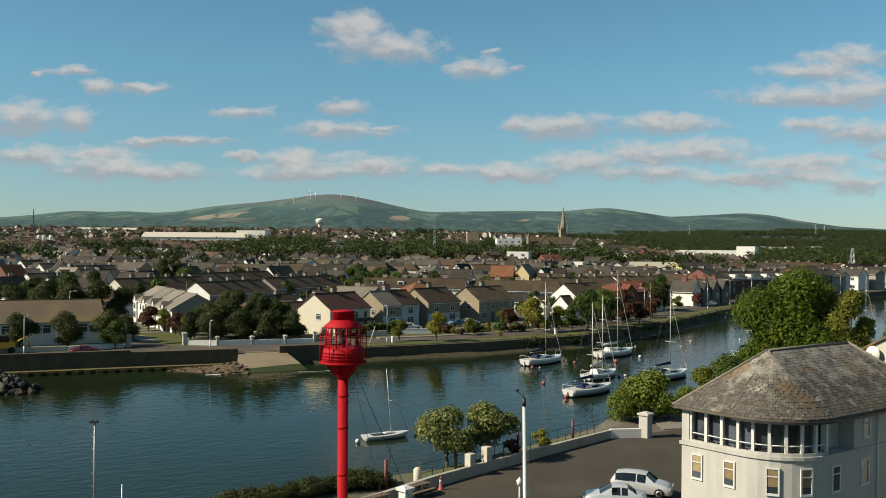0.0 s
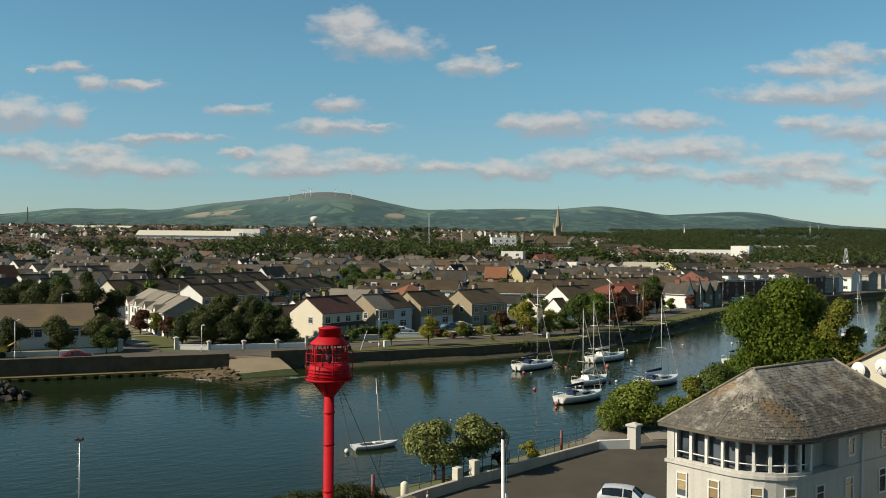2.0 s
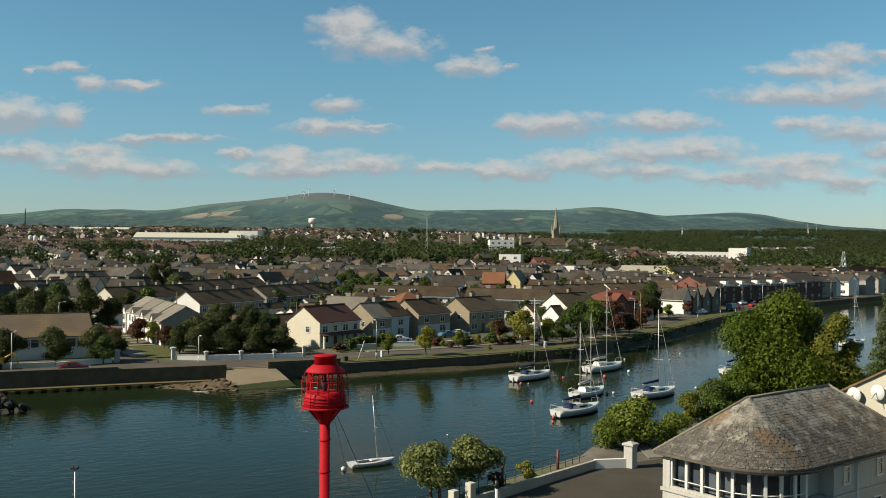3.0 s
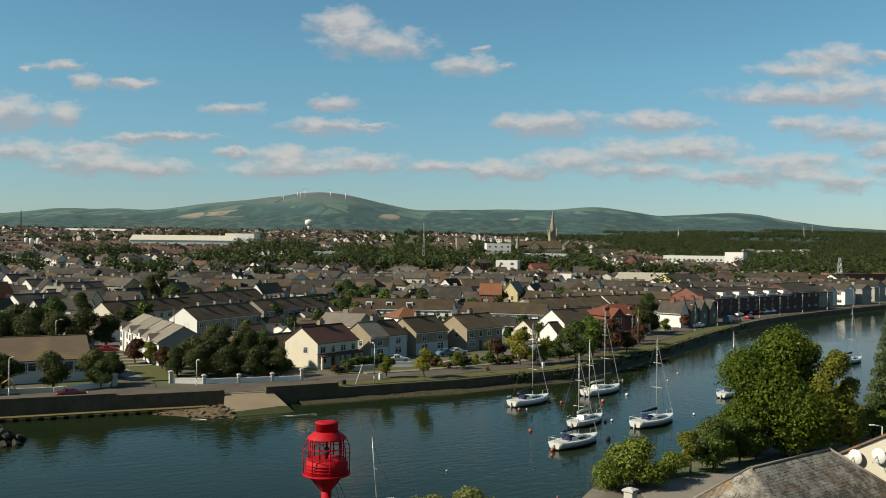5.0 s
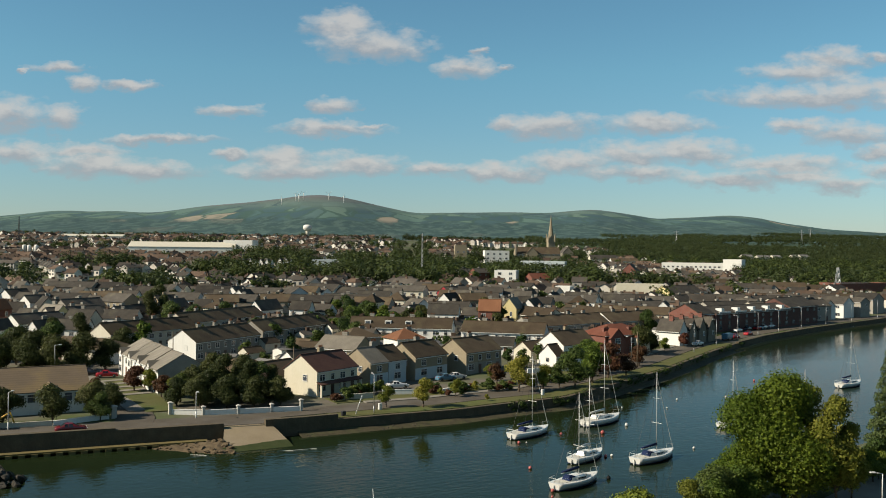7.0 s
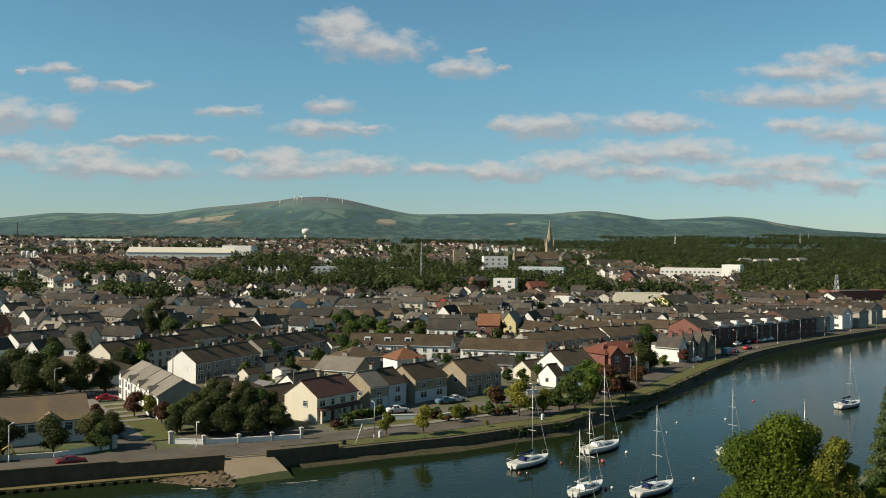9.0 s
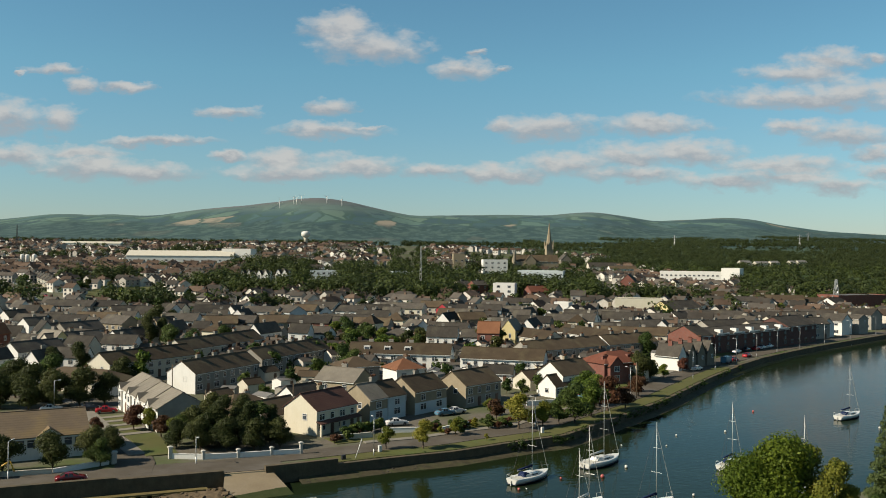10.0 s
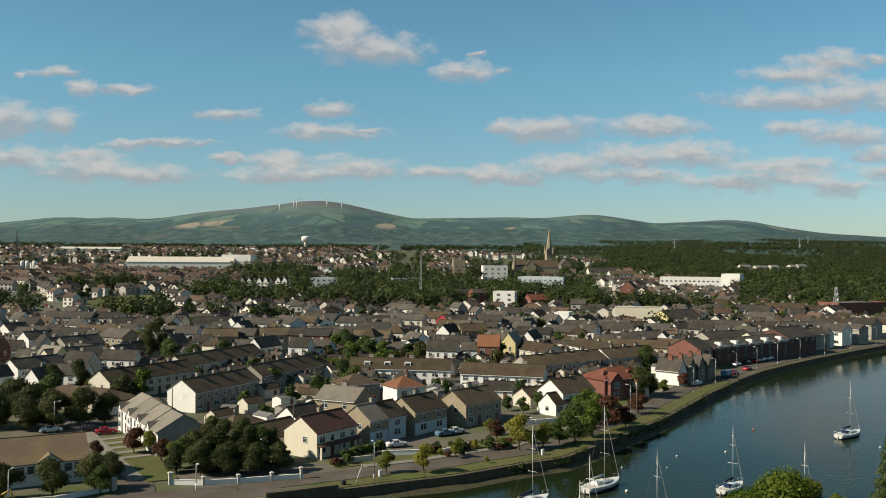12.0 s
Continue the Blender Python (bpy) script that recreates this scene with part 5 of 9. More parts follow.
house(20, 597, 30, 9.0, 8, "white house half hidden by trees", "ivory", "slate", 5.2, 2.6, 1, plain=True)
block(45, 563, -14, 13, 10, 9, "white", "white three-storey block with balconies", "apartment_building", rows=3, step=4.5)
h = house(64, 563, 24, 13, 9, "red brick house with a dark red roof", "brick", "tile_villa", 5.2, 3.2, 2, plain=True)
house(186, 1018, 4, 30, 14, "long white building with a wide dark roof", "ivory", "slate", 5.0, 4.5, 4, name="hall", chimneys=False, plain=True)
house(205, 1000, 8, 30, 10, "white terrace below the woods", "white", "tile_brown", 4.0, 3.0, 4, plain=True)
house(147, 692, 70, 16, 10, "tall red brick gabled house", "brick", "slate", 6.5, 5.0, 2, plain=True)
block(-35, 552, 0, 8.5, 6, 4.4, "white", "small plain white flat-roofed building", rows=0)
house(-444, 1240, 4, 78, 22, "long low white industrial roof", "white", "ivory", 4.5, 2.5, 6, name="warehouse", chimneys=False, gable_window=False, storeys=1, plain=True)
for x, y, L in ((432, 1285, 15), (450, 1272, 19), (474, 1290, 12), (503, 1300, 9), (520, 1310, 13)):
    house(x, y, 10, L, 12, "low white shed in a clearing of the woods", "ivory", "lead", 4.4, 2.6, 2, name="shed", chimneys=False, gable_window=False, storeys=1, plain=True, group="sheds in the woods")
for x in (-389.5, -384.8, -378.0):
    b = bmesh.new()
    turned(b, [(1.9, -1.0), (1.9, 7.2), (1.6, 7.9), (0.2, 8.3)], 16, (0, 0))
    solid("storage_tank", b, "white", "white cylindrical storage tank on the hill", "tank", "storage tanks", m=pose(x, 903, land_z(x, 903)))
# twin-gabled white houses in front of the school trees
for x, y in ((-133, 689), (-121, 689), (-109, 700)):
    h = house(x, y, -12, 9.6, 8, "white house with two steep front gables", "white", "slate", 5.2, 2.6, 1, group="twin-gabled houses", plain=True, gable_window=False)
    for gx in (-2.5, 2.5):
        front_gable(h, gx, -4.7, 1.9, 5.4, 8.4, "white", "slate", 4.6)
        for wz in (0.9, 3.4):
            add_window(h, gx, -4.73, wz, 0, 1.5, 1.4)
# stepped white terrace that follows the western street
for k in range(8):
    f = (k + 0.5) / 8
    x, y = -278 + 58 * f, 668 - 106 * f
    house(x, y, -61, 12.6, 6.2, "white terraced pair of houses stepping down a street", "ivory", "slate", 4.4, 2.4, 2, group="western street terrace", plain=True, gable_window=False)
house(9, 412, 42, 10, 8, "bright red painted public house", "redpaint", "slate", 5.0, 2.4, 2)
block(265, 585, 20, 40, 18, 7, "brick", "dark flat-roofed factory building", "warehouse", rows=0)
house(181, 402, 125, 12, 7, "tall grey narrow building on the quayside", "grey", "slate", 6.6, 1.6, 1)
house(160, 385, -50, 9, 9, "white quayside house with a slate roof", "white", "slate", 5.2, 2.6, 2)
house(172, 396, -50, 10, 9, "white gabled house on the quayside", "white", "slate", 6.0, 2.6, 2)
house(150, 376, -50, 9, 8, "yellow quayside house with a slate roof", "yellow", "slate", 4.6, 2.4, 2)
house(198, 426, -52, 12, 10, "grey quayside building with a slate roof", "grey", "slate", 6.5, 2.6, 3)
house(218, 440, -52, 12, 10, "red painted building on the quayside", "redpaint", "slate", 6.0, 2.4, 2)
house(244, 456, -52, 14, 10, "white terrace on the quayside road", "white", "slate", 6.0, 2.4, 3)

# ---- the inner town: houses and terraces, each at its own place ----
WALL_WORDS = {"white": "white rendered", "cream": "cream rendered", "grey": "grey pebbledash", "tan": "tan pebbledash", "ivory": "ivory rendered", "paleblue": "pale blue", "brick": "red brick", "stone": "grey stone"}
ROOF_WORDS = {"slate": "a dark slate roof", "tile_brown": "a brown tiled roof"}


def townhouse(x, y, yaw, L, W, ev, rs, wall, roof, hip=0):
    kind = "terrace" if L > 17 else "house"
    if abs(yaw) < 9:
        yaw -= 15
    ev, rs, W = ev * 1.12, rs * 0.9, W * 0.92
    units = 1 if L < 11 else 2 if L < 19 else 3 if L < 27 else 5
    house(x, y, yaw, L, W, "%s %s with %s in the inner town" % (WALL_WORDS[wall], kind, ROOF_WORDS[roof]), wall, roof, ev, rs, units, hip=bool(hip), name=kind,
          group="inner town", plain=True, gable_window=-20 < yaw - 40 < 30, chimney_wall="tan" if wall in ("tan", "brick") else "grey")


for spot in (
        (-136, 325, 58, 9, 7, 4.6, 2.6, "white", "slate"),
        (-122, 308, 58, 11, 7, 4.4, 2.8, "cream", "slate"),
        (-109, 260, 60, 15, 7.5, 4.8, 2.6, "white", "slate"),
        (-116, 312, 58, 15, 7.5, 4.6, 2.7, "grey", "slate"),
        (-154, 350, 60, 9, 7, 4.6, 2.6, "white", "slate"),
        (-109, 331, -32, 12, 8.5, 4.8, 2.8, "tan", "slate"),
        (-96, 312, 60, 8, 6, 3.4, 2.4, "white", "slate"),
        (-131, 340, 3, 18, 8, 4.4, 2.4, "white", "slate"),
        (-143, 340, 2, 12, 7, 4.4, 2.4, "white", "slate")):
    townhouse(*spot)
for spot in (
        (-123, 350, 2, 16, 8, 4.4, 2.4, "ivory", "tile_brown"),
        (-152, 400, 4, 22, 8, 4.6, 2.4, "grey", "slate"),
        (-139, 400, 2, 20, 8, 4.6, 2.4, "ivory", "slate"),
        (-105, 387, 2, 10, 8, 4.8, 2.4, "cream", "slate"),
        (-91, 345, 6, 14, 8, 4.6, 2.6, "paleblue", "slate"),
        (-93, 329, 50, 8, 7, 4.6, 2.8, "tan", "slate"),
        (-75, 337, 12, 12, 8, 4.6, 2.6, "tan", "tile_brown"),
        (-68, 342, 2, 11, 7, 4.6, 2.4, "grey", "slate"),
        (-71, 387, 2, 20, 8, 4.4, 2.2, "white", "slate")):
    townhouse(*spot)
for spot in (
        (-56, 343, 12, 12, 8, 4.6, 2.6, "tan", "tile_brown"),
        (-56, 383, -58, 12, 8, 4.8, 2.6, "paleblue", "slate"),
        (-44, 342, 0, 18, 8, 4.8, 2.4, "brick", "slate"),
        (-53, 391, 2, 13, 8, 4.8, 2.4, "ivory", "tile_brown"),
        (-45, 399, -30, 15, 9, 5, 2.8, "white", "slate"),
        (-31, 350, 6, 18, 8, 4.6, 2.6, "white", "slate"),
        (-33, 394, 2, 12, 8, 4.6, 2.4, "white", "slate"),
        (-22, 400, 0, 15, 8, 4.6, 2.4, "white", "slate"),
        (-12, 407, 0, 20, 9, 5, 2.4, "cream", "slate")):
    townhouse(*spot)
for spot in (
        (-5, 335, -58, 9, 7, 4.6, 2.6, "paleblue", "slate"),
        (-6, 325, 60, 7, 6, 3.6, 2.4, "white", "slate"),
        (-11, 320, 8, 9, 8, 3.4, 2.4, "grey", "slate", 1),
        (2, 421, 4, 12, 8, 4.8, 2.6, "ivory", "tile_brown"),
        (-21, 343, -14, 14, 8, 4.2, 2.6, "grey", "tile_brown"),
        (-59, 318, 2, 14, 7, 3.6, 2.2, "grey", "slate"),
        (-54, 320, -22, 10, 7, 3.4, 2.4, "grey", "slate"),
        (25, 407, 6, 12, 8, 5.2, 2.4, "paleblue", "slate"),
        (16, 369, 22, 11, 8, 4.6, 2.8, "tan", "tile_brown")):
    townhouse(*spot)
for spot in (
        (38, 409, 2, 17, 8, 4.8, 2.4, "grey", "slate"),
        (8, 330, -20, 12, 7, 4.4, 2.6, "white", "slate"),
        (16, 322, -10, 10, 8, 3.4, 2.6, "paleblue", "slate"),
        (8, 383, 2, 9, 8, 4.8, 2.6, "ivory", "tile_brown"),
        (27, 355, 0, 10, 7, 4.4, 2.4, "grey", "slate"),
        (41, 369, -6, 14, 7, 4.4, 2.4, "grey", "slate"),
        (51, 392, 62, 8, 7, 4.6, 2.8, "white", "slate"),
        (53, 380, -12, 12, 8, 4.4, 2.6, "tan", "slate"),
        (64, 398, -8, 14, 8, 5, 2.6, "white", "slate")):
    townhouse(*spot)
for spot in (
        (66, 429, 60, 8, 7, 4.6, 2.6, "white", "slate"),
        (81, 412, 0, 14, 8, 4.8, 2.4, "cream", "slate"),
        (90, 410, 4, 10, 8, 4.8, 2.4, "white", "slate"),
        (84, 364, 20, 12, 8, 4.8, 2.6, "stone", "slate"),
        (99, 406, 4, 12, 8, 4.6, 2.4, "grey", "slate"),
        (109, 411, 40, 10, 8, 4.8, 2.8, "white", "slate"),
        (71, 331, -22, 26, 7.5, 4.8, 2.4, "ivory", "tile_brown"),
        (172, 530, 0, 32, 10, 5, 2.6, "white", "slate"),
        (202, 543, 2, 28, 10, 5.6, 2.6, "ivory", "tile_brown")):
    townhouse(*spot)
for spot in (
        (208, 594, 6, 18, 9, 4.8, 2.6, "grey", "tile_brown"),
        (156, 568, 4, 44, 11, 4.6, 3, "ivory", "tile_brown"),
        (223, 542, 0, 26, 10, 4.8, 2.6, "grey", "tile_brown"),
        (228, 528, 40, 14, 12, 5, 3.6, "white", "slate"),
        (123, 426, 24, 12, 8, 4.8, 2.6, "grey", "slate"),
        (135, 424, -14, 14, 8, 4.8, 2.6, "tan", "slate"),
        (144, 415, 24, 12, 8, 4.8, 2.6, "grey", "slate"),
        (158, 436, -20, 14, 8, 4.8, 2.6, "stone", "tile_brown"),
        (163, 415, 14, 18, 9, 5, 2.8, "grey", "slate")):
    townhouse(*spot)
for spot in (
        (115, 367, 30, 24, 9, 5, 2.4, "grey", "slate"),
        (146, 386, 28, 20, 9, 5.4, 2.4, "ivory", "slate"),
        (151, 376, 24, 18, 9, 5.4, 2.4, "grey", "slate"),
        (191, 440, 6, 22, 9, 5, 2.4, "white", "tile_brown"),
        (208, 448, 4, 24, 9, 5, 2.4, "brick", "tile_brown"),
        (116, 425, -20, 10, 8, 4.8, 2.6, "white", "slate"),
        (126, 356, 30, 16, 9, 5.6, 2.4, "ivory", "slate")):
    townhouse(*spot)

# red brick terrace by the river, and the row of steep gabled cottages
# the river front's shade is put into the brick and frame colours
h = house(110.6, 335.1, 39, 47, 12, "long red brick terrace, painted as in shade, with white dormers", "brick_shaded", "slate", 6.4, 1.9, 9, name="terrace", group="brick terrace", chimneys=False, storeys=2, gable_window=False, both=False, win=1.4, trim="dark_trim")
for k in range(9):
    add_window(h, -23.5 + 47 * (k + 0.5) / 9, -6.02, 2.55, 0, 1.3, 1.2, "dark_trim")
for k in range(5):
    b = bmesh.new()
    box(b, -19 + k * 9.5 - 0.8, -19 + k * 9.5 + 0.8, -5.6, -3.2, 6.6, 8.0)
    part("dormer", b, "trim", h, "white box dormer")
    b = bmesh.new()
    box(b, -19 + k * 9.5 - 3.4, -19 + k * 9.5 + 3.4, -6.5, -6.3, 6.45, 6.95)
    part("parapet", b, "trim", h, "white parapet strip at the eaves")
h = house(136.9, 359.0, 42, 22, 13, "red brick gabled apartment house", "brick_shaded", "slate", 7.0, 3.0, 4, name="terrace", group="brick terrace", chimneys=False, gable_window=False, trim="dark_trim")
h = house(87.0, 313.0, 41, 8, 12, "red brick end house with a gabled roof", "brick", "slate", 6.8, 3.0, 1, name="terrace", group="brick terrace", gable_window=False)
for k in range(4):
    x, y = 70.5 + k * 4.1, 274.0 + k * 4.5
    house(x, y, 47 + 90, 7.5, 4.6, "small steep-gabled stone cottage with a tall chimney", "stone" if k else "white", "slate", 4.2, 3.2, 1, name="cottage", group="gabled cottages", chimney_wall="brick")

# ---- the near bank ----
# red lantern tower
def hoop(radius, z, r, n=28, m=6):
    """A ring of round bar."""
    b = bmesh.new()
    rings = []
    for k in range(n):
        a = k * 2 * math.pi / n
        rings.append([b.verts.new(((radius + r * math.cos(q * 2 * math.pi / m)) * math.cos(a), (radius + r * math.cos(q * 2 * math.pi / m)) * math.sin(a), z + r * math.sin(q * 2 * math.pi / m))) for q in range(m)])
    for k in range(n):
        p, c = rings[k], rings[(k + 1) % n]
        for q in range(m):
            b.faces.new((p[q], c[q], c[(q + 1) % m], p[(q + 1) % m])).smooth = True
    return b


BX, BY = -5.95, 56.1
lt = thing("lantern_tower", pose(BX, BY, 0), "bright red harbour light on a tall red steel column", "light beacon")
b = bmesh.new()
turned(b, [(0.62, 1.8), (0.62, 2.1), (0.31, 2.12), (0.31, 10.6)], 20)
part("column", b, "red", lt)
for zz in (4.6, 7.4, 9.3):
    b = bmesh.new()
    turned(b, [(0.33, zz), (0.35, zz + 0.02), (0.35, zz + 0.10), (0.33, zz + 0.12)], 20)
    part("flange", b, "red", lt)
b = bmesh.new()
turned(b, [(0.34, 10.35), (0.46, 10.62), (0.80, 11.10), (0.86, 11.20), (1.10, 11.24), (1.10, 11.30)], 20)
neck = part("neck", b, "red", lt)
for k in range(6):
    b = bmesh.new()
    a = k * math.pi / 3 + 0.3
    m = pose(0, 0, 0, 0, 0, math.degrees(a))
    vs = [(0.33, -0.03, 10.35), (1.0, -0.03, 11.15), (0.5, -0.03, 11.15), (0.33, -0.03, 10.9)]
    lo = [b.verts.new(m @ Vector(v)) for v in vs]
    hi = [b.verts.new(m @ Vector((v[0], 0.03, v[2]))) for v in vs]
    b.faces.new(lo), b.faces.new(hi[::-1])
    for i in range(4):
        b.faces.new((lo[i], hi[i], hi[(i + 1) % 4], lo[(i + 1) % 4]))
    part("bracket", b, "red", neck)
b = bmesh.new()
turned(b, [(1.38, 11.30), (1.42, 11.32), (1.42, 11.40), (1.38, 11.42)], 28)
gal = part("gallery", b, "red", lt)
for k in range(8):
    a = k * math.pi / 4 + 0.25
    b = bmesh.new()
    c, s = math.cos(a), math.sin(a)
    tube(b, (1.38 * c, 1.38 * s, 11.40), (1.38 * c, 1.38 * s, 12.95), 0.028, n=6)
    tube(b, (1.38 * c, 1.38 * s, 12.95), (1.12 * c, 1.12 * s, 13.55), 0.028, n=6)
    part("guard_bar", b, "red", gal)
for zz in (12.45, 12.95):
    part("guard_rail", hoop(1.39, zz, 0.018), "red", gal)
b = bmesh.new()
turned(b, [(1.22, 11.42), (1.26, 11.46), (1.20, 12.18), (1.06, 12.26)], 28)
drum = part("drum", b, "red", lt)
for zz in (11.62, 11.80, 11.98):
    part("drum_rib", hoop(1.30 - 0.08 * (zz - 11.46), zz, 0.028), "red", drum)
for k in range(10):
    a = k * math.pi / 5
    b = bmesh.new()
    c, s = math.cos(a), math.sin(a)
    tube(b, (1.0 * c, 1.0 * s, 12.2), (1.0 * c, 1.0 * s, 13.52), 0.04, n=6)
    part("glazing_bar", b, "red", lt)
part("glazing_ring", hoop(1.0, 12.9, 0.022), "red", lt)
b = bmesh.new()
turned(b, [(0.10, 12.1), (0.10, 12.45), (0.20, 12.5), (0.22, 12.7), (0.20, 12.9), (0.07, 12.95), (0.07, 13.3)], 16)
part("lamp", b, "glass", lt, "dark glass lens of the lamp")
b = bmesh.new()
turned(b, [(1.12, 13.42), (1.17, 13.45), (1.15, 13.53), (0.74, 13.86), (0.70, 13.90)], 28)
cap = part("roof", b, "red", lt)
b = bmesh.new()
turned(b, [(0.66, 13.86), (0.66, 14.34), (0.70, 14.36), (0.70, 14.42), (0.40, 14.47)], 24)
part("vent", b, "red", cap)
b = bmesh.new()
tube(b, (0.55, 0.25, 11.1), (4.4, 1.2, 2.0), 0.018, n=5)
part("stay", b, "iron", lt)
b = bmesh.new()
tube(b, (0.45, 0.0, 11.1), (2.9, -1.6, 2.0), 0.014, n=5)
part("stay", b, "iron", lt)

# flag pole close to the camera, the lamp masts
fp = thing("flag_pole", pose(2.68, 31.0, 0), "tall white tapered flag pole with a black fitting", "pole")
b = bmesh.new()
tube(b, (0.22, 0, 1.9), (0.02, 0, 13.0), 0.105, 0.055, 14)
part("pole", b, "pole_white", fp)
b = bmesh.new()
tube(b, (0.02, 0, 13.0), (0.02, 0, 13.25), 0.075, 0.05, 10)
tube(b, (0.02, 0, 13.25), (-0.02, 0, 13.42), 0.03, 0.02, 6)
part("finial", b, "iron", fp)
b = bmesh.new()
tube(b, (0.02, 0, 13.3), (-0.26, 0.05, 13.52), 0.014, n=5)
tube(b, (-0.30, 0.05, 13.52), (-0.14, 0.05, 13.50), 0.035, n=6)
part("wind_vane", b, "iron", fp)
b = bmesh.new()
tube(b, (0.32, 0, 2.2), (0.13, 0, 12.95), 0.012, n=5)
part("halyard", b, "pole_white", fp)

lm = thing("lamp_mast", pose(-20.0, 54.0, 0), "slender galvanised mast with climbing rungs and floodlights", "mast")
b = bmesh.new()
tube(b, (0, 0, 1.5), (0, 0, 8.0), 0.07, 0.05, 8)
part("pole", b, "steel", lm)
for k in range(16):
    b = bmesh.new()
    sx = 0.16 if k % 2 else -0.16
    tube(b, (0, 0, 2.2 + k * 0.36), (sx, 0, 2.2 + k * 0.36), 0.015, n=5)
    tube(b, (sx, 0, 2.2 + k * 0.36), (sx, 0, 2.33 + k * 0.36), 0.012, n=5)
    part("rung", b, "steel", lm)
for sx in (-0.17, 0.08):
    b = bmesh.new()
    box(b, sx - 0.12, sx + 0.12, -0.12, 0.10, 8.0, 8.16, None)
    bmesh.ops.bevel(b, geom=b.edges[:], offset=0.03, segments=1, affect="EDGES")
    part("floodlight", b, "iron", lm)
b = bmesh.new()
tube(b, (0, 0, 0.9), (0, 0, 4.5), 0.05, 0.04, 8)
solid("post", b, "steel", "plain galvanised steel post at the bank", "post", m=pose(-18.4, 54.0, 0))


def garden_lamp(x, y, top):
    o = thing("lamp_post", pose(x, y, 1.95), "short white lamp post with a lantern head", "lamp")
    h = top - 1.95
    b = bmesh.new()
    tube(b, (0, 0, -0.1), (0, 0, h - 0.45), 0.07, 0.045, 10)
    part("post", b, "trim", o)
    b = bmesh.new()
    turned(b, [(0.06, h - 0.45), (0.17, h - 0.40), (0.20, h - 0.15), (0.14, h - 0.08), (0.05, h + 0.02), (0.02, h + 0.08)], 12)
    part("lantern", b, "trim", o)


garden_lamp(4.75, 57.5, 4.15)

# car park pillars, railings and seats
def pillar(x, y, z0, h, w, material="offwhite", label="white rendered gate pillar with a capstone", turn=48):
    o = thing("gate_pillar", pose(x, y, z0, 0, 0, turn), label, "pillar", "gate pillars")
    b = bmesh.new()
    box(b, -w / 2, w / 2, -w / 2, w / 2, -0.4, h - 0.22)
    bmesh.ops.bevel(b, geom=b.edges[:], offset=0.02, segments=1, affect="EDGES")
    part("shaft", b, material, o)
    b = bmesh.new()
    e = w / 2 + 0.12
    lo = [b.verts.new((sx * e, sy * e, zz)) for zz in (h - 0.22, h - 0.06) for sx, sy in ((-1, -1), (1, -1), (1, 1), (-1, 1))]
    for f in ((3, 2, 1, 0), (0, 1, 5, 4), (1, 2, 6, 5), (2, 3, 7, 6), (3, 0, 4, 7)):
        b.faces.new([lo[i] for i in f])
    top = b.verts.new((0, 0, h + 0.14))
    for i in range(4):
        b.faces.new((lo[4 + i], lo[4 + (i + 1) % 4], top))
    part("cap", b, material, o)
    return o


pillar(17.6, 81.4, 1.95, 2.15, 0.85)
for x, y, h in ((2.0, 67.3, 1.55), (3.25, 68.75, 1.75)):
    b = bmesh.new()
    box(b, -0.3, 0.3, -0.28, 0.28, -0.2, h)
    bmesh.ops.bevel(b, geom=b.edges[:], offset=0.03, segments=1, affect="EDGES")
    solid("wall_pillar", b, "ivory", "plain cream pillar in the car park wall", "pillar", "wall pillars", m=pose(x, y, 1.95, 0, 0, 48))
pillar(-2.3, 59.0, 1.95, 1.25, 0.62, "white", "short white pillar with a stepped cap")
fence = thing("bank_railing", pose(0, 0, 0), "black iron railing along the bank above the river", "railing")
line = [(-1.5, 66.2), (2.5, 70.6), (6.3, 75.2), (10.5, 80.0), (14.2, 84.2)]
for a, c in zip(line, line[1:]):
    for zz in (2.3, 2.95):
        b = bmesh.new()
        tube(b, (*a, zz), (*c, zz), 0.022, n=5)
        part("rail", b, "iron", fence)
    for k in range(5):
        p = Vector(a).lerp(Vector(c), k / 5)
        b = bmesh.new()
        tube(b, (p.x, p.y, 1.6), (p.x, p.y, 3.12), 0.028, n=6)
        part("post", b, "iron", fence)
for x, y, zt in ((11.2, 80.7, 3.6), (6.0, 74.7, 3.7), (1.0, 69.3, 3.75), (-3.8, 63.4, 3.9)):
    b = bmesh.new()
    tube(b, (0, 0, -0.2), (0, 0, zt - 1.7), 0.13, 0.12, 10)
    solid("mooring_post", b, "dark_red", "dull red timber mooring post on the bank", "post", "mooring posts", m=pose(x, y, 1.7))
b = bmesh.new()
turned(b, [(0.24, 0), (0.28, 0.15), (0.28, 0.95), (0.20, 1.05), (0.05, 1.12)], 14)
solid("litter_bin", b, "cream", "cream litter bin with a domed top beside the wall", "bin", m=pose(-1.7, 64.9, 1.95))
cone = thing("traffic_cone", pose(-0.1, 63.2, 1.95), "red traffic cone with white bands", "cone")
b = bmesh.new()
turned(b, [(0.19, 0.0), (0.19, 0.05), (0.14, 0.06), (0.09, 0.45)], 12)
part("lower_cone", b, "buoy_red", cone)
b = bmesh.new()
turned(b, [(0.09, 0.45), (0.06, 0.68)], 12)
part("band", b, "buoy_white", cone)
b = bmesh.new()
turned(b, [(0.06, 0.68), (0.03, 0.9)], 12)
part("tip", b, "buoy_red", cone)


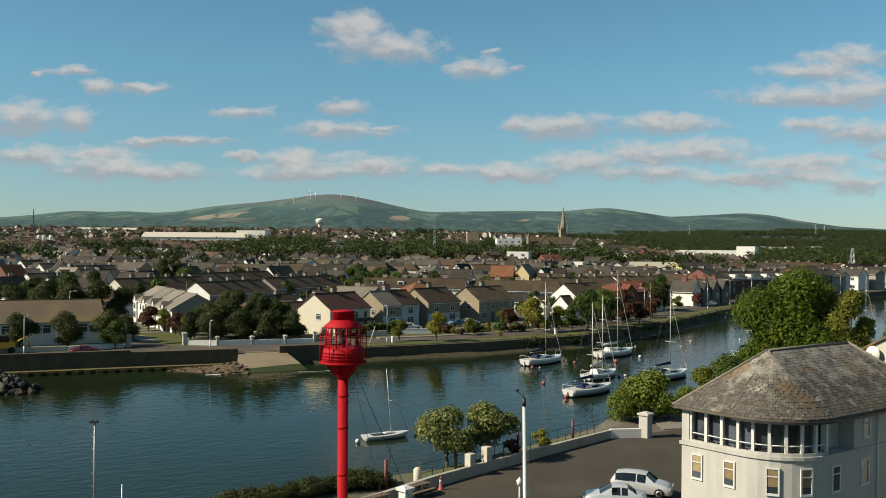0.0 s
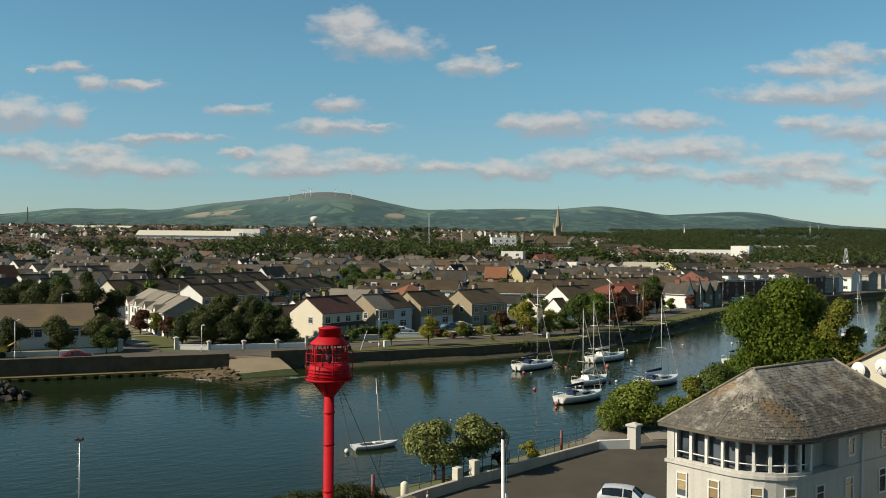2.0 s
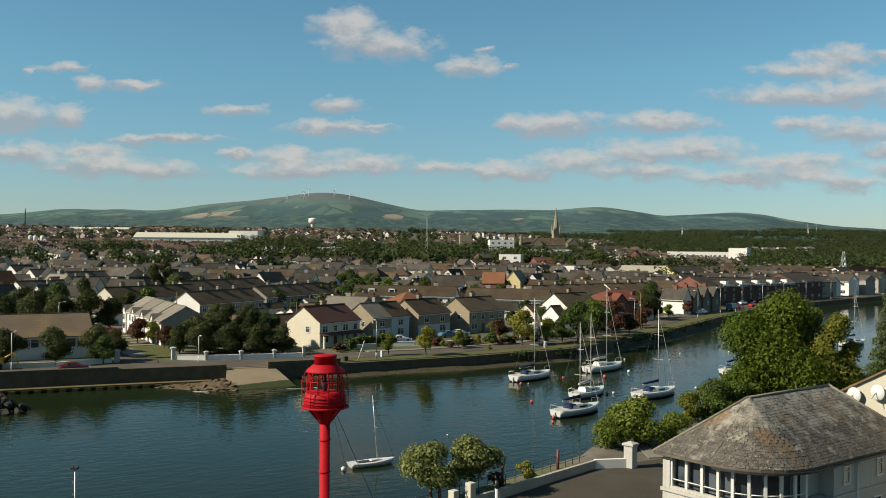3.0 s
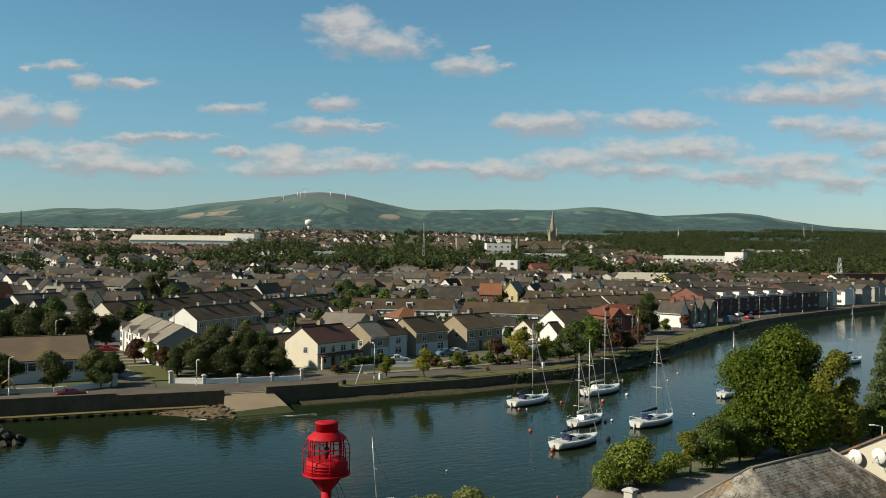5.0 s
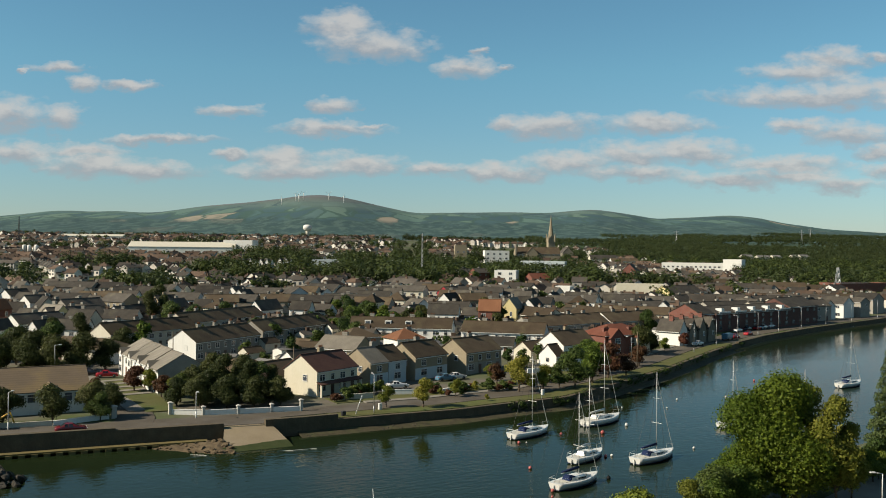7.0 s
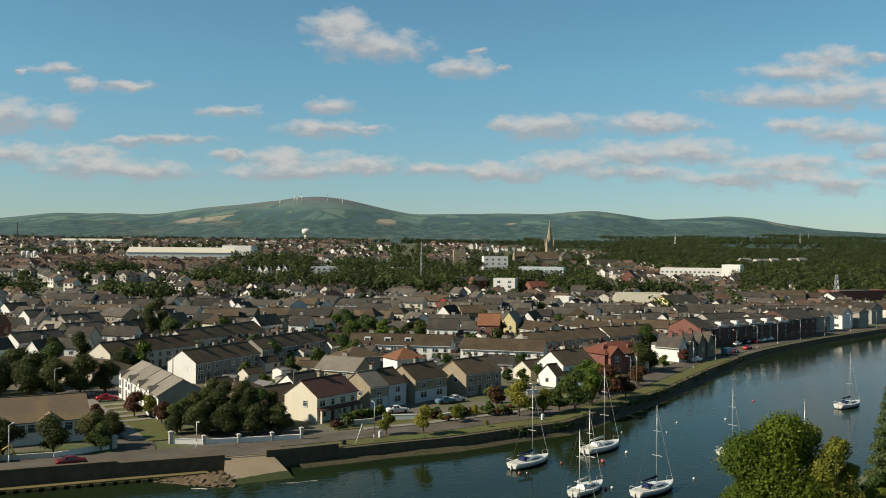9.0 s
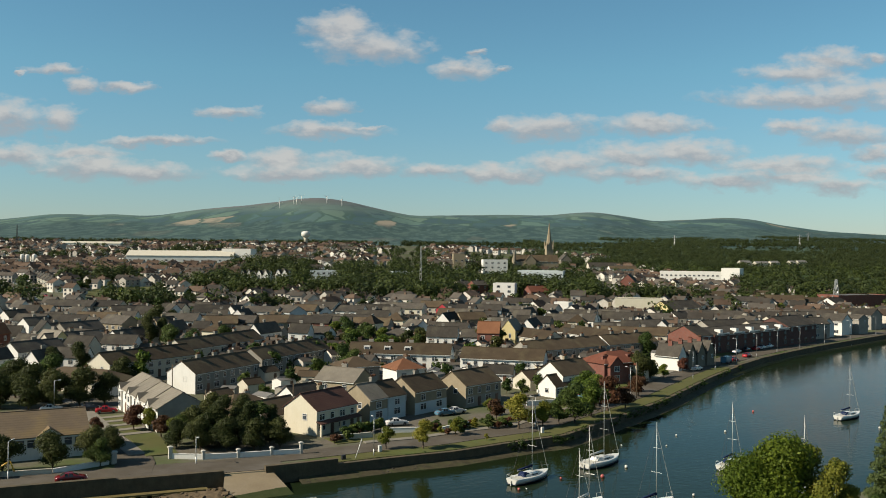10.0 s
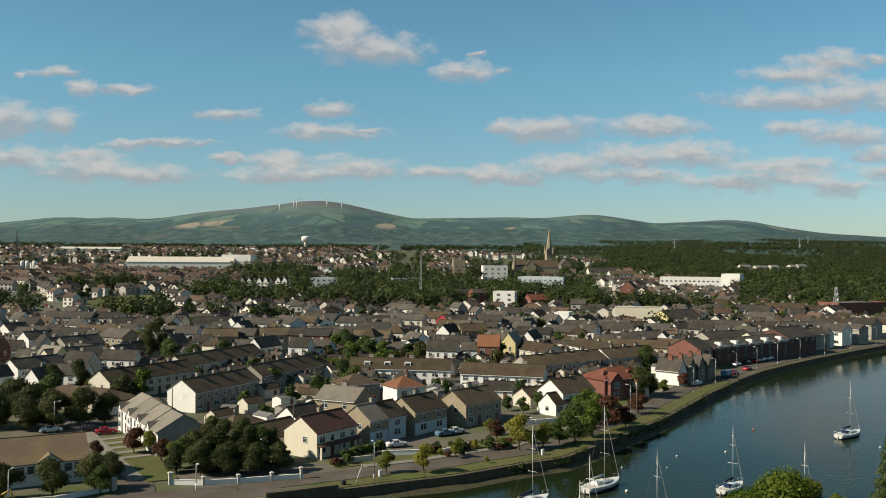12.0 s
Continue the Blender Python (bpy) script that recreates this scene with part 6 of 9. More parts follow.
def bench(x, y, turn, L=2.2):
    o = thing("picnic_bench", pose(x, y, 1.95, 0, 0, turn), "weathered wooden picnic bench in the car park", "bench", "picnic benches")
    for k in range(3):
        b = bmesh.new()
        box(b, -L / 2, L / 2, -0.33 + k * 0.23, -0.13 + k * 0.23, 0.70, 0.745)
        part("tabletop_board", b, "wood", o)
    for sy in (-0.7, 0.7):
        b = bmesh.new()
        box(b, -L / 2, L / 2, sy - 0.14, sy + 0.14, 0.42, 0.465)
        part("seat", b, "wood", o)
    for sx in (-0.75, 0.75):
        for sy in (-1, 1):
            b = bmesh.new()
            tube(b, (sx, sy * 0.62, 0), (sx, sy * 0.25, 0.70), 0.05, n=6)
            part("leg", b, "wood", o)
        b = bmesh.new()
        box(b, sx - 0.03, sx + 0.03, -0.8, 0.8, 0.34, 0.418)
        part("crossbar", b, "wood", o)


bench(-1.7, 61.6, 48), bench(-4.2, 58.6, 48)

# the white round-cornered building with its slate roof
BO = pose(18.9, 53.2, 0.0, 0, 0, 37.5)
wb = thing("waterfront_house", BO, "white rendered building with a rounded glazed corner and slate roof", "building")
XL, XR, YB, YF, EV = -3.4, 11.7, -3.2, 3.9, 9.1


def plan_line(inset=0.0, n=9):
    """Outline of the building, anticlockwise, with the corner nearest the water rounded."""
    r = 3.4 - inset
    xl, xr, yb, yf = XL + inset, XR - inset, YB + inset, YF - inset
    pts = []
    for k in range(n + 1):
        a = math.pi + k * (math.pi / 2) / n
        pts.append((xl + r + r * math.cos(a), yb + r + r * math.sin(a)))
    return pts + [(xr, yb), (xr, yf), (xl, yf)]


def ring_wall(bm, z0, z1, inset, thick, first=0, last=None):
    o, i = plan_line(inset), plan_line(inset + thick)
    n = len(o)
    rng_ = range(n) if last is None else range(first, last)
    for k in rng_:
        j = (k + 1) % n
        vs = [bm.verts.new((*o[k], z0)), bm.verts.new((*o[j], z0)), bm.verts.new((*i[j], z0)), bm.verts.new((*i[k], z0)),
              bm.verts.new((*o[k], z1)), bm.verts.new((*o[j], z1)), bm.verts.new((*i[j], z1)), bm.verts.new((*i[k], z1))]
        for f in ((3, 2, 1, 0), (4, 5, 6, 7), (0, 1, 5, 4), (1, 2, 6, 5), (2, 3, 7, 6), (3, 0, 4, 7)):
            bm.faces.new([vs[q] for q in f])
    bmesh.ops.remove_doubles(bm, verts=bm.verts, dist=0.0005)


b = bmesh.new()
prism(b, plan_line(0.0), 1.2, 7.02)
part("lower_wall", b, "offwhite", wb)
b = bmesh.new()
prism(b, plan_line(-0.10), 7.02, 7.20)
part("string_course", b, "offwhite", wb)
# upper storey: glazed round the corner, solid along the back and the street side
pl = plan_line(0.0)
b = bmesh.new()
prism(b, [(pl[9][0] + 2.6, YB), (XR, YB), (XR, YF), (XL, YF), (XL, YF - 0.5), (XL + 0.9, YF - 0.5), (XL + 0.9, pl[0][1]), (XL + 1.6, YB + 2.0), (XL + 2.4, YB + 1.3), (pl[9][0], YB + 0.9), (pl[9][0] + 2.6, YB + 0.9)], 7.21, EV)
part("upper_wall", b, "offwhite", wb)
b = bmesh.new()
ring_wall(b, 7.202, 7.36, 0.02, 0.18, -1, 9)
part("balcony_parapet", b, "offwhite", wb)
cx, cy = XL + 3.4, YB + 3.4
for k in range(7):
    a = math.pi + k * (math.pi / 2) / 6
    px, py = cx + 3.25 * math.cos(a), cy + 3.25 * math.sin(a)
    b = bmesh.new()
    box(b, -0.08, 0.08, -0.08, 0.08, 7.362, EV)
    o = part("balcony_post", b, "trim", wb)
    o.matrix_basis = pose(px, py, 0, 0, 0, math.degrees(a))
for k in range(6):
    a0, a1 = math.pi + k * (math.pi / 2) / 6, math.pi + (k + 1) * (math.pi / 2) / 6
    b = bmesh.new()
    vs = []
    for a in (a0 + 0.035, a1 - 0.035):
        for r in (2.95, 2.99):
            for zz in (7.37, EV - 0.02):
                vs.append(b.verts.new((cx + r * math.cos(a), cy + r * math.sin(a), zz)))
    for f in ((0, 1, 3, 2), (4, 6, 7, 5), (0, 4, 5, 1), (2, 3, 7, 6), (0, 2, 6, 4), (1, 5, 7, 3)):
        b.faces.new([vs[i] for i in f])
    bmesh.ops.recalc_face_normals(b, faces=b.faces)
    part("balcony_glass", b, "glass", wb)
    b = bmesh.new()
    tube(b, (cx + 3.28 * math.cos(a0), cy + 3.28 * math.sin(a0), 7.75), (cx + 3.28 * math.cos(a1), cy + 3.28 * math.sin(a1), 7.75), 0.035, n=6)
    part("balcony_rail", b, "trim", wb)
for k in range(3):
    y0, y1 = cy + k * 1.05, cy + (k + 1) * 1.05
    b = bmesh.new()
    box(b, XL + 0.42, XL + 0.46, y0 + 0.1, y1 - 0.1, 7.37, EV - 0.02)
    part("balcony_glass", b, "glass", wb)
    b = bmesh.new()
    box(b, XL + 0.06, XL + 0.24, y1 - 0.09, y1 + 0.09, 7.362, EV)
    part("balcony_post", b, "trim", wb)
    b = bmesh.new()
    tube(b, (XL + 0.13, y0, 7.75), (XL + 0.13, y1, 7.75), 0.035, n=6)
    part("balcony_rail", b, "trim", wb)
# windows round the lower storeys
def blind_window(x, y, z, turn, w, h):
    f = add_window(wb, x, y, z, turn, w, h)
    key = ("blind", w, h)
    if key not in CACHE:
        g = bmesh.new()
        box(g, -w / 2 + 0.07, w / 2 - 0.07, -0.02, 0.03, h * 0.3, h - 0.07)
        CACHE[key] = data_of("blind", g, "blind")
    part("blind", CACHE[key], "blind", f, "drawn tan window blind")


for a in (213, 243):
    ar = math.radians(a)
    blind_window(cx + 3.43 * math.cos(ar), cy + 3.43 * math.sin(ar), 5.15, a - 270, 0.72, 1.45)
for px in (0.7, 3.7, 7.4):
    add_window(wb, px, YB - 0.02, 5.1, 0, 0.85, 1.45)
for px in (3.9, 7.6):
    add_window(wb, px, YB - 0.02, 7.72, 0, 0.68, 1.05)
for py in (0.65, 2.8):
    blind_window(XL - 0.02, py, 5.2, -90, 0.75, 1.42)
for px in (5.0, 9.6):
    b = bmesh.new()
    tube(b, (px, YB - 0.10, 1.9), (px, YB - 0.10, EV - 0.1), 0.055, n=8)
    part("downpipe", b, "trim", wb)
# roof: a hipped slab that follows the rounded corner; slates laid in courses on it
RZ, RA, RB = 12.5, -0.2, 8.3
RY = 0.45
ov = plan_line(-0.38)
b = bmesh.new()
lowv = [b.verts.new((*p, EV - 0.02)) for p in ov]
midv = [b.verts.new((*p, EV + 0.14)) for p in ov]
t0, t1 = b.verts.new((RA, RY, RZ)), b.verts.new((RB, RY, RZ))
b.faces.new(lowv[::-1])
n = len(ov)
for k in range(n):
    b.faces.new((lowv[k], lowv[(k + 1) % n], midv[(k + 1) % n], midv[k]))
for k in range(9):
    b.faces.new((midv[k], midv[k + 1], t0))
b.faces.new((midv[9], midv[10], t1, t0)), b.faces.new((midv[10], midv[11], t1))
b.faces.new((midv[11], midv[12], t0, t1)), b.faces.new((midv[12], midv[0], t0))
bmesh.ops.recalc_face_normals(b, faces=b.faces)
roof_part = part("roof", b, "slate_old", wb)
b = bmesh.new()
tube(b, (RA, RY, RZ + 0.02), (RB, RY, RZ + 0.02), 0.08, n=8)
part("ridge_tile", b, "slate_pale", wb)
for e, r in ((ov[12], RA), (ov[10], RB), (ov[11], RB)):
    b = bmesh.new()
    tube(b, (*e, EV + 0.16), (r, RY, RZ + 0.03), 0.09, n=8)
    part("hip_tile", b, "slate_pale", wb)
b = bmesh.new()
ring_wall(b, EV - 0.10, EV + 0.02, -0.50, 0.11, 0, 10)
part("gutter", b, "iron", wb)

# the neighbour with its tan gable, rusty roof and dishes
nb = house(35.1, 61.3, 37.5, 12.0, 11.0, "cream gabled house behind the waterfront building", "ivory", "rust_tile", 9.4, 3.1, 1, z=1.9, group="near bank houses", chimneys=False, gable_window=False)
for k, (sx, sy) in enumerate(((-0.9, 0), (0.9, 0.2))):
    d = thing("satellite_dish", pose(27.6 + k * 0.95, 60.5 - k * 1.22, 11.6 + k * 0.35, 0, 0, 120), "round white satellite dish on a gable", "satellite dish", "dishes")
    b = bmesh.new()
    rings = []
    for r, yy in ((0.02, 0.0), (0.25, -0.03), (0.42, -0.09), (0.5, -0.14)):
        rings.append([b.verts.new((r * math.cos(q * math.pi / 8), yy, r * math.sin(q * math.pi / 8))) for q in range(16)])
    for lo, hi in zip(rings, rings[1:]):
        for q in range(16):
            b.faces.new((lo[q], hi[q], hi[(q + 1) % 16], lo[(q + 1) % 16]))
    r = bmesh.ops.extrude_face_region(b, geom=b.faces[:])
    bmesh.ops.translate(b, vec=(0, 0.03, 0), verts=[q for q in r["geom"] if isinstance(q, bmesh.types.BMVert)])
    bmesh.ops.recalc_face_normals(b, faces=b.faces)
    part("dish", b, "trim", d)
    b = bmesh.new()
    tube(b, (0, 0.03, 0), (0, 0.5, -0.35), 0.03, n=6)
    tube(b, (0, -0.02, -0.45), (0, -0.5, -0.1), 0.018, n=5)
    part("arm", b, "steel", d)

# ---- trees ----
def leaf_cloud(rng, lobes, count, size, loose=0.38, hollow=0.55, upward=0.15):
    """Small leaf clumps as loose quads over the shells of several lobes (centre, radii)."""
    weights = np.array([r[0] * r[1] + r[0] * r[2] for _, r in lobes])
    pick = rng.choice(len(lobes), count, p=weights / weights.sum())
    cen = np.array([c for c, _ in lobes])[pick]
    rad = np.array([r for _, r in lobes])[pick]
    d = rng.normal(size=(count, 3))
    d /= np.linalg.norm(d, axis=1)[:, None]
    d[:, 2] = np.where(d[:, 2] < -0.5, -d[:, 2] * 0.6, d[:, 2])
    shell = (hollow + (1.07 - hollow) * rng.random(count) ** 0.7)[:, None]
    pos = cen + d * rad * shell
    nrm = d + rng.normal(scale=loose, size=(count, 3)) + np.array([0, 0, upward])
    nrm /= np.linalg.norm(nrm, axis=1)[:, None]
    ref = rng.normal(size=(count, 3))
    a = np.cross(nrm, ref)
    a /= np.linalg.norm(a, axis=1)[:, None]
    b = np.cross(nrm, a)
    s = size * (0.6 + 0.8 * rng.random(count))[:, None]
    v = np.stack([pos - a * s, pos - b * s * 0.55, pos + a * s, pos + b * s * 0.55], 1).reshape(-1, 3)
    return v, np.arange(count * 4).reshape(-1, 4)


def make_crown(rng, height, width, base, nlobes, count, size):
    """Lobes that fill an uneven egg-shaped crown from base up to height."""
    lobes = []
    mid, half = (height + base) / 2, (height - base) / 2
    for k in range(nlobes):
        zz = -0.90 + 1.72 * ((k * 0.618) % 1.0)
        ang = k * 2.4 + rng.random() * 0.9
        reach = math.sqrt(max(0.04, 1 - zz * zz)) * (1.0 - 0.18 * max(0, zz)) if zz > 0 else 1.0 - 0.28 * zz * zz
        r = width * rng.uniform(0.17, 0.27)
        f = rng.uniform(0.55, 1.0) if k % 4 else 0.2
        out = max(0.0, width / 2 * reach * rng.uniform(0.9, 1.14) - r * 0.75) * f
        lobes.append(((math.cos(ang) * out, math.sin(ang) * out, mid + zz * (half - r * 0.55)), (r, r, r * rng.uniform(0.75, 1.0))))
    return leaf_cloud(rng, lobes, count, size), lobes


def trunk_mesh(rng, lobes, base, r):
    bm = bmesh.new()
    top = base * 1.25
    tube(bm, (0, 0, -0.6), (0.06, 0.02, base * 0.6), r * 1.25, r * 0.9, 8)
    tube(bm, (0.06, 0.02, base * 0.6), (0, 0, top), r * 0.9, r * 0.6, 8)
    for (c, rr) in lobes[:7]:
        tube(bm, (0, 0, base * rng.uniform(0.8, 1.2)), (c[0] * 0.8, c[1] * 0.8, c[2]), r * 0.42, r * 0.12, 5)
    return bm


def tree_template(name, height, width, base, nlobes, count, size, leaf, label, seed, group="trees of the town", r=0.18):
    rng = np.random.default_rng(seed)
    (v, q), lobes = make_crown(rng, height, width, base, nlobes, count, size)
    t = thing(name, pose(0, 0, 0), label, "tree", group)
    part("trunk", trunk_mesh(rng, lobes, base, r), "bark", t)
    part("crown", array_mesh("crown", v, q, leaf), leaf, t)
    return t


def plant(template, x, y, scale=1.0, turn=0.0, z=None):
    z = land_z(x, y) if z is None else z
    m = pose(x, y, z, 0, 0, turn) @ Matrix.Diagonal((scale, scale, scale, 1))
    if template.get("placed"):
        o = copy_thing(template, m)
    else:
        template["placed"] = 1
        o = template
    o.matrix_basis = m
    return o


T_OVAL = tree_template("tree", 6.2, 6.0, 0.2, 34, 9500, 0.15, "leaf_dark", "dense dark green rounded tree", 11)
T_LIME = tree_template("tree", 6.2, 4.7, 1.2, 26, 5000, 0.17, "leaf_yellow", "small yellow-green tree on the verge", 12)
T_GREEN = tree_template("tree", 7.2, 5.8, 0.7, 30, 6000, 0.18, "leaf", "green broadleaf tree with an uneven crown", 13)
T_BRIGHT = tree_template("tree", 6.6, 5.6, 0.7, 30, 6000, 0.17, "leaf_bright", "bright green tree beside the quay road", 14)
T_RUSSET = tree_template("tree", 5.4, 5.0, 0.8, 20, 2600, 0.23, "leaf_russet", "russet-leaved tree turning to autumn", 15)
T_AIRY = tree_template("tree", 9.5, 5.6, 0.8, 44, 8000, 0.16, "leaf_dark", "tall loose green tree in a garden", 16, r=0.16)
T_FAR = [tree_template("tree", 7.0, 5.8, 0.9, 16, 1100, 0.40, lf, lab, 60 + k) for k, (lf, lab) in enumerate((("leaf_dark", "dark green tree among the houses"), ("leaf", "green tree among the houses"), ("leaf", "broad green tree in a garden"), ("leaf_bright", "light green tree among the houses")))]
T_BUSH = tree_template("shrub", 2.4, 2.8, 0.25, 9, 800, 0.2, "leaf", "rounded green shrub in a house garden", 17, "garden shrubs", r=0.06)
T_BUSHR = tree_template("shrub", 1.9, 2.4, 0.2, 9, 700, 0.18, "leaf_russet", "reddish autumn shrub in a house garden", 18, "garden shrubs", r=0.05)
T_BUSHY = tree_template("shrub", 2.2, 2.4, 0.2, 9, 700, 0.18, "leaf_yellow", "yellow-green shrub in a house garden", 19, "garden shrubs", r=0.05)

rr = random.Random(5)
# verge and quay-road trees
for T, x, y, s in ((T_LIME, -7.6, 162.6, 0.66), (T_LIME, -1.2, 163.0, 0.86), (T_LIME, 4.7, 174.6, 0.55), (T_LIME, 17.1, 181.5, 1.16), (T_LIME, 22.1, 183.9, 0.86), (T_GREEN, 25.7, 187.4, 0.78),
                   (T_GREEN, 28.9, 187.5, 1.2), (T_BRIGHT, 33.5, 194.1, 1.3), (T_BRIGHT, 35.5, 214.5, 1.15), (T_BRIGHT, 37.0, 209.0, 1.15), (T_RUSSET, 38.2, 202.0, 1.5), (T_RUSSET, 42.9, 205.8, 0.95),
                   (T_OVAL, 55.5, 247.0, 1.35), (T_OVAL, 59.5, 253.0, 0.9), (T_RUSSET, 49.5, 222.5, 1.0), (T_RUSSET, 50.5, 230.0, 0.8), (T_LIME, 12.5, 196.0, 0.6), (T_RUSSET, 13.5, 190.5, 0.85), (T_GREEN, 17.5, 192.5, 0.62),
                   (T_BRIGHT, 64.0, 256.5, 0.6), (T_GREEN, 82.0, 285.0, 0.9), (T_GREEN, 70.5, 304.0, 1.2), (T_RUSSET, 72.5, 268.5, 0.8),
                   (T_LIME, 10.3, 170.3, 0.22)):
    plant(T, x, y, s, rr.uniform(0, 360))
# the planting behind the white boundary wall
for T, x, y, s in ((T_OVAL, -43.6, 162.2, 0.86), (T_OVAL, -39.2, 160.5, 0.95), (T_OVAL, -34.8, 160.8, 0.95), (T_OVAL, -30.2, 161.6, 0.92), (T_OVAL, -26.0, 163.2, 0.86), (T_OVAL, -42.0, 168.0, 1.05), (T_AIRY, -36.6, 166.0, 0.98), (T_AIRY, -32.0, 165.5, 0.88), (T_OVAL, -36.8, 167.0, 1.05), (T_OVAL, -28.4, 166.5, 0.8), (T_OVAL, -34.6, 170.5, 1.0), (T_GREEN, -44.0, 166.0, 0.75),
                   (T_AIRY, -33.6, 170.5, 0.92), (T_AIRY, -40.2, 172.5, 0.92), (T_OVAL, -33.5, 173.5, 0.72), (T_OVAL, -26.0, 171.0, 0.35), (T_RUSSET, -48.8, 171.0, 0.8), (T_LIME, -46.4, 170.5, 0.62),
                   (T_OVAL, -58.6, 146.6, 1.0), (T_OVAL, -53.4, 150.2, 1.0), (T_GREEN, -30.5, 169.0, 1.0), (T_OVAL, -39.0, 164.5, 1.0), (T_AIRY, -28.5, 171.5, 0.7), (T_OVAL, -65.2, 144.2, 0.98), (T_GREEN, -51.8, 148.2, 0.66), (T_GREEN, -53.6, 151.0, 0.6), (T_OVAL, -52.8, 157.0, 0.80), (T_RUSSET, -61.3, 173.6, 0.62), (T_RUSSET, -55.8, 177.6, 0.95), (T_LIME, -52.6, 177.0, 0.75),
                   (T_OVAL, -84.0, 197.5, 1.25), (T_OVAL, -90.5, 199.0, 1.35), (T_GREEN, -96.5, 201.0, 1.3), (T_OVAL, -102.0, 204.0, 1.3), (T_AIRY, -79.0, 198.0, 0.9), (T_OVAL, -88.0, 208.0, 1.45), (T_OVAL, -81.5, 203.0, 1.4), (T_OVAL, -75.5, 203.5, 1.45), (T_OVAL, -94.0, 214.0, 1.5), (T_OVAL, -71.0, 206.0, 1.2), (T_AIRY, -90.0, 243.0, 1.1), (T_AIRY, -96.0, 240.0, 1.0), (T_GREEN, -86.0, 214.0, 1.45), (T_GREEN, -99.0, 222.0, 1.1), 
                   (T_OVAL, -76.5, 236.0, 1.15), (T_OVAL, -84.0, 240.0, 1.2), (T_GREEN, -72.0, 288.0, 1.2), (T_GREEN, -66.0, 300.0, 1.2), (T_GREEN, -80.0, 292.0, 1.2),
                   (T_GREEN, -20.5, 252.0, 1.1), (T_GREEN, -24.0, 262.0, 1.15), (T_BRIGHT, -17.0, 275.0, 1.15), (T_GREEN, -24.5, 284.0, 1.2), (T_BRIGHT, -12.0, 290.0, 1.15), (T_GREEN, -4.0, 296.0, 1.0), (T_BRIGHT, -28.0, 276.0, 1.0),
                   (T_BRIGHT, -25.0, 304.0, 1.15), (T_GREEN, -20.0, 309.0, 1.2), (T_BRIGHT, -16.0, 315.0, 1.1), (T_OVAL, -27.0, 312.0, 1.1), (T_GREEN, -22.0, 319.0, 1.15), (T_GREEN, -32.0, 281.0, 0.9), (T_BRIGHT, -30.5, 286.0, 0.8), (T_BRIGHT, -33.0, 326.0, 1.2), (T_GREEN, -28.0, 324.0, 1.1), (T_BRIGHT, -23.5, 327.0, 1.0), (T_GREEN, -30.0, 332.0, 1.25), (T_AIRY, -92.0, 309.0, 1.2), (T_AIRY, -88.0, 312.0, 1.05), (T_GREEN, -85.0, 308.0, 1.1), (T_OVAL, -103.0, 356.0, 1.6), (T_OVAL, -98.0, 358.0, 1.3)):
    plant(T, x, y, s, rr.uniform(0, 360))
# garden shrubs and hedges before the quay houses
for k in range(60):
    x = rr.uniform(-20, 40)
    y = quay_y(x) + 17.0 + rr.uniform(0, 9.0)
    plant(rr.choice((T_BUSH, T_BUSH, T_BUSHR, T_BUSHY)), x + 3.0, y - 2.0, rr.uniform(0.45, 0.95), rr.uniform(0, 360))
for k in range(9):
    plant(T_BUSH, -15.5 + k * 0.75, 172.5 + k * 0.9, rr.uniform(0.75, 1.05), rr.uniform(0, 360))

# near bank
T_BIG = tree_template("tree", 12.5, 10.2, -0.4, 84, 46000, 0.150, "leaf_lush", "large bright green riverside tree", 21, "riverside trees", r=0.3)
T_WISP = tree_template("tree", 11.0, 4.6, 1.0, 34, 7000, 0.15, "leaf_yellow", "slender yellowing birch beside the river", 22, "riverside trees", r=0.14)
T_CLIP = tree_template("tree", 4.3, 4.3, 0.85, 30, 11000, 0.115, "leaf_pale", "small dense tree behind the car park wall", 23, "riverside trees", r=0.13)
T_SCRUB = tree_template("shrub", 3.9, 5.0, 0.2, 26, 9000, 0.125, "leaf_bright", "large bright green riverside bush", 24, "riverside trees", r=0.1)
T_HEDGE = tree_template("shrub", 1.9, 3.4, 0.1, 18, 4000, 0.09, "leaf_dark", "low dark scrub on the bank edge", 25, "riverside trees", r=0.05)
GZ = 1.95
plant(T_BIG, 39.6, 104.2, 1.2, 20, GZ)
plant(T_BIG, 35.9, 104.8, 1.02, 150, GZ)
plant(T_WISP, 44.0, 108.0, 1.24, 70, GZ)
plant(T_WISP, 44.4, 102.2, 1.2, 0, GZ)
plant(T_WISP, 46.6, 103.2, 0.9, 60, GZ)
plant(T_WISP, 49.5, 112.0, 0.7, 130, GZ)
plant(T_BRIGHT, 51.5, 115.5, 0.8, 70, GZ)
plant(T_BRIGHT, 60.5, 121.0, 0.95, 10, GZ)
plant(T_BRIGHT, 53.6, 113.0, 0.62, 40, GZ)
plant(T_BRIGHT, 56.0, 115.0, 0.55, 120, GZ)
plant(T_GREEN, 64.0, 124.0, 1.0, 200, GZ)
plant(T_GREEN, 29.5, 97.0, 0.8, 40, GZ)
plant(T_LIME, 27.0, 96.5, 0.72, 90, GZ)
plant(T_BRIGHT, 33.5, 101.0, 0.75, 10, GZ)
plant(T_CLIP, 0.3, 70.0, 1.1, 0, GZ - 0.2)
plant(T_CLIP, 3.5, 72.6, 1.1, 140, GZ - 0.2)
plant(T_SCRUB, 20.2, 90.8, 1.3, 0, 1.5)
plant(T_SCRUB, 17.2, 89.2, 0.85, 100, 1.5)
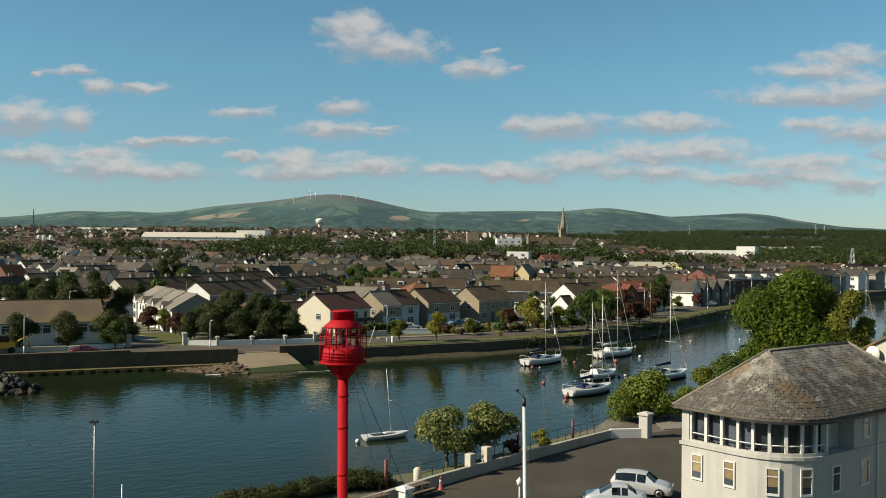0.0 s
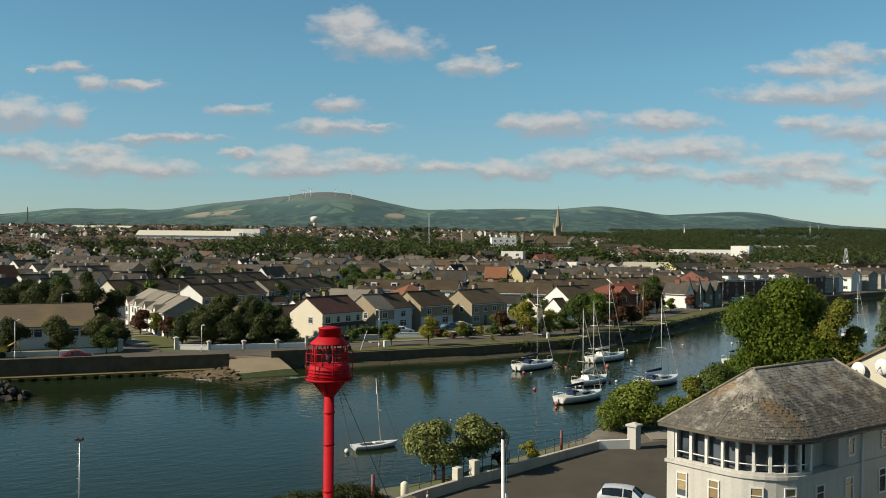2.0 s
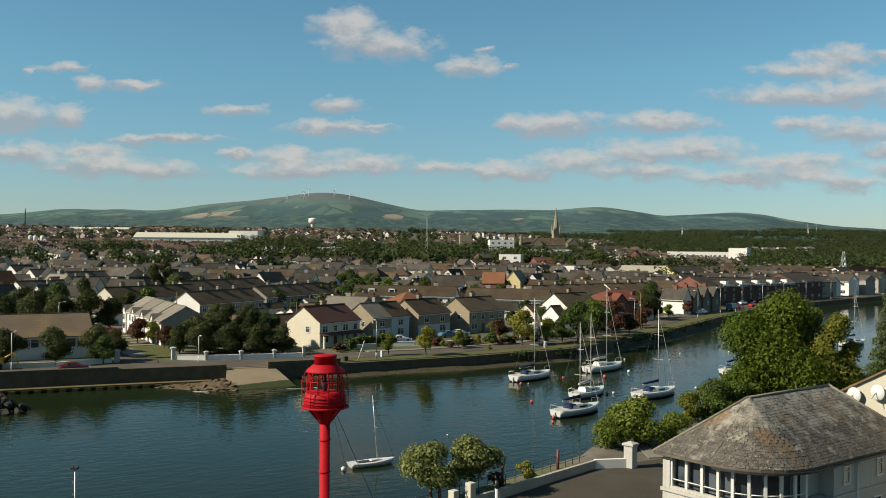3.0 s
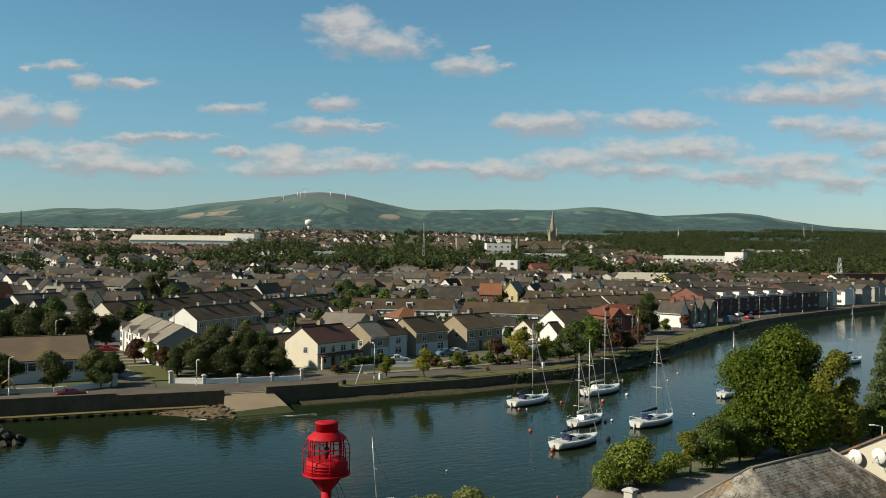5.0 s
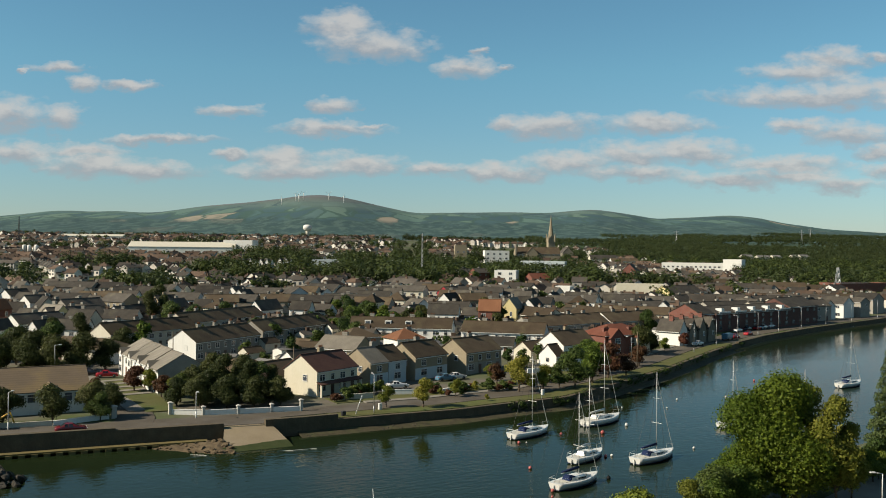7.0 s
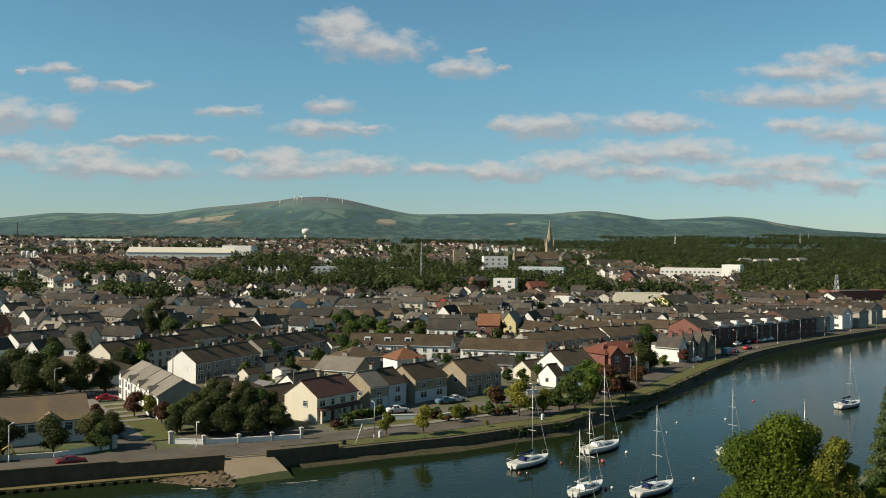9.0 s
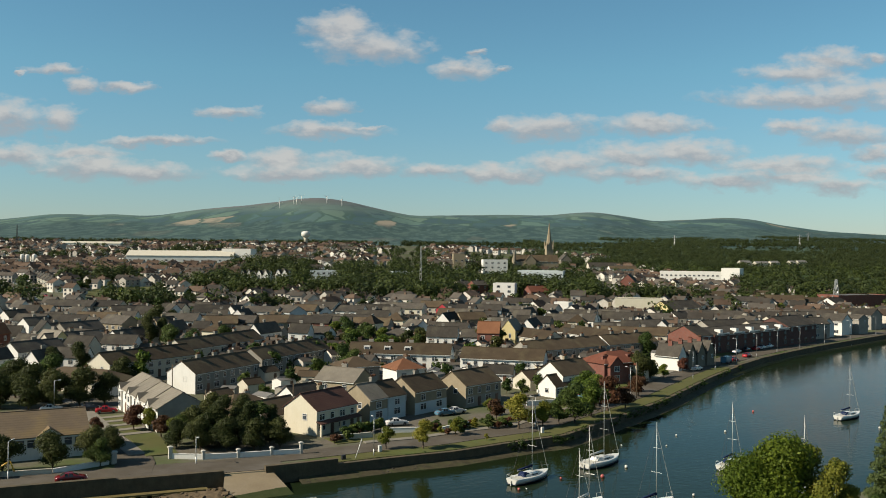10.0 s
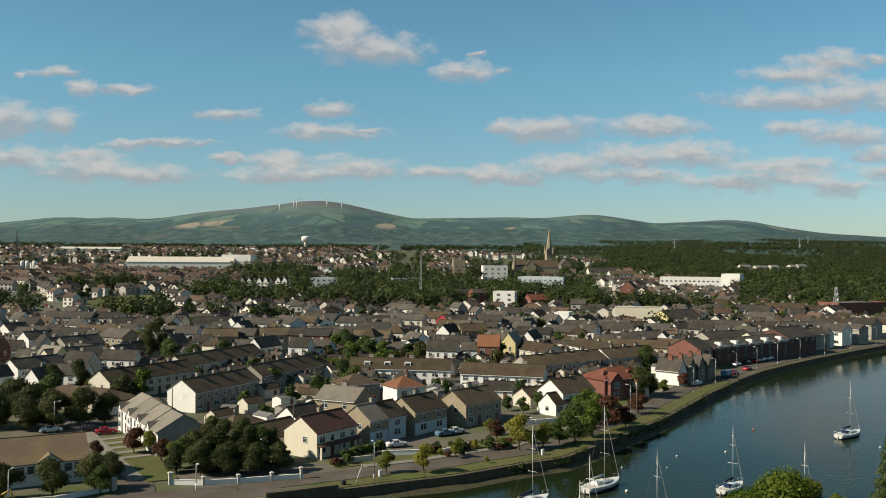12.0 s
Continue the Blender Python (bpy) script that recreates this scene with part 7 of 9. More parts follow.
plant(T_SCRUB, 24.5, 94.5, 0.75, 210, 1.6)
for k in range(9):
    plant(T_HEDGE, -13.2 + k * 1.15, 58.2 + k * 0.85 + rr.uniform(-0.5, 0.5), rr.uniform(0.6, 0.85), rr.uniform(0, 360), 1.6)
plant(T_BUSHY, 8.2, 77.5, 0.75, 0, 1.7), plant(T_BUSHR, 5.6, 74.6, 0.7, 0, 1.8)

for k in range(16):
    f = k / 15
    plant(rr.choice((T_BRIGHT, T_GREEN, T_LIME)), 30.0 + 30 * f + rr.uniform(-1, 1), 98.5 + 23 * f + rr.uniform(-2.5, 2.0), rr.uniform(0.42, 0.75), rr.uniform(0, 360), GZ)
# conifer at the bank
rng = np.random.default_rng(31)
con = thing("conifer", pose(58.7, 119.0, GZ), "tall dark green pine at the river bank", "tree", "riverside trees")
lobes = []
for k in range(60):
    f = k / 59
    ang = k * 2.4
    rad = 3.4 * (1 - f) ** 0.85 * (0.6 + 0.4 * ((k * 0.618) % 1.0)) + 0.2
    lobes.append(((math.cos(ang) * rad * 0.75, math.sin(ang) * rad * 0.75, 1.6 + 15.2 * f), (1.35 * (1.12 - f), 1.35 * (1.12 - f), 0.85)))
v, q = leaf_cloud(rng, lobes, 20000, 0.13)
part("crown", array_mesh("crown", v, q, "needle"), "needle", con)
b = bmesh.new()
tube(b, (0, 0, -0.5), (0, 0, 15.6), 0.24, 0.04, 8)
for c, _ in lobes[::2]:
    tube(b, (0, 0, c[2] - 0.3), c, 0.06, 0.02, 5)
part("trunk", b, "bark", con)

# ---- boats, buoys, cars, quay furniture, landmarks ----
def hull_mesh(L, beam, free_, sheer=0.25, transom=0.62, z0=-0.12, grow=0.0):
    """A sailing hull: sections from the transom (x = 0) to the bow (x = L)."""
    bm = bmesh.new()
    rows = []
    n = 14
    for k in range(n + 1):
        f = k / n
        w = beam / 2 * (transom + (1 - transom) * math.sin(min(1, f / 0.45) * math.pi / 2)) if f < 0.45 else beam / 2 * max(0.02, math.cos((f - 0.45) / 0.55 * math.pi / 2) ** 0.8)
        top = free_ + sheer * (f - 0.35) ** 2 * 2.2
        rake = 0.32 * f if k == n else 0
        x = L * f
        xb = x - (0.55 * max(0, f - 0.7) / 0.3) + 0.25 * max(0, 0.12 - f) / 0.12
        sect = [(xb, 0.45 * w), (xb + (x - xb) * 0.5, 0.84 * w), (x, w)]
        zs = [z0, free_ * 0.35, top]
        left = [bm.verts.new((sx, sy, sz)) for (sx, sy), sz in zip(sect, zs)]
        right = [bm.verts.new((sx, -sy, sz)) for (sx, sy), sz in zip(sect, zs)]
        rows.append((left, right))
    for (l0, r0), (l1, r1) in zip(rows, rows[1:]):
        for j in range(2):
            bm.faces.new((l0[j], l1[j], l1[j + 1], l0[j + 1])).smooth = True
            bm.faces.new((r0[j], r0[j + 1], r1[j + 1], r1[j])).smooth = True
        bm.faces.new((l0[0], r0[0], r1[0], l1[0]))
        bm.faces.new((l0[2], l1[2], r1[2], r0[2]))
    l, r = rows[0]
    bm.faces.new((l[0], l[1], r[1], r[0])), bm.faces.new((l[1], l[2], r[2], r[1]))
    l, r = rows[-1]
    bm.faces.new((l[0], r[0], r[1], l[1])), bm.faces.new((l[1], r[1], r[2], l[2]))
    bmesh.ops.recalc_face_normals(bm, faces=bm.faces)
    return bm


def sailboat(x, y, yaw, L, mast_h, label, cover="navy", furled=True, boot=True, mizzen=False):
    o = thing("sailboat", pose(x, y, 0, 0, 0, yaw), label, "sailboat", "moored yachts")
    beam = L * 0.33
    fb = 0.085 * L + 0.12
    part("hull", hull_mesh(L, beam, fb), "gelcoat", o)
    if boot:
        part("waterline_stripe", hull_mesh(L * 0.995, beam * 0.93, 0.16, 0.0), "boot", o)
    # toe rail, cockpit, cabin
    b = bmesh.new()
    prof = [(0.30, 0.36), (0.40, 0.56), (0.60, 0.50), (0.78, 0.26)]
    lo, hi = [], []
    for f, w in prof:
        hw = beam * 0.5 * w * 1.25
        zt = fb + (0.42 if f < 0.65 else 0.16)
        lo.append((b.verts.new((L * f, hw, fb - 0.02)), b.verts.new((L * f, -hw, fb - 0.02))))
        hi.append((b.verts.new((L * f, hw * 0.86, zt)), b.verts.new((L * f, -hw * 0.86, zt))))
    for k in range(3):
        b.faces.new((lo[k][0], lo[k + 1][0], hi[k + 1][0], hi[k][0]))
        b.faces.new((lo[k][1], hi[k][1], hi[k + 1][1], lo[k + 1][1]))
        b.faces.new((hi[k][0], hi[k + 1][0], hi[k + 1][1], hi[k][1]))
    b.faces.new((lo[0][0], hi[0][0], hi[0][1], lo[0][1])), b.faces.new((lo[3][0], lo[3][1], hi[3][1], hi[3][0]))
    bmesh.ops.recalc_face_normals(b, faces=b.faces)
    cabin = part("cabin", b, "gelcoat", o)
    for sy in (-1, 1):
        b = bmesh.new()
        hw = beam * 0.5 * 0.54 * 1.25 * 0.97
        box(b, L * 0.42, L * 0.58, sy * hw - 0.03, sy * hw + 0.03, fb + 0.12, fb + 0.30)
        part("cabin_window", b, "car_glass", cabin)
    b = bmesh.new()
    box(b, L * 0.07, L * 0.29, -beam * 0.24, beam * 0.24, fb - 0.12, fb + 0.05)
    part("cockpit", b, "deck", o)
    b = bmesh.new()
    prof = [(0.26, 0.0), (0.30, 0.55), (0.36, 0.62), (0.40, 0.42)]
    for sy0, sy1 in ((-beam * 0.22, beam * 0.22),):
        a = [b.verts.new((L * f, sy0, fb + z)) for f, z in prof]
        c = [b.verts.new((L * f, sy1, fb + z)) for f, z in prof]
        b.faces.new(a), b.faces.new(c[::-1])
        for k in range(4):
            b.faces.new((a[k], c[k], c[(k + 1) % 4], a[(k + 1) % 4]))
    bmesh.ops.recalc_face_normals(b, faces=b.faces)
    part("sprayhood", b, cover, o)
    mx = L * 0.56
    b = bmesh.new()
    tube(b, (mx, 0, fb + 0.2), (mx - 0.08, 0, mast_h), 0.06, 0.04, 8)
    mast = part("mast", b, "mast", o)
    for zz, hw in ((0.42, 0.9), (0.70, 0.6)):
        b = bmesh.new()
        tube(b, (mx - 0.03, -hw, mast_h * zz), (mx - 0.03, hw, mast_h * zz), 0.03, n=5)
        part("spreader", b, "mast", mast)
    b = bmesh.new()
    tube(b, (mx - 0.1, 0, fb + 1.15), (L * 0.16, 0, fb + 1.05), 0.06, n=6)
    boom = part("boom", b, "mast", o)
    if furled:
        b = bmesh.new()
        tube(b, (mx - 0.12, 0, fb + 1.30), (L * 0.18, 0, fb + 1.20), 0.22, 0.13, 8)
        part("sail_cover", b, cover, boom)
    for name, p0, p1, r in (("forestay", (L * 0.98, 0, fb + 0.35), (mx - 0.06, 0, mast_h * 0.95), 0.045 if furled else 0.022), ("backstay", (0.1, 0, fb + 0.1), (mx - 0.08, 0, mast_h), 0.018)):
        b = bmesh.new()
        tube(b, p0, p1, r, n=5)
        part(name, b, "mast" if name == "forestay" else "iron", o)
    for sy in (-1, 1):
        b = bmesh.new()
        tube(b, (mx - 0.1, sy * beam * 0.46, fb), (mx - 0.04, sy * 0.9, mast_h * 0.42), 0.016, n=5)
        tube(b, (mx - 0.04, sy * 0.9, mast_h * 0.42), (mx - 0.07, 0, mast_h * 0.97), 0.016, n=5)
        part("shroud", b, "iron", o)
    # rails at bow and stern
    b = bmesh.new()
    tube(b, (L * 0.90, beam * 0.16, fb + 0.2), (L * 0.90, beam * 0.16, fb + 0.75), 0.022, n=5)
    tube(b, (L * 0.90, beam * 0.16, fb + 0.75), (L * 1.0, 0, fb + 0.8), 0.022, n=5)
    tube(b, (L * 0.90, -beam * 0.16, fb + 0.75), (L * 1.0, 0, fb + 0.8), 0.022, n=5)
    tube(b, (L * 0.90, -beam * 0.16, fb + 0.2), (L * 0.90, -beam * 0.16, fb + 0.75), 0.022, n=5)
    part("bow_rail", b, "mast", o)
    b = bmesh.new()
    for sy in (-1, 1):
        tube(b, (0.08, sy * beam * 0.28, fb), (0.08, sy * beam * 0.28, fb + 0.62), 0.022, n=5)
        tube(b, (0.08, sy * beam * 0.28, fb + 0.62), (L * 0.16, sy * beam * 0.36, fb + 0.62), 0.022, n=5)
    tube(b, (0.08, -beam * 0.28, fb + 0.62), (0.08, beam * 0.28, fb + 0.62), 0.022, n=5)
    part("stern_rail", b, "mast", o)
    b = bmesh.new()
    box(b, -0.12, 0.06, -0.06, 0.06, -0.3, fb * 0.8)
    part("rudder", b, "gelcoat", o)
    return o


sailboat(12.6, 146.0, 46, 9.6, 12.9, "white yacht with a navy sail cover on a mooring")
sailboat(15.3, 115.4, 43, 8.8, 11.6, "white yacht with a tilted mast and navy boom cover")
sailboat(25.8, 157.0, 45, 10.4, 14.2, "large white yacht with a furled headsail", furled=True, cover="mast")
sailboat(19.6, 129.6, 50, 8.4, 11.8, "white yacht with a furled foresail on a mooring", cover="mast")
sailboat(28.3, 129.6, 42, 9.4, 12.4, "white yacht with a bright navy boom cover")
sailboat(89.0, 204.0, 38, 9.6, 12.2, "white yacht with a dark blue hull stripe")
sailboat(48.5, 156.5, 46, 8.2, 11.0, "white yacht lying off the riverside trees")
sailboat(53.5, 138.5, 44, 8.0, 12.0, "white yacht moored close to the near bank")
g = thing("dinghy", pose(-7.5, 88.6, 0, 0, 0, 30), "small open white racing boat with a bare mast", "sailboat", "moored yachts")
part("hull", hull_mesh(4.9, 1.7, 0.42, 0.15, 0.7), "gelcoat", g)
b = bmesh.new()
box(b, 0.9, 2.9, -0.42, 0.42, 0.36, 0.47)
part("cockpit", b, "iron", g)
b = bmesh.new()
box(b, 2.2, 3.3, -0.34, 0.34, 0.40, 0.58)
bmesh.ops.bevel(b, geom=b.edges[:], offset=0.06, segments=2, affect="EDGES")
part("cuddy", b, "gelcoat", g)
b = bmesh.new()
tube(b, (3.0, 0, 0.4), (2.6, 0.35, 6.6), 0.05, 0.03, 8)
part("mast", b, "mast", g)
b = bmesh.new()
tube(b, (2.83, -0.35, 3.6), (2.83, 0.5, 3.6), 0.02, n=5)
part("spreader", b, "mast", g)
b = bmesh.new()
tube(b, (4.8, 0, 0.5), (2.7, 0.3, 5.9), 0.012, n=5)
part("forestay", b, "iron", g)


def motor_boat(x, y, yaw, L, label):
    o = thing("motor_boat", pose(x, y, 0, 0, 0, yaw), label, "boat", "boats at the near bank")
    part("hull", hull_mesh(L, L * 0.36, 0.75, 0.3, 0.85), "gelcoat", o)
    b = bmesh.new()
    prof = [(0.30, 0.7), (0.32, 1.75), (0.52, 1.75), (0.64, 1.0), (0.84, 0.85)]
    a = [b.verts.new((L * f, -L * 0.12, z)) for f, z in prof]
    c = [b.verts.new((L * f, L * 0.12, z)) for f, z in prof]
    b.faces.new(a), b.faces.new(c[::-1])
    for k in range(5):
        b.faces.new((a[k], c[k], c[(k + 1) % 5], a[(k + 1) % 5]))
    bmesh.ops.recalc_face_normals(b, faces=b.faces)
    part("cabin", b, "gelcoat", o)
    b = bmesh.new()
    box(b, L * 0.34, L * 0.50, -L * 0.123, L * 0.123, 1.2, 1.6)
    part("cabin_window", b, "car_glass", o)
    b = bmesh.new()
    tube(b, (L * 0.4, 0, 1.75), (L * 0.4, 0, 3.0), 0.03, n=5)
    part("aerial", b, "mast", o)


motor_boat(43.6, 116.2, 35, 5.6, "white motor cruiser moored at the near bank")
motor_boat(55.8, 133.5, 38, 6.0, "white cabin boat beside the jetty")
sk = thing("rowing_boat", pose(161.0, 363.0, 0, 0, 0, 25), "small white rowing boat off the quay", "boat")
part("hull", hull_mesh(4.6, 1.6, 0.5, 0.2, 0.7), "gelcoat", sk)
b = bmesh.new()
box(b, 1.6, 2.0, -0.7, 0.7, 0.42, 0.56)
part("thwart", b, "wood", sk)


def buoy(x, y, r, material, label):
    r *= 0.8
    o = thing("buoy", pose(x, y, 0.06), label, "buoy", "mooring buoys")
    b = bmesh.new()
    turned(b, [(r * math.sin(a), -r * math.cos(a) + r * 0.4) for a in [0.05 + k * math.pi * 0.97 / 8 for k in range(9)]], 12)
    part("float", b, material, o)
    b = bmesh.new()
    tube(b, (0, 0, r * 1.3), (0, 0, r * 1.75), r * 0.16, n=6)
    part("ring", b, "iron", o)


for x, y, r, red in ((21.0, 150.2, 0.28, 1), (27.9, 151.5, 0.42, 1), (33.2, 158.4, 0.36, 0), (13.6, 143.2, 0.30, 1), (13.6, 126.8, 0.30, 1), (15.1, 115.0, 0.30, 1), (25.2, 134.4, 0.28, 1), (26.2, 134.9, 0.26, 0),
                     (14.7, 112.2, 0.2, 1), (14.8, 143.6, 0.16, 0), (39.6, 140.5, 0.25, 0), (-2.6, 91.3, 0.22, 2), (-7.9, 87.6, 0.30, 0), (23.2, 121.5, 0.35, 2), (94.0, 195.0, 0.3, 0), (49.0, 186.0, 0.25, 0),
                     (2.0, 104.0, 0.14, 0), (60.0, 190.0, 0.3, 0), (74.0, 214.0, 0.3, 1), (36.0, 176.0, 0.2, 0), (44.5, 176.0, 0.2, 0)):
    buoy(x, y, r, ("buoy_white", "buoy_red", "black")[red], ("round white mooring buoy on the river", "round faded red mooring buoy on the river", "small black mooring float on the river")[red])


# cars
def car(x, y, yaw, paint, label, z=None, tall=0.0, L=4.4):
    z = land_z(x, y) + 0.12 if z is None else z
    o = thing("car", pose(x, y, z, 0, 0, yaw), label, "car", "parked cars")
    key = ("car", paint, tall, L)
    if key not in CACHE:
        k = L / 4.4
        if tall:
            rows = [(-2.2, 0.60, 0.64, 0.88), (-2.17, 0.92, 1.00, 0.95), (-1.85, 0.99, 1.38 + tall, 0.97), (-1.2, 0.98, 1.46 + tall, 1.0),
                    (-0.32, 0.97, 1.47 + tall, 1.0), (-0.24, 0.97, 1.47 + tall, 1.0), (0.40, 0.94, 1.41 + tall, 1.0)]
        else:
            rows = [(-2.22, 0.58, 0.62, 0.82), (-2.16, 0.80, 0.84, 0.92), (-1.75, 0.90, 0.97, 0.98), (-1.50, 0.92, 1.01, 1.0), (-0.88, 0.93, 1.39, 1.0), (-0.45, 0.93, 1.44, 1.0), (-0.37, 0.93, 1.44, 1.0), (0.22, 0.92, 1.41, 1.0)]
        rows += [(1.05, 0.89, 0.98, 1.0), (1.35, 0.85, 0.92, 0.99), (1.90, 0.74, 0.80, 0.95), (2.14, 0.60, 0.65, 0.86), (2.22, 0.44, 0.48, 0.78)]
        paint_b, glass_b = bmesh.new(), bmesh.new()
        rings = []
        for x_, zb, zr, ws in rows:
            w = 0.87 * ws
            up = zr - zb
            wr = w * 0.96 - 0.22 * min(1.0, up / 0.45)
            half = [(w * 0.90, 0.22), (w, 0.40), (w, min(0.68, zb - 0.02)), (w * 0.965, zb), (wr, zr - 0.06 * min(1.0, up / 0.3)), (wr * 0.72, zr), (0.0, zr + 0.015)]
            rings.append([(x_ * k, y_, z_) for y_, z_ in half] + [(x_ * k, -y_, z_) for y_, z_ in half[-2::-1]])
        for i in range(len(rows) - 1):
            tall_a, tall_b = rows[i][2] - rows[i][1] > 0.2, rows[i + 1][2] - rows[i + 1][1] > 0.2
            post = rows[i + 1][0] - rows[i][0] < 0.1
            for j in range(12):
                side, top = j in (3, 8), j in (4, 5, 6, 7)
                clear = (side and tall_a and tall_b and not post) or (top and tall_a != tall_b)
                target = glass_b if clear else paint_b
                target.faces.new([target.verts.new(q) for q in (rings[i][j], rings[i + 1][j], rings[i + 1][j + 1], rings[i][j + 1])])
        for ring in (rings[0], rings[-1]):
            paint_b.faces.new([paint_b.verts.new(q) for q in ring])
        for q in (paint_b, glass_b):
            bmesh.ops.remove_doubles(q, verts=q.verts, dist=0.001)
            bmesh.ops.recalc_face_normals(q, faces=q.faces)
            for f in q.faces:
                f.smooth = True
        body, cabin = data_of("body", paint_b, paint), data_of("glasshouse", glass_b, "car_glass")
        b = bmesh.new()
        turned(b, [(0.20, -0.1), (0.31, -0.1), (0.33, -0.06), (0.33, 0.06), (0.31, 0.1), (0.20, 0.1)], 16)
        tyre = data_of("tyre", b, "black")
        b = bmesh.new()
        turned(b, [(0.21, -0.07), (0.21, 0.105), (0.06, 0.09)], 12)
        rim = data_of("rim", b, "steel")
        b = bmesh.new()
        box(b, -0.02, 0.04, -0.17, 0.17, -0.07, 0.07)
        bmesh.ops.bevel(b, geom=b.edges[:], offset=0.02, segments=1, affect="EDGES")
        CACHE[key] = (k, body, cabin, tyre, rim, data_of("headlight", b.copy(), "trim"), data_of("tail_light", b, "car_red"))
    k, body, cabin, tyre, rim, head, tail = CACHE[key]
    part("body", body, paint, o)
    part("glasshouse", cabin, "car_glass", o, "dark car windows")
    for sx in (-1.35, 1.38):
        for sy in (-1, 1):
            w = part("wheel", tyre, "black", o)
            w.matrix_basis = pose(sx * k, sy * 0.80, 0.33, -90 * sy, 0, 0)
            part("rim", rim, "steel", w)
    for sy in (-0.6, 0.6):
        part("headlight", head, "trim", o).location = (2.16 * k, sy, 0.66)
        part("tail_light", tail, "car_red", o).location = (-2.19 * k, sy, 0.74)


car(10.9, 59.3, 172, "silver", "silver saloon car parked on asphalt", 1.96, L=3.95)
car(13.3, 62.4, -22, "silver", "silver estate car parked on asphalt", 1.96, tall=0.06, L=3.95)
car(-6.5, 184.0, 20, "car_white", "white car parked in a front drive")
car(3.2, 195.5, 30, "car_blue", "pale blue car in a driveway")
car(5.4, 197.5, 30, "car_white", "white car in a driveway")
car(-67.0, 195.5, 20, "car_red", "dark red car on the estate road")
car(-71.5, 198.0, 20, "car_dark", "dark blue car on the estate road")
car(-52.6, 138.4, 24, "car_maroon", "dark maroon car parked behind the quay wall")
car(-79.0, 197.0, 20, "car_white", "white car beside a lawn")
for k, (f, paint) in enumerate((((83.5, 7.0), "car_white"), ((89.0, 13.0), "car_dark"), ((93.5, 12.0), "car_dark"), ((98.0, 14.5), "silver"), ((100.0, 5.0), "car_red"), ((108.0, 5.0), "car_red"), ((113.5, 12.0), "silver"),
                                ((119.0, 12.0), "car_dark"), ((123.0, 11.0), "car_red"), ((126.5, 11.0), "car_white"), ((130.5, 11.0), "car_white"), ((138.0, 10.5), "car_white"), ((50.0, 16.0), "car_blue"))):
    (qx, off) = f
    px, py = along(qx, qx + 0.1, off, 0.05)[0]
    car(px, py, 50 if k % 2 else 46, paint, {"car_white": "white", "car_dark": "dark", "silver": "silver", "car_red": "red", "car_blue": "blue"}[paint] + " car parked on the quayside road")
px, py = along(96, 96.1, 5.0, 0.05)[0]
vn = thing("van", pose(px, py, 2.12, 0, 0, 50), "pale blue van parked on the quay", "van")
b = bmesh.new()
box(b, -2.6, 2.2, -0.95, 0.95, 0.4, 2.1)
bmesh.ops.bevel(b, geom=b.edges[:], offset=0.14, segments=2, affect="EDGES")
part("body", b, "car_blue", vn)
b = bmesh.new()
box(b, 1.4, 2.23, -0.85, 0.85, 1.25, 1.85)
part("windscreen", b, "car_glass", vn)
for sx in (-1.7, 1.4):
    for sy in (-0.9, 0.9):
        b = bmesh.new()
        tube(b, (sx, sy - 0.1, 0.36), (sx, sy + 0.1, 0.36), 0.36, n=14)
        part("wheel", b, "black", vn)

# street lamps and poles
def street_lamp(x, y, h, turn, material="steel", label="grey steel street lamp with a short arm", z=None):
    z = land_z(x, y) if z is None else z
    o = thing("street_lamp", pose(x, y, z, 0, 0, turn), label, "street lamp", "street lamps")
    b = bmesh.new()
    tube(b, (0, 0, -0.3), (0, 0, 1.2), 0.11, 0.10, 8)
    tube(b, (0, 0, 1.2), (0, 0, h), 0.075, 0.05, 8)
    tube(b, (0, 0, h), (0.9, 0, h + 0.12), 0.04, n=6)
    part("pole", b, material, o)
    b = bmesh.new()
    box(b, 0.75, 1.35, -0.13, 0.13, h + 0.06, h + 0.20)
    bmesh.ops.bevel(b, geom=b.edges[:], offset=0.04, segments=1, affect="EDGES")
    part("lamp_head", b, "trim", o)


def wood_pole(x, y, h, lean=0.0):
    b = bmesh.new()
    tube(b, (0, 0, -0.4), (lean, 0, h), 0.13, 0.09, 8)
    solid("telegraph_pole", b, "wood", "plain brown wooden telegraph pole", "pole", "telegraph poles", m=pose(x, y, land_z(x, y)))


street_lamp(-37.4, 150.6, 4.3, -60, "pole_white", "white street lamp beside the boundary wall")
street_lamp(-9.4, 157.2, 6.4, 110)
street_lamp(-62.5, 140.0, 5.6, 80, "pole_white", "white street lamp behind the quay wall")
street_lamp(-78.0, 196.0, 6.5, 30)
street_lamp(47.5, 186.0 + 36, 7.0, 150)
street_lamp(20.5, 182.5, 6.0, 150)
wood_pole(48.5, 220.0, 8.5), wood_pole(-58.5, 214.0, 8.0), wood_pole(-27.5, 189.0, 7.5), wood_pole(-43.5, 182.5, 7.0)
for qx in (74, 86, 98, 110, 122, 136, 152, 170, 190, 212):
    px, py = along(qx, qx + 0.1, 3.0, 0.05)[0]
    street_lamp(px, py, 7.5, 140)
street_lamp(53.5, 104.5, 5.4, 180, "pole_white", "white street lamp under the riverside trees", GZ)
street_lamp(47.5, 98.0, 4.6, 180, "pole_white", "white street lamp under the riverside trees", GZ)

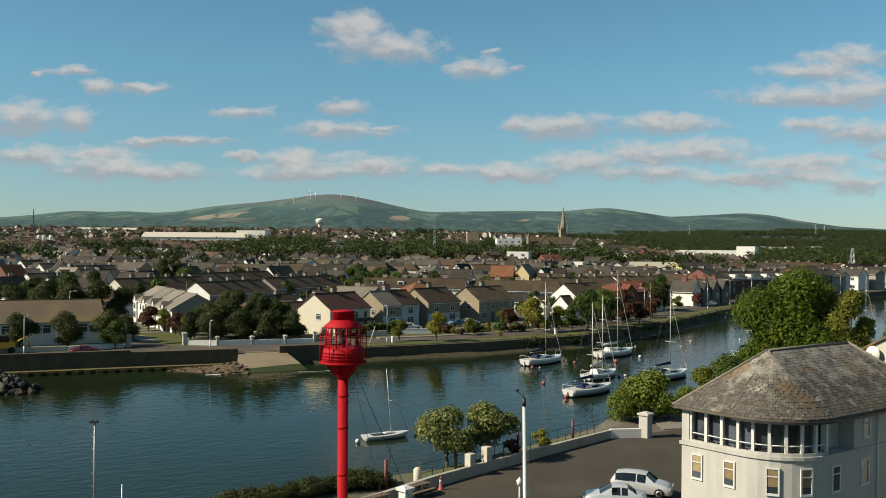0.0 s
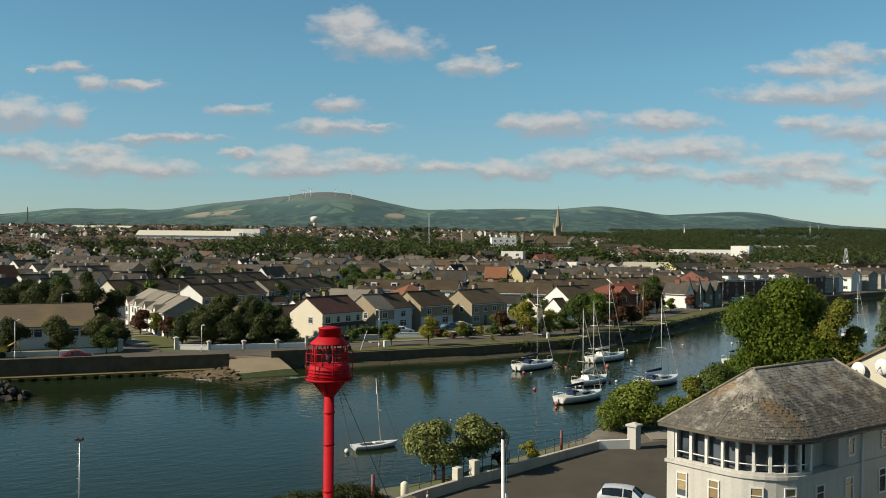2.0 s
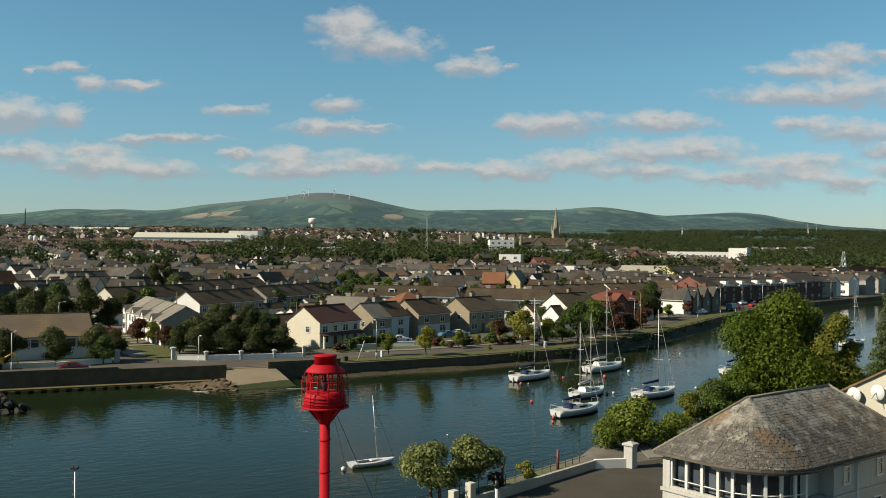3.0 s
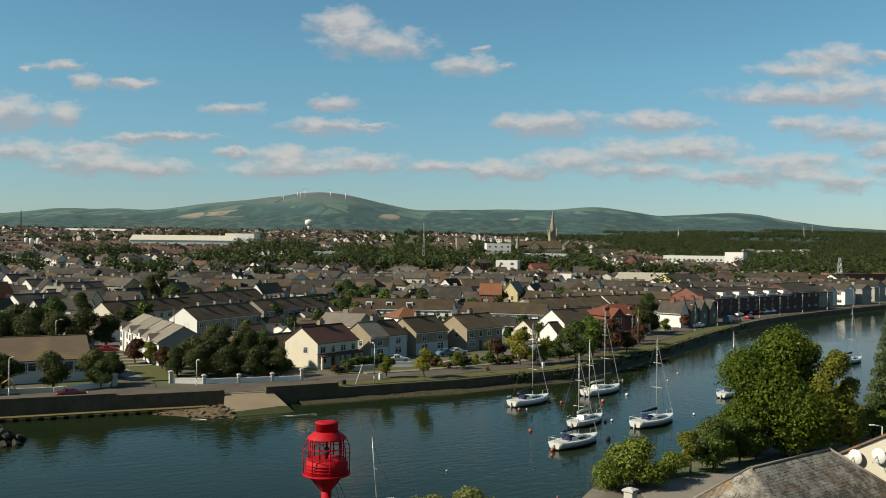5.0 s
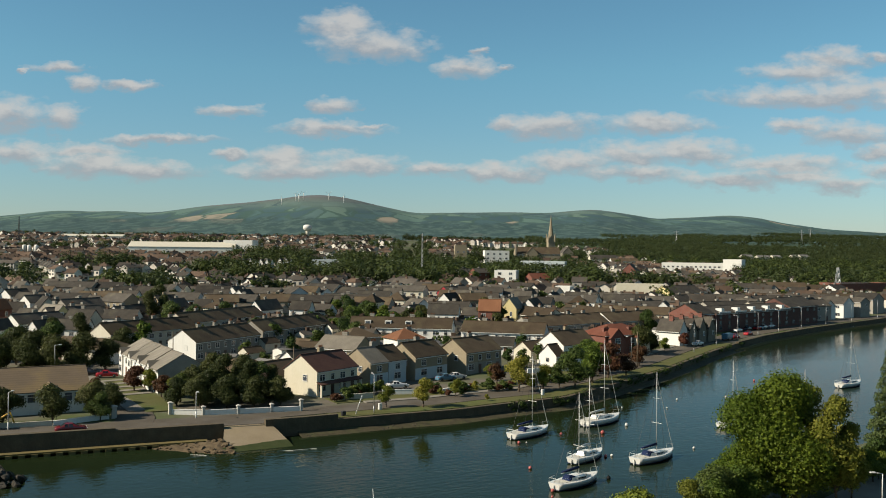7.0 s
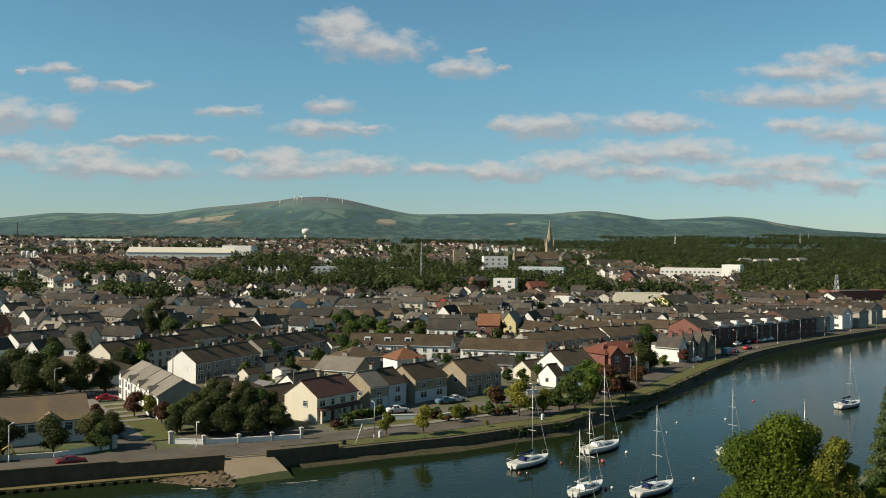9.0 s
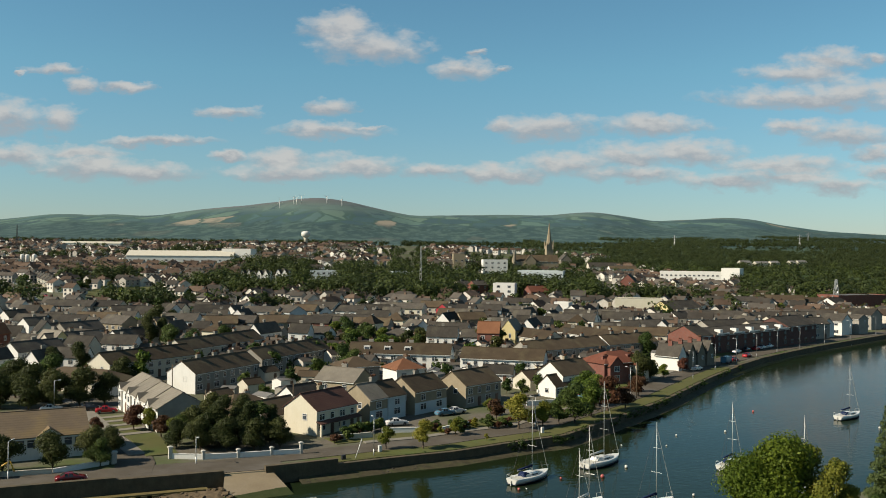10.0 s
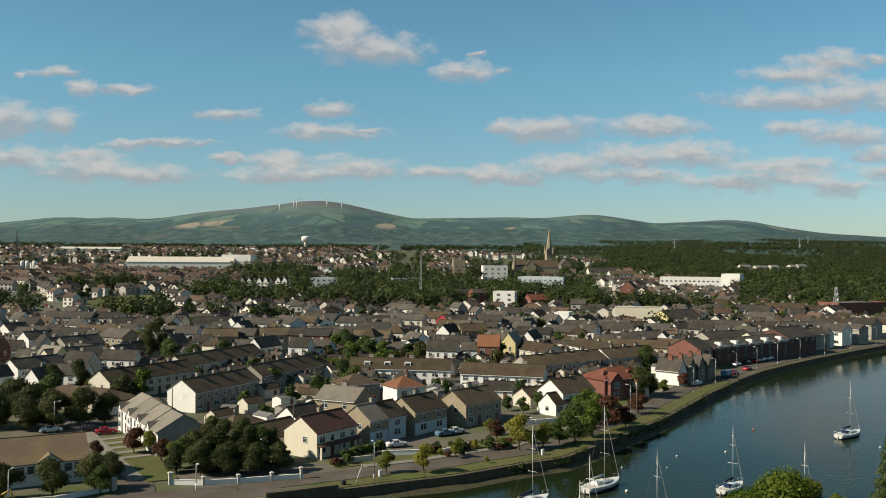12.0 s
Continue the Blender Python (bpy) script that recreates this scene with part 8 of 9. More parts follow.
# white boundary wall and pillars of the estate, gate pillars
def low_wall(name, a, c, z0, h, t, material, label):
    d = Vector(c) - Vector(a)
    b = bmesh.new()
    box(b, 0, d.length, -t / 2, t / 2, -0.5, h)
    box(b, -0.02, d.length + 0.02, -t / 2 - 0.04, t / 2 + 0.04, h + 0.002, h + 0.08)
    return solid(name, b, material, label, "wall", kind="structure", m=pose(a[0], a[1], z0, 0, 0, math.degrees(math.atan2(d.y, d.x))))


EST = [(-42.5, 154.3), (-37.0, 153.9), (-31.6, 155.3), (-26.4, 157.0), (-21.7, 158.4)]
for k, (a, c) in enumerate(zip(EST, EST[1:])):
    low_wall("boundary_wall_%d" % (k + 1), a, c, 2.05, 0.75, 0.25, "white", "low white rendered estate boundary wall")
for k, (x, y) in enumerate(EST):
    pillar(x, y, 2.05, 2.0 if k in (0, 4) else 1.45, 0.6 if k in (0,) else 0.45, turn=30)
pillar(-50.4, 150.4, 2.05, 2.0, 0.8, turn=30)
low_wall("boundary_wall_5", (-57.3, 143.6), (-51.0, 149.9), 2.05, 0.7, 0.25, "white", "low white rendered estate boundary wall")
low_wall("boundary_wall_6", (-80.0, 135.0), (-57.4, 143.5), 2.05, 0.75, 0.25, "ivory", "pale low wall before the long building")
for k, (a, c) in enumerate((((-9.0, 176.0), (-2.2, 177.2)), ((2.2, 177.6), (7.5, 183.8)), ((21.5, 208.5), (33.5, 213.5)), ((17.5, 190.0), (22.2, 195.8)), ((22.6, 196.0), (26.0, 200.2)), ((-17.5, 169.0), (-10.5, 172.3)))):
    low_wall("garden_wall_%d" % (k + 1), a, c, 2.1, 0.9, 0.25, "white" if k < 3 else "ivory", "white rendered front garden wall")

# rocks of the breakwater
rk = thing("rock_breakwater", pose(-56.0, 117.0, 0), "heap of dark grey angular boulders at the water", "rocks")
rng = random.Random(3)
ROCKS = []
for k in range(6):
    b = bmesh.new()
    bmesh.ops.create_icosphere(b, subdivisions=2, radius=0.9)
    for vtx in b.verts:
        vtx.co *= 1 + 0.5 * noise.noise(vtx.co * 1.1 + Vector((k * 7, 0, 0)))
    for j in range(7):
        n = Vector((math.sin(k * 3.1 + j * 2.4), math.cos(k * 1.7 + j * 4.1), math.sin(j * 1.9 + k))).normalized()
        cut = bmesh.ops.bisect_plane(b, geom=b.verts[:] + b.edges[:] + b.faces[:], plane_co=n * 0.55, plane_no=n, clear_outer=True)
        bmesh.ops.holes_fill(b, edges=[e for e in cut["geom_cut"] if isinstance(e, bmesh.types.BMEdge)])
    ROCKS.append(data_of("rock", b, "rock"))
for k in range(190):
    a, f = rng.uniform(0, 6.28), math.sqrt(rng.random())
    px, py = math.cos(a) * f * 7.5 - 1.5, math.sin(a) * f * 4.0
    r = part("rock", ROCKS[k % 6], "rock", rk)
    r.matrix_basis = pose(px, py, 2.6 * (1 - f) - 0.1 + rng.uniform(-0.1, 0.3), rng.uniform(0, 360), rng.uniform(0, 360), rng.uniform(0, 360)) @ Matrix.Diagonal((rng.uniform(0.45, 1.0), rng.uniform(0.45, 0.9), rng.uniform(0.4, 0.8), 1))
rs = thing("slipway_rocks", pose(-30.5, 139.0, 0), "low brown rocks beside the slipway", "rocks")
BROWN = [m.copy() for m in ROCKS]
for m in BROWN:
    m.materials[0] = M["spit"]
shore = [v.co for v in bpy.data.objects["foreshore_spit"].data.vertices if v.co.z > -0.05]
for k in range(60):
    p = rng.choice(shore) + Vector((rng.uniform(-0.3, 0.3), rng.uniform(-0.3, 0.3), 0.0))
    big = 1.0 if p.x > -33.5 else 0.6
    r = part("rock", BROWN[k % 6], "spit", rs)
    r.matrix_basis = pose(p.x + 30.5, p.y - 139.0, p.z, rng.uniform(-25, 25), rng.uniform(-25, 25), rng.uniform(0, 360)) @ Matrix.Diagonal((big * rng.uniform(0.3, 0.85), big * rng.uniform(0.3, 0.65), big * rng.uniform(0.2, 0.45), 1))
fs = thing("shore_stones", pose(0, 0, 0), "scattered stones along the foot of the quay wall", "rocks")
for k in range(150):
    x = rng.uniform(-20, 40)
    r = part("stone", ROCKS[k % 6], "rock", fs)
    off = rng.uniform(0.9, 3.0)
    r.matrix_basis = pose(x, quay_y(x) - off, 0.62 - 0.26 * off, rng.uniform(0, 360), rng.uniform(0, 360), 0) @ Matrix.Diagonal((rng.uniform(0.12, 0.38), rng.uniform(0.12, 0.30), rng.uniform(0.08, 0.20), 1))

# yellow digger behind the quay wall, bench, small posts
dg = thing("digger", pose(-65.5, 140.0, 2.1, 0, 0, 20), "yellow digger parked behind the quay wall", "digger")
b = bmesh.new()
box(b, -1.6, 1.6, -0.9, 0.9, 0.7, 1.7)
bmesh.ops.bevel(b, geom=b.edges[:], offset=0.12, segments=2, affect="EDGES")
part("body", b, "plate_yellow", dg)
b = bmesh.new()
box(b, -0.6, 0.7, -0.8, 0.8, 1.7, 2.6)
part("cab", b, "car_glass", dg)
for sx in (-1.0, 1.1):
    for sy in (-0.9, 0.9):
        b = bmesh.new()
        tube(b, (sx, sy - 0.18, 0.5), (sx, sy + 0.18, 0.5), 0.5, n=14)
        part("wheel", b, "black", dg)
b = bmesh.new()
tube(b, (1.5, 0, 1.5), (3.0, 0, 2.4), 0.14, n=6)
tube(b, (3.0, 0, 2.4), (3.6, 0, 0.8), 0.12, n=6)
part("boom", b, "plate_yellow", dg)
for x, off in ((-6.5, 4.2), (23.0, 3.2)):
    px, py = along(x, x + 0.1, off, 0.05)[0]
    b = bmesh.new()
    box(b, -0.3, 0.3, -0.2, 0.2, 0, 1.1)
    bmesh.ops.bevel(b, geom=b.edges[:], offset=0.04, segments=1, affect="EDGES")
    solid("utility_cabinet", b, "trim", "small white utility cabinet on the verge", "cabinet", "verge cabinets", m=pose(px, py, 2.1, 0, 0, 40))

# landmarks: lattice masts, water tower, wind turbines, pylons
def lattice_mast(x, y, h, w, label, material="steel", z=None):
    z = land_z(x, y) if z is None else z
    o = thing("lattice_mast", pose(x, y, z), label, "mast", "masts and pylons")
    n = max(4, int(h / 3))
    legs = [(math.cos(k * math.pi / 2 + 0.78), math.sin(k * math.pi / 2 + 0.78)) for k in range(4)]
    for lx, ly in legs:
        b = bmesh.new()
        tube(b, (lx * w, ly * w, -1), (lx * w * 0.25, ly * w * 0.25, h), w * 0.10 + 0.05, w * 0.06 + 0.04, 5)
        part("leg", b, material, o)
    b = bmesh.new()
    for k in range(n):
        f0, f1 = k / n, (k + 1) / n
        for i in range(4):
            p, q = legs[i], legs[(i + 1) % 4]
            s0, s1 = w * (1 - 0.75 * f0), w * (1 - 0.75 * f1)
            tube(b, (p[0] * s0, p[1] * s0, h * f0), (q[0] * s1, q[1] * s1, h * f1), w * 0.05 + 0.03, n=4)
    part("bracing", b, material, o)
    return o


lattice_mast(-5.5, 545, 30, 1.0, "tall slim grey lattice radio mast")
lattice_mast(-470, 1075, 30, 1.2, "distant dark lattice mast on the hill", "iron")
lattice_mast(250, 575, 17, 2.6, "squat grey lattice tower above the roofs")
for x, y, h in ((700, 1770, 25), (470, 1800, 24), (870, 2150, 24)):
    o = lattice_mast(x, y, h, 1.7, "distant electricity pylon above the woods")
    for zz in (0.7, 0.82, 0.94):
        b = bmesh.new()
        tube(b, (-5, 0, h * zz), (5, 0, h * zz), 0.25, n=4)
        part("crossarm", b, "steel", o)
wt_ = thing("water_tower", pose(-178.7, 1352, land_z(-178.7, 1352) - 1), "white round water tower on the hill", "tower")
b = bmesh.new()
turned(b, [(3.0, -2), (2.6, 10), (3.0, 13)], 16)
part("stem", b, "ivory", wt_)
b = bmesh.new()
turned(b, [(2.8, 12.5), (6.2, 15.5), (6.4, 19.0), (5.4, 21.0), (0.5, 22.0)], 24)
part("tank", b, "white", wt_)
for a_, y in ((-0.160, 3900), (-0.145, 4000), (-0.142, 3950), (-0.137, 4020), (-0.110, 4020), (-0.094, 3960)):
    x = a_ * y
    o = thing("wind_turbine", pose(x, y, land_z(x, y) - 2, 0, 0, 20), "white wind turbine on a distant hilltop", "wind turbine", "wind turbines")
    b = bmesh.new()
    tube(b, (0, 0, -5), (0, 0, 32), 1.5, 0.9, 8)
    part("tower", b, "trim", o)
    b = bmesh.new()
    box(b, -0.9, 0.9, -2.2, 1.6, 29.6, 31.4)
    part("nacelle", b, "trim", o)
    for k in range(3):
        q = math.radians(12 + 120 * k + x)
        b = bmesh.new()
        tube(b, (0, -2.4, 30.5), (16 * math.sin(q), -2.4, 30.5 + 16 * math.cos(q)), 0.7, 0.25, 5)
        part("blade", b, "trim", o)

# ---- the rest of the town: streets of houses on the rising ground ----
TOWN = [house(0, 0, 0, L, W, lab, wl_, rf, ev, rs, un, hip=hp, z=0, group="streets of the town", gable_window=gw, plain=True) for L, W, lab, wl_, rf, ev, rs, un, hp, gw in (
    (8.0, 7.0, "white rendered house with a grey slate roof", "white", "slate", 4.8, 2.3, 1, False, True),
    (12.0, 7.5, "grey rendered pair of houses with a brown roof", "grey", "tile_brown", 4.8, 2.6, 2, False, False),
    (10.5, 7.0, "cream house with a weathered slate roof", "ivory", "slate", 4.6, 2.7, 1, False, True),
    (9.5, 8.0, "white bungalow with a brown tiled roof", "white", "tile_brown", 2.9, 2.6, 1, False, False),
    (15.0, 7.0, "ivory terrace of houses with a brown roof", "ivory", "tile_brown", 4.7, 2.5, 2, False, False),
    (9.5, 7.5, "tan pebbledash house with a brown roof", "tan", "tile_brown", 4.7, 2.7, 1, False, True),
    (9.0, 8.5, "cream house with a brown hipped roof", "cream", "tile_brown", 4.8, 2.4, 1, True, False),
    (14.0, 7.0, "white terrace of houses with a slate roof", "white", "slate", 4.7, 2.6, 2, False, False),
    (8.5, 6.5, "small grey house with a slate roof", "grey", "slate", 4.2, 2.7, 1, False, True),
    (8.0, 6.5, "brick house with an orange tiled roof", "brick", "tile_orange", 4.6, 2.5, 1, False, False),
    (7.0, 5.6, "small white cottage with a steep slate roof", "white", "slate", 3.2, 2.4, 1, False, False),
    (8.0, 7.0, "yellow house with a pale slate roof", "yellow", "slate_pale", 4.8, 2.5, 1, False, True))]
taken = [(o.location.x, o.location.y, 0.5 * max(8.0, o.children[0].dimensions.x)) for o in scene.objects if o.parent is None and o.children and o.get("category") in ("house", "building") and o not in TOWN]
used = set()


def free(x, y, r, pad=2.0):
    return all((x - a) ** 2 + (y - b) ** 2 > (r * 0.75 + c * 0.8 + pad) ** 2 for a, b, c in taken)


# wooded ground inside the town: middle and half widths of each grove
GROVES = ((-23, 314, 11, 17), (-132, 590, 26, 16), (-78, 533, 36, 9), (-136, 600, 14, 12), (-212, 480, 14, 14), (-150, 875, 42, 15), (-66, 730, 10, 50), (-16, 545, 34, 48), (2, 625, 30, 45),
          (78, 592, 34, 40), (40, 655, 26, 22), (88, 556, 18, 28), (133, 553, 30, 12), (-28, 328, 8, 8), (-90, 310, 8, 9), (-25, 503, 9, 6), (-225, 650, 30, 16), (-120, 720, 30, 14))


# buildings that stand clear of the trees before them: middle, half width
CLEAR = ((-133, 689, 7), (-121, 689, 7), (-109, 700, 7), (-80, 713, 12), (-88, 826, 9), (-12, 735, 20), (94, 790, 22), (27, 890, 9), (58, 846, 13), (113, 1008, 27), (143, 1128, 10), (30, 592, 8), (20, 597, 6),
         (-172, 548, 30), (-440, 1240, 42), (452, 1290, 36), (515, 1310, 30), (45, 563, 8), (64, 563, 9), (147, 692, 9), (186, 1018, 20), (205, 1000, 18), (-35, 552, 6), (-250, 952, 56), (-195, 962, 18), (-384, 903, 9), (238, 850, 34), (265, 585, 24))


def in_clear(x, y):
    """Open ground before the buildings that stand clear of the trees."""
    return any(abs(x - p * y / r) < w and r - (42 if r < 680 else 78) < y < r + 6 for p, r, w in CLEAR)


def in_field(x, y):
    a = x / y
    if -0.365 < a < -0.30 and 470 < y < 540:
        return True
    if in_clear(x, y):
        return True
    if abs(x - (151 - 46 * (800 - y) / 219)) < 8 and 581 < y < 800:
        return True
    if abs(x - (-290 + 87 * (640 - y) / 142)) < 19 and 430 < y < 640:
        return True
    return ((x + 184) / 26) ** 2 + ((y - 578) / 46) ** 2 < 1


def in_trees(x, y):
    """Where the town leaves room for wooded ground."""
    s = y - quay_y(x)
    a = x / y
    if any(((x - p) / q) ** 2 + ((y - r) / w) ** 2 < 1 for p, r, q, w in GROVES):
        return True
    if 548 < y < 880 and -0.225 < a < 0.178:
        return noise.noise((x * 0.02, y * 0.011, 5.0)) > (-0.42 if a < 0.10 else -0.30)
    if 548 < y < 700 and -0.31 < a < -0.225:
        return noise.noise((x * 0.02, y * 0.011, 5.0)) > 0.0
    if 880 < y < 1300 and -0.04 < a < 0.19:
        return noise.noise((x * 0.02, y * 0.012, 5.0)) > -0.16
    if a > 0.185 and y > 1130 - 1900 * (a - 0.185):
        return True
    if a > 0.33 and y > 540:
        return True
    if y > 900:
        return noise.noise((x * 0.009, y * 0.02, 7.0)) > 0.14 or s > 1500
    return noise.noise((x * 0.011, y * 0.011, 7.0)) > 0.40 or s > 1500


rt = random.Random(8)
homes, far_homes = [], []
for row in range(84):
    for col in range(-60, 64):
        # streets run in two directions, by district
        px, py = col * 12.5 + 5.0 * (row % 2), 215 + row * 13.5
        d = noise.noise((px * 0.0045, py * 0.0045, 2.0))
        yaw = 12 * d + rt.choice((-14, -14, -22, 58, 58, 62, -60, -36)) + rt.uniform(-6, 6)
        x, y = px + rt.uniform(-4, 4), py + rt.uniform(-4, 4)
        s = y - quay_y(x)
        if abs(x) > 0.50 * y + 25 or s < (34 if x < 60 else 24) or (-92 < x < 92 and y < 300 + 0.5 * max(0, x)) or y < 238 or in_trees(x, y) or in_field(x, y) or rt.random() < (0.38 if y < 560 else 0.25 if y < 850 else 0.3) or (690 < y < 915 and x / y < -0.19):
            continue
        k = rt.choices(range(12), (12, 0.6, 2.5, 2.5, 0.6, 1.2, 1.8, 5, 1.5, 0.5, 9, 1.5))[0]
        L = TOWN[k].children[0].dimensions.x
        if not free(x, y, L / 2, 1.2 if y < 600 else -0.3):
            continue
        taken.append((x, y, L / 2 * 0.95))
        (homes if y < 395 else far_homes).append((k, x, y, yaw))
for k, x, y, yaw in homes:
    m = pose(x, y, land_z(x, y), 0, 0, yaw) @ Matrix.Diagonal((rt.uniform(0.80, 1.08), rt.uniform(0.80, 0.98), rt.uniform(0.92, 1.2), 1))
    if k in used:
        copy_thing(TOWN[k], m)
    else:
        used.add(k)
        TOWN[k].matrix_basis = m
for k in range(12):
    if k not in used:
        for o in TOWN[k].children_recursive:
            bpy.data.objects.remove(o)
        bpy.data.objects.remove(TOWN[k])

# yards: sheds, lean-tos, garden walls and cars between the houses
SHEDS = []
for lab, wl_, rf, L, W, H, R in (("white rendered shed with a grey roof", "white", "lead", 5.0, 3.2, 2.3, 0.5), ("small grey concrete shed", "grey", "lead", 3.4, 2.6, 2.1, 0.4),
                                 ("white kitchen extension with a tiled roof", "ivory", "tile_brown", 5.0, 4.0, 2.5, 1.2), ("red painted garden shed", "redpaint", "slate", 3.0, 2.4, 2.0, 0.7)):
    sh = thing("garden_shed", pose(0, 0, 0), lab + " in a back yard", "shed", "sheds in the yards")
    part("wall", gable_walls(L, W, H, R), wl_, sh)
    part("roof", gable_roof(L, W, H, R, 0.15, 0.10, 0.12), rf, sh)
    add_door(sh, L * 0.2, -W / 2 - 0.02, 0, 0)
    SHEDS.append([sh, False])
count = 0
for k in range(4000):
    y = rt.uniform(205, 420)
    x = rt.uniform(-0.49, 0.40) * y
    if y - quay_y(x) < 42 or count >= 85 or not free(x, y, 2.2, -1.2):
        continue
    taken.append((x, y, 2.0))
    slot = SHEDS[rt.choices(range(4), (5, 4, 5, 1))[0]]
    m = pose(x, y, land_z(x, y), 0, 0, rt.choice((52, 142, -38, 232)) + rt.uniform(-5, 5))
    if slot[1]:
        copy_thing(slot[0], m)
    else:
        slot[0].matrix_basis, slot[1] = m, True
    count += 1
count = 0
for k in range(3000):
    y = rt.uniform(205, 400)
    x = rt.uniform(-0.49, 0.38) * y
    if y - quay_y(x) < 40 or count >= 36 or not free(x, y, 2.4, -1.0):
        continue
    taken.append((x, y, 2.2))
    paint = rt.choice(("car_white", "silver", "car_red", "car_dark", "car_blue"))
    car(x, y, rt.choice((52, -38, 232)), paint, {"car_white": "white", "car_dark": "dark", "silver": "silver", "car_red": "red", "car_blue": "blue"}[paint] + " car parked between the houses")
    count += 1

# houses further up the hill, too many and too small to tell apart
fv, ff, fm = [], [], []


def far_house(x, y, yaw, L, W, ev, rs, z, tiled=False, hip=False):
    m = pose(x, y, z, 0, 0, yaw)
    top = 1 if tiled else 3

    def put(points, faces, mat):
        n = len(fv)
        fv.extend((m @ Vector(p))[:] for p in points)
        for f in faces:
            ff.append([n + i for i in f])
            fm.append(mat)

    l, w = L / 2, W / 2
    t, o = 0.2, 0.4
    if hip:
        put([(-l, -w, -2), (l, -w, -2), (l, w, -2), (-l, w, -2), (-l, -w, ev), (l, -w, ev), (l, w, ev), (-l, w, ev)], [(0, 1, 5, 4), (1, 2, 6, 5), (2, 3, 7, 6), (3, 0, 4, 7)], 0)
        r = max(0.5, l - w * 0.9)
        put([(-l - o, -w - o, ev), (l + o, -w - o, ev), (l + o, w + o, ev), (-l - o, w + o, ev), (-r, 0, ev + rs), (r, 0, ev + rs)], [(0, 1, 5, 4), (2, 3, 4, 5), (1, 2, 5), (3, 0, 4)], top)
    else:
        put([(-l, -w, -2), (l, -w, -2), (l, w, -2), (-l, w, -2), (-l, -w, ev), (l, -w, ev), (l, w, ev), (-l, w, ev), (-l, 0, ev + rs), (l, 0, ev + rs)],
            [(0, 1, 5, 4), (1, 2, 6, 9, 5), (2, 3, 7, 6), (3, 0, 4, 8, 7)], 0)
        sl = rs / w
        put([(-l - o, -w - o, ev - sl * o + t), (l + o, -w - o, ev - sl * o + t), (l + o, 0, ev + rs + t), (-l - o, 0, ev + rs + t), (l + o, w + o, ev - sl * o + t), (-l - o, w + o, ev - sl * o + t)],
            [(0, 1, 2, 3), (3, 2, 4, 5)], top)
    stacks = max(1, int(L / 9))
    for i in range(stacks):
        cx = -l + L * (i + 0.5) / stacks
        z0, z1 = ev + rs - 0.6, ev + rs + 1.0
        put([(cx - 0.6, -0.3, z0), (cx + 0.6, -0.3, z0), (cx + 0.6, 0.3, z0), (cx - 0.6, 0.3, z0), (cx - 0.6, -0.3, z1), (cx + 0.6, -0.3, z1), (cx + 0.6, 0.3, z1), (cx - 0.6, 0.3, z1)],
            [(0, 1, 5, 4), (1, 2, 6, 5), (2, 3, 7, 6), (3, 0, 4, 7), (4, 5, 6, 7)], 1)
    bays = max(2, int(L / 3.2))
    for i in range(bays):
        cx = -l + L * (i + 0.5) / bays
        for z0 in (0.9, 3.0) if ev > 4 else (0.9,):
            put([(cx - 0.7, -w - 0.04, z0), (cx + 0.7, -w - 0.04, z0), (cx + 0.7, -w - 0.04, z0 + 1.25), (cx - 0.7, -w - 0.04, z0 + 1.25)], [(0, 1, 2, 3)], 2)


SIZES = ((8, 7, 4.8, 2.6), (12, 7.5, 4.8, 2.6), (10.5, 7, 4.6, 2.7), (9.5, 8, 2.9, 2.6), (15, 7, 4.7, 2.5), (9.5, 7.5, 4.7, 2.7), (9, 8.5, 4.8, 2.4), (14, 7, 4.7, 2.6), (8.5, 6.5, 4.2, 2.7), (8, 6.5, 4.6, 2.5), (7, 6, 3.2, 2.8), (8, 7, 4.8, 2.5))
for k, x, y, yaw in far_homes:
    L, W, ev, rs = SIZES[k]
    far_house(x, y, yaw, L * rt.uniform(0.7, 1.05), W * rt.uniform(0.75, 1.0), ev * rt.uniform(0.85, 1.12), rs * rt.uniform(0.65, 1.0), land_z(x, y) + 0.6, rt.random() < (0.8 if y > 880 else 0.35), rt.random() < 0.2)
# the western suburb: even rows of hipped pairs that face the river
for row in range(10):
    y0 = 694 + row * 23.5
    for col in range(24):
        x = -0.478 * y0 + col * 15.5 + 6 * (row % 2) + rt.uniform(-1.5, 1.5)
        y = y0 + 0.06 * (x + 250) + rt.uniform(-2, 2)
        if x / y > -0.185 or in_field(x, y) or not free(x, y, 5.5, -1.5) or noise.noise((x * 0.02, y * 0.02, 15.0)) > 0.38:
            continue
        taken.append((x, y, 6.0))
        far_house(x, y, rt.choice((-10, -10, -8, 60)) + rt.uniform(-5, 5), rt.uniform(9.5, 14.0), 7.0, rt.uniform(4.6, 5.4), rt.uniform(2.2, 2.9), land_z(x, y) + 0.4, rt.random() < 0.85, rt.random() < 0.5)
# low sheds and extensions in the far yards
for k in range(2600):
    y = rt.uniform(260, 760)
    x = rt.uniform(-0.5, 0.44) * y
    if y - quay_y(x) < 60 or in_field(x, y) or not free(x, y, 2.0, -2.0):
        continue
    far_house(x, y, rt.choice((50, -40, 5)) + rt.uniform(-8, 8), rt.uniform(3.5, 7.0), rt.uniform(2.8, 4.0), rt.uniform(2.2, 3.0), rt.uniform(0.3, 1.4), land_z(x, y) + 0.2)
me = bpy.data.meshes.new("far_houses")
me.from_pydata(fv, [], ff)
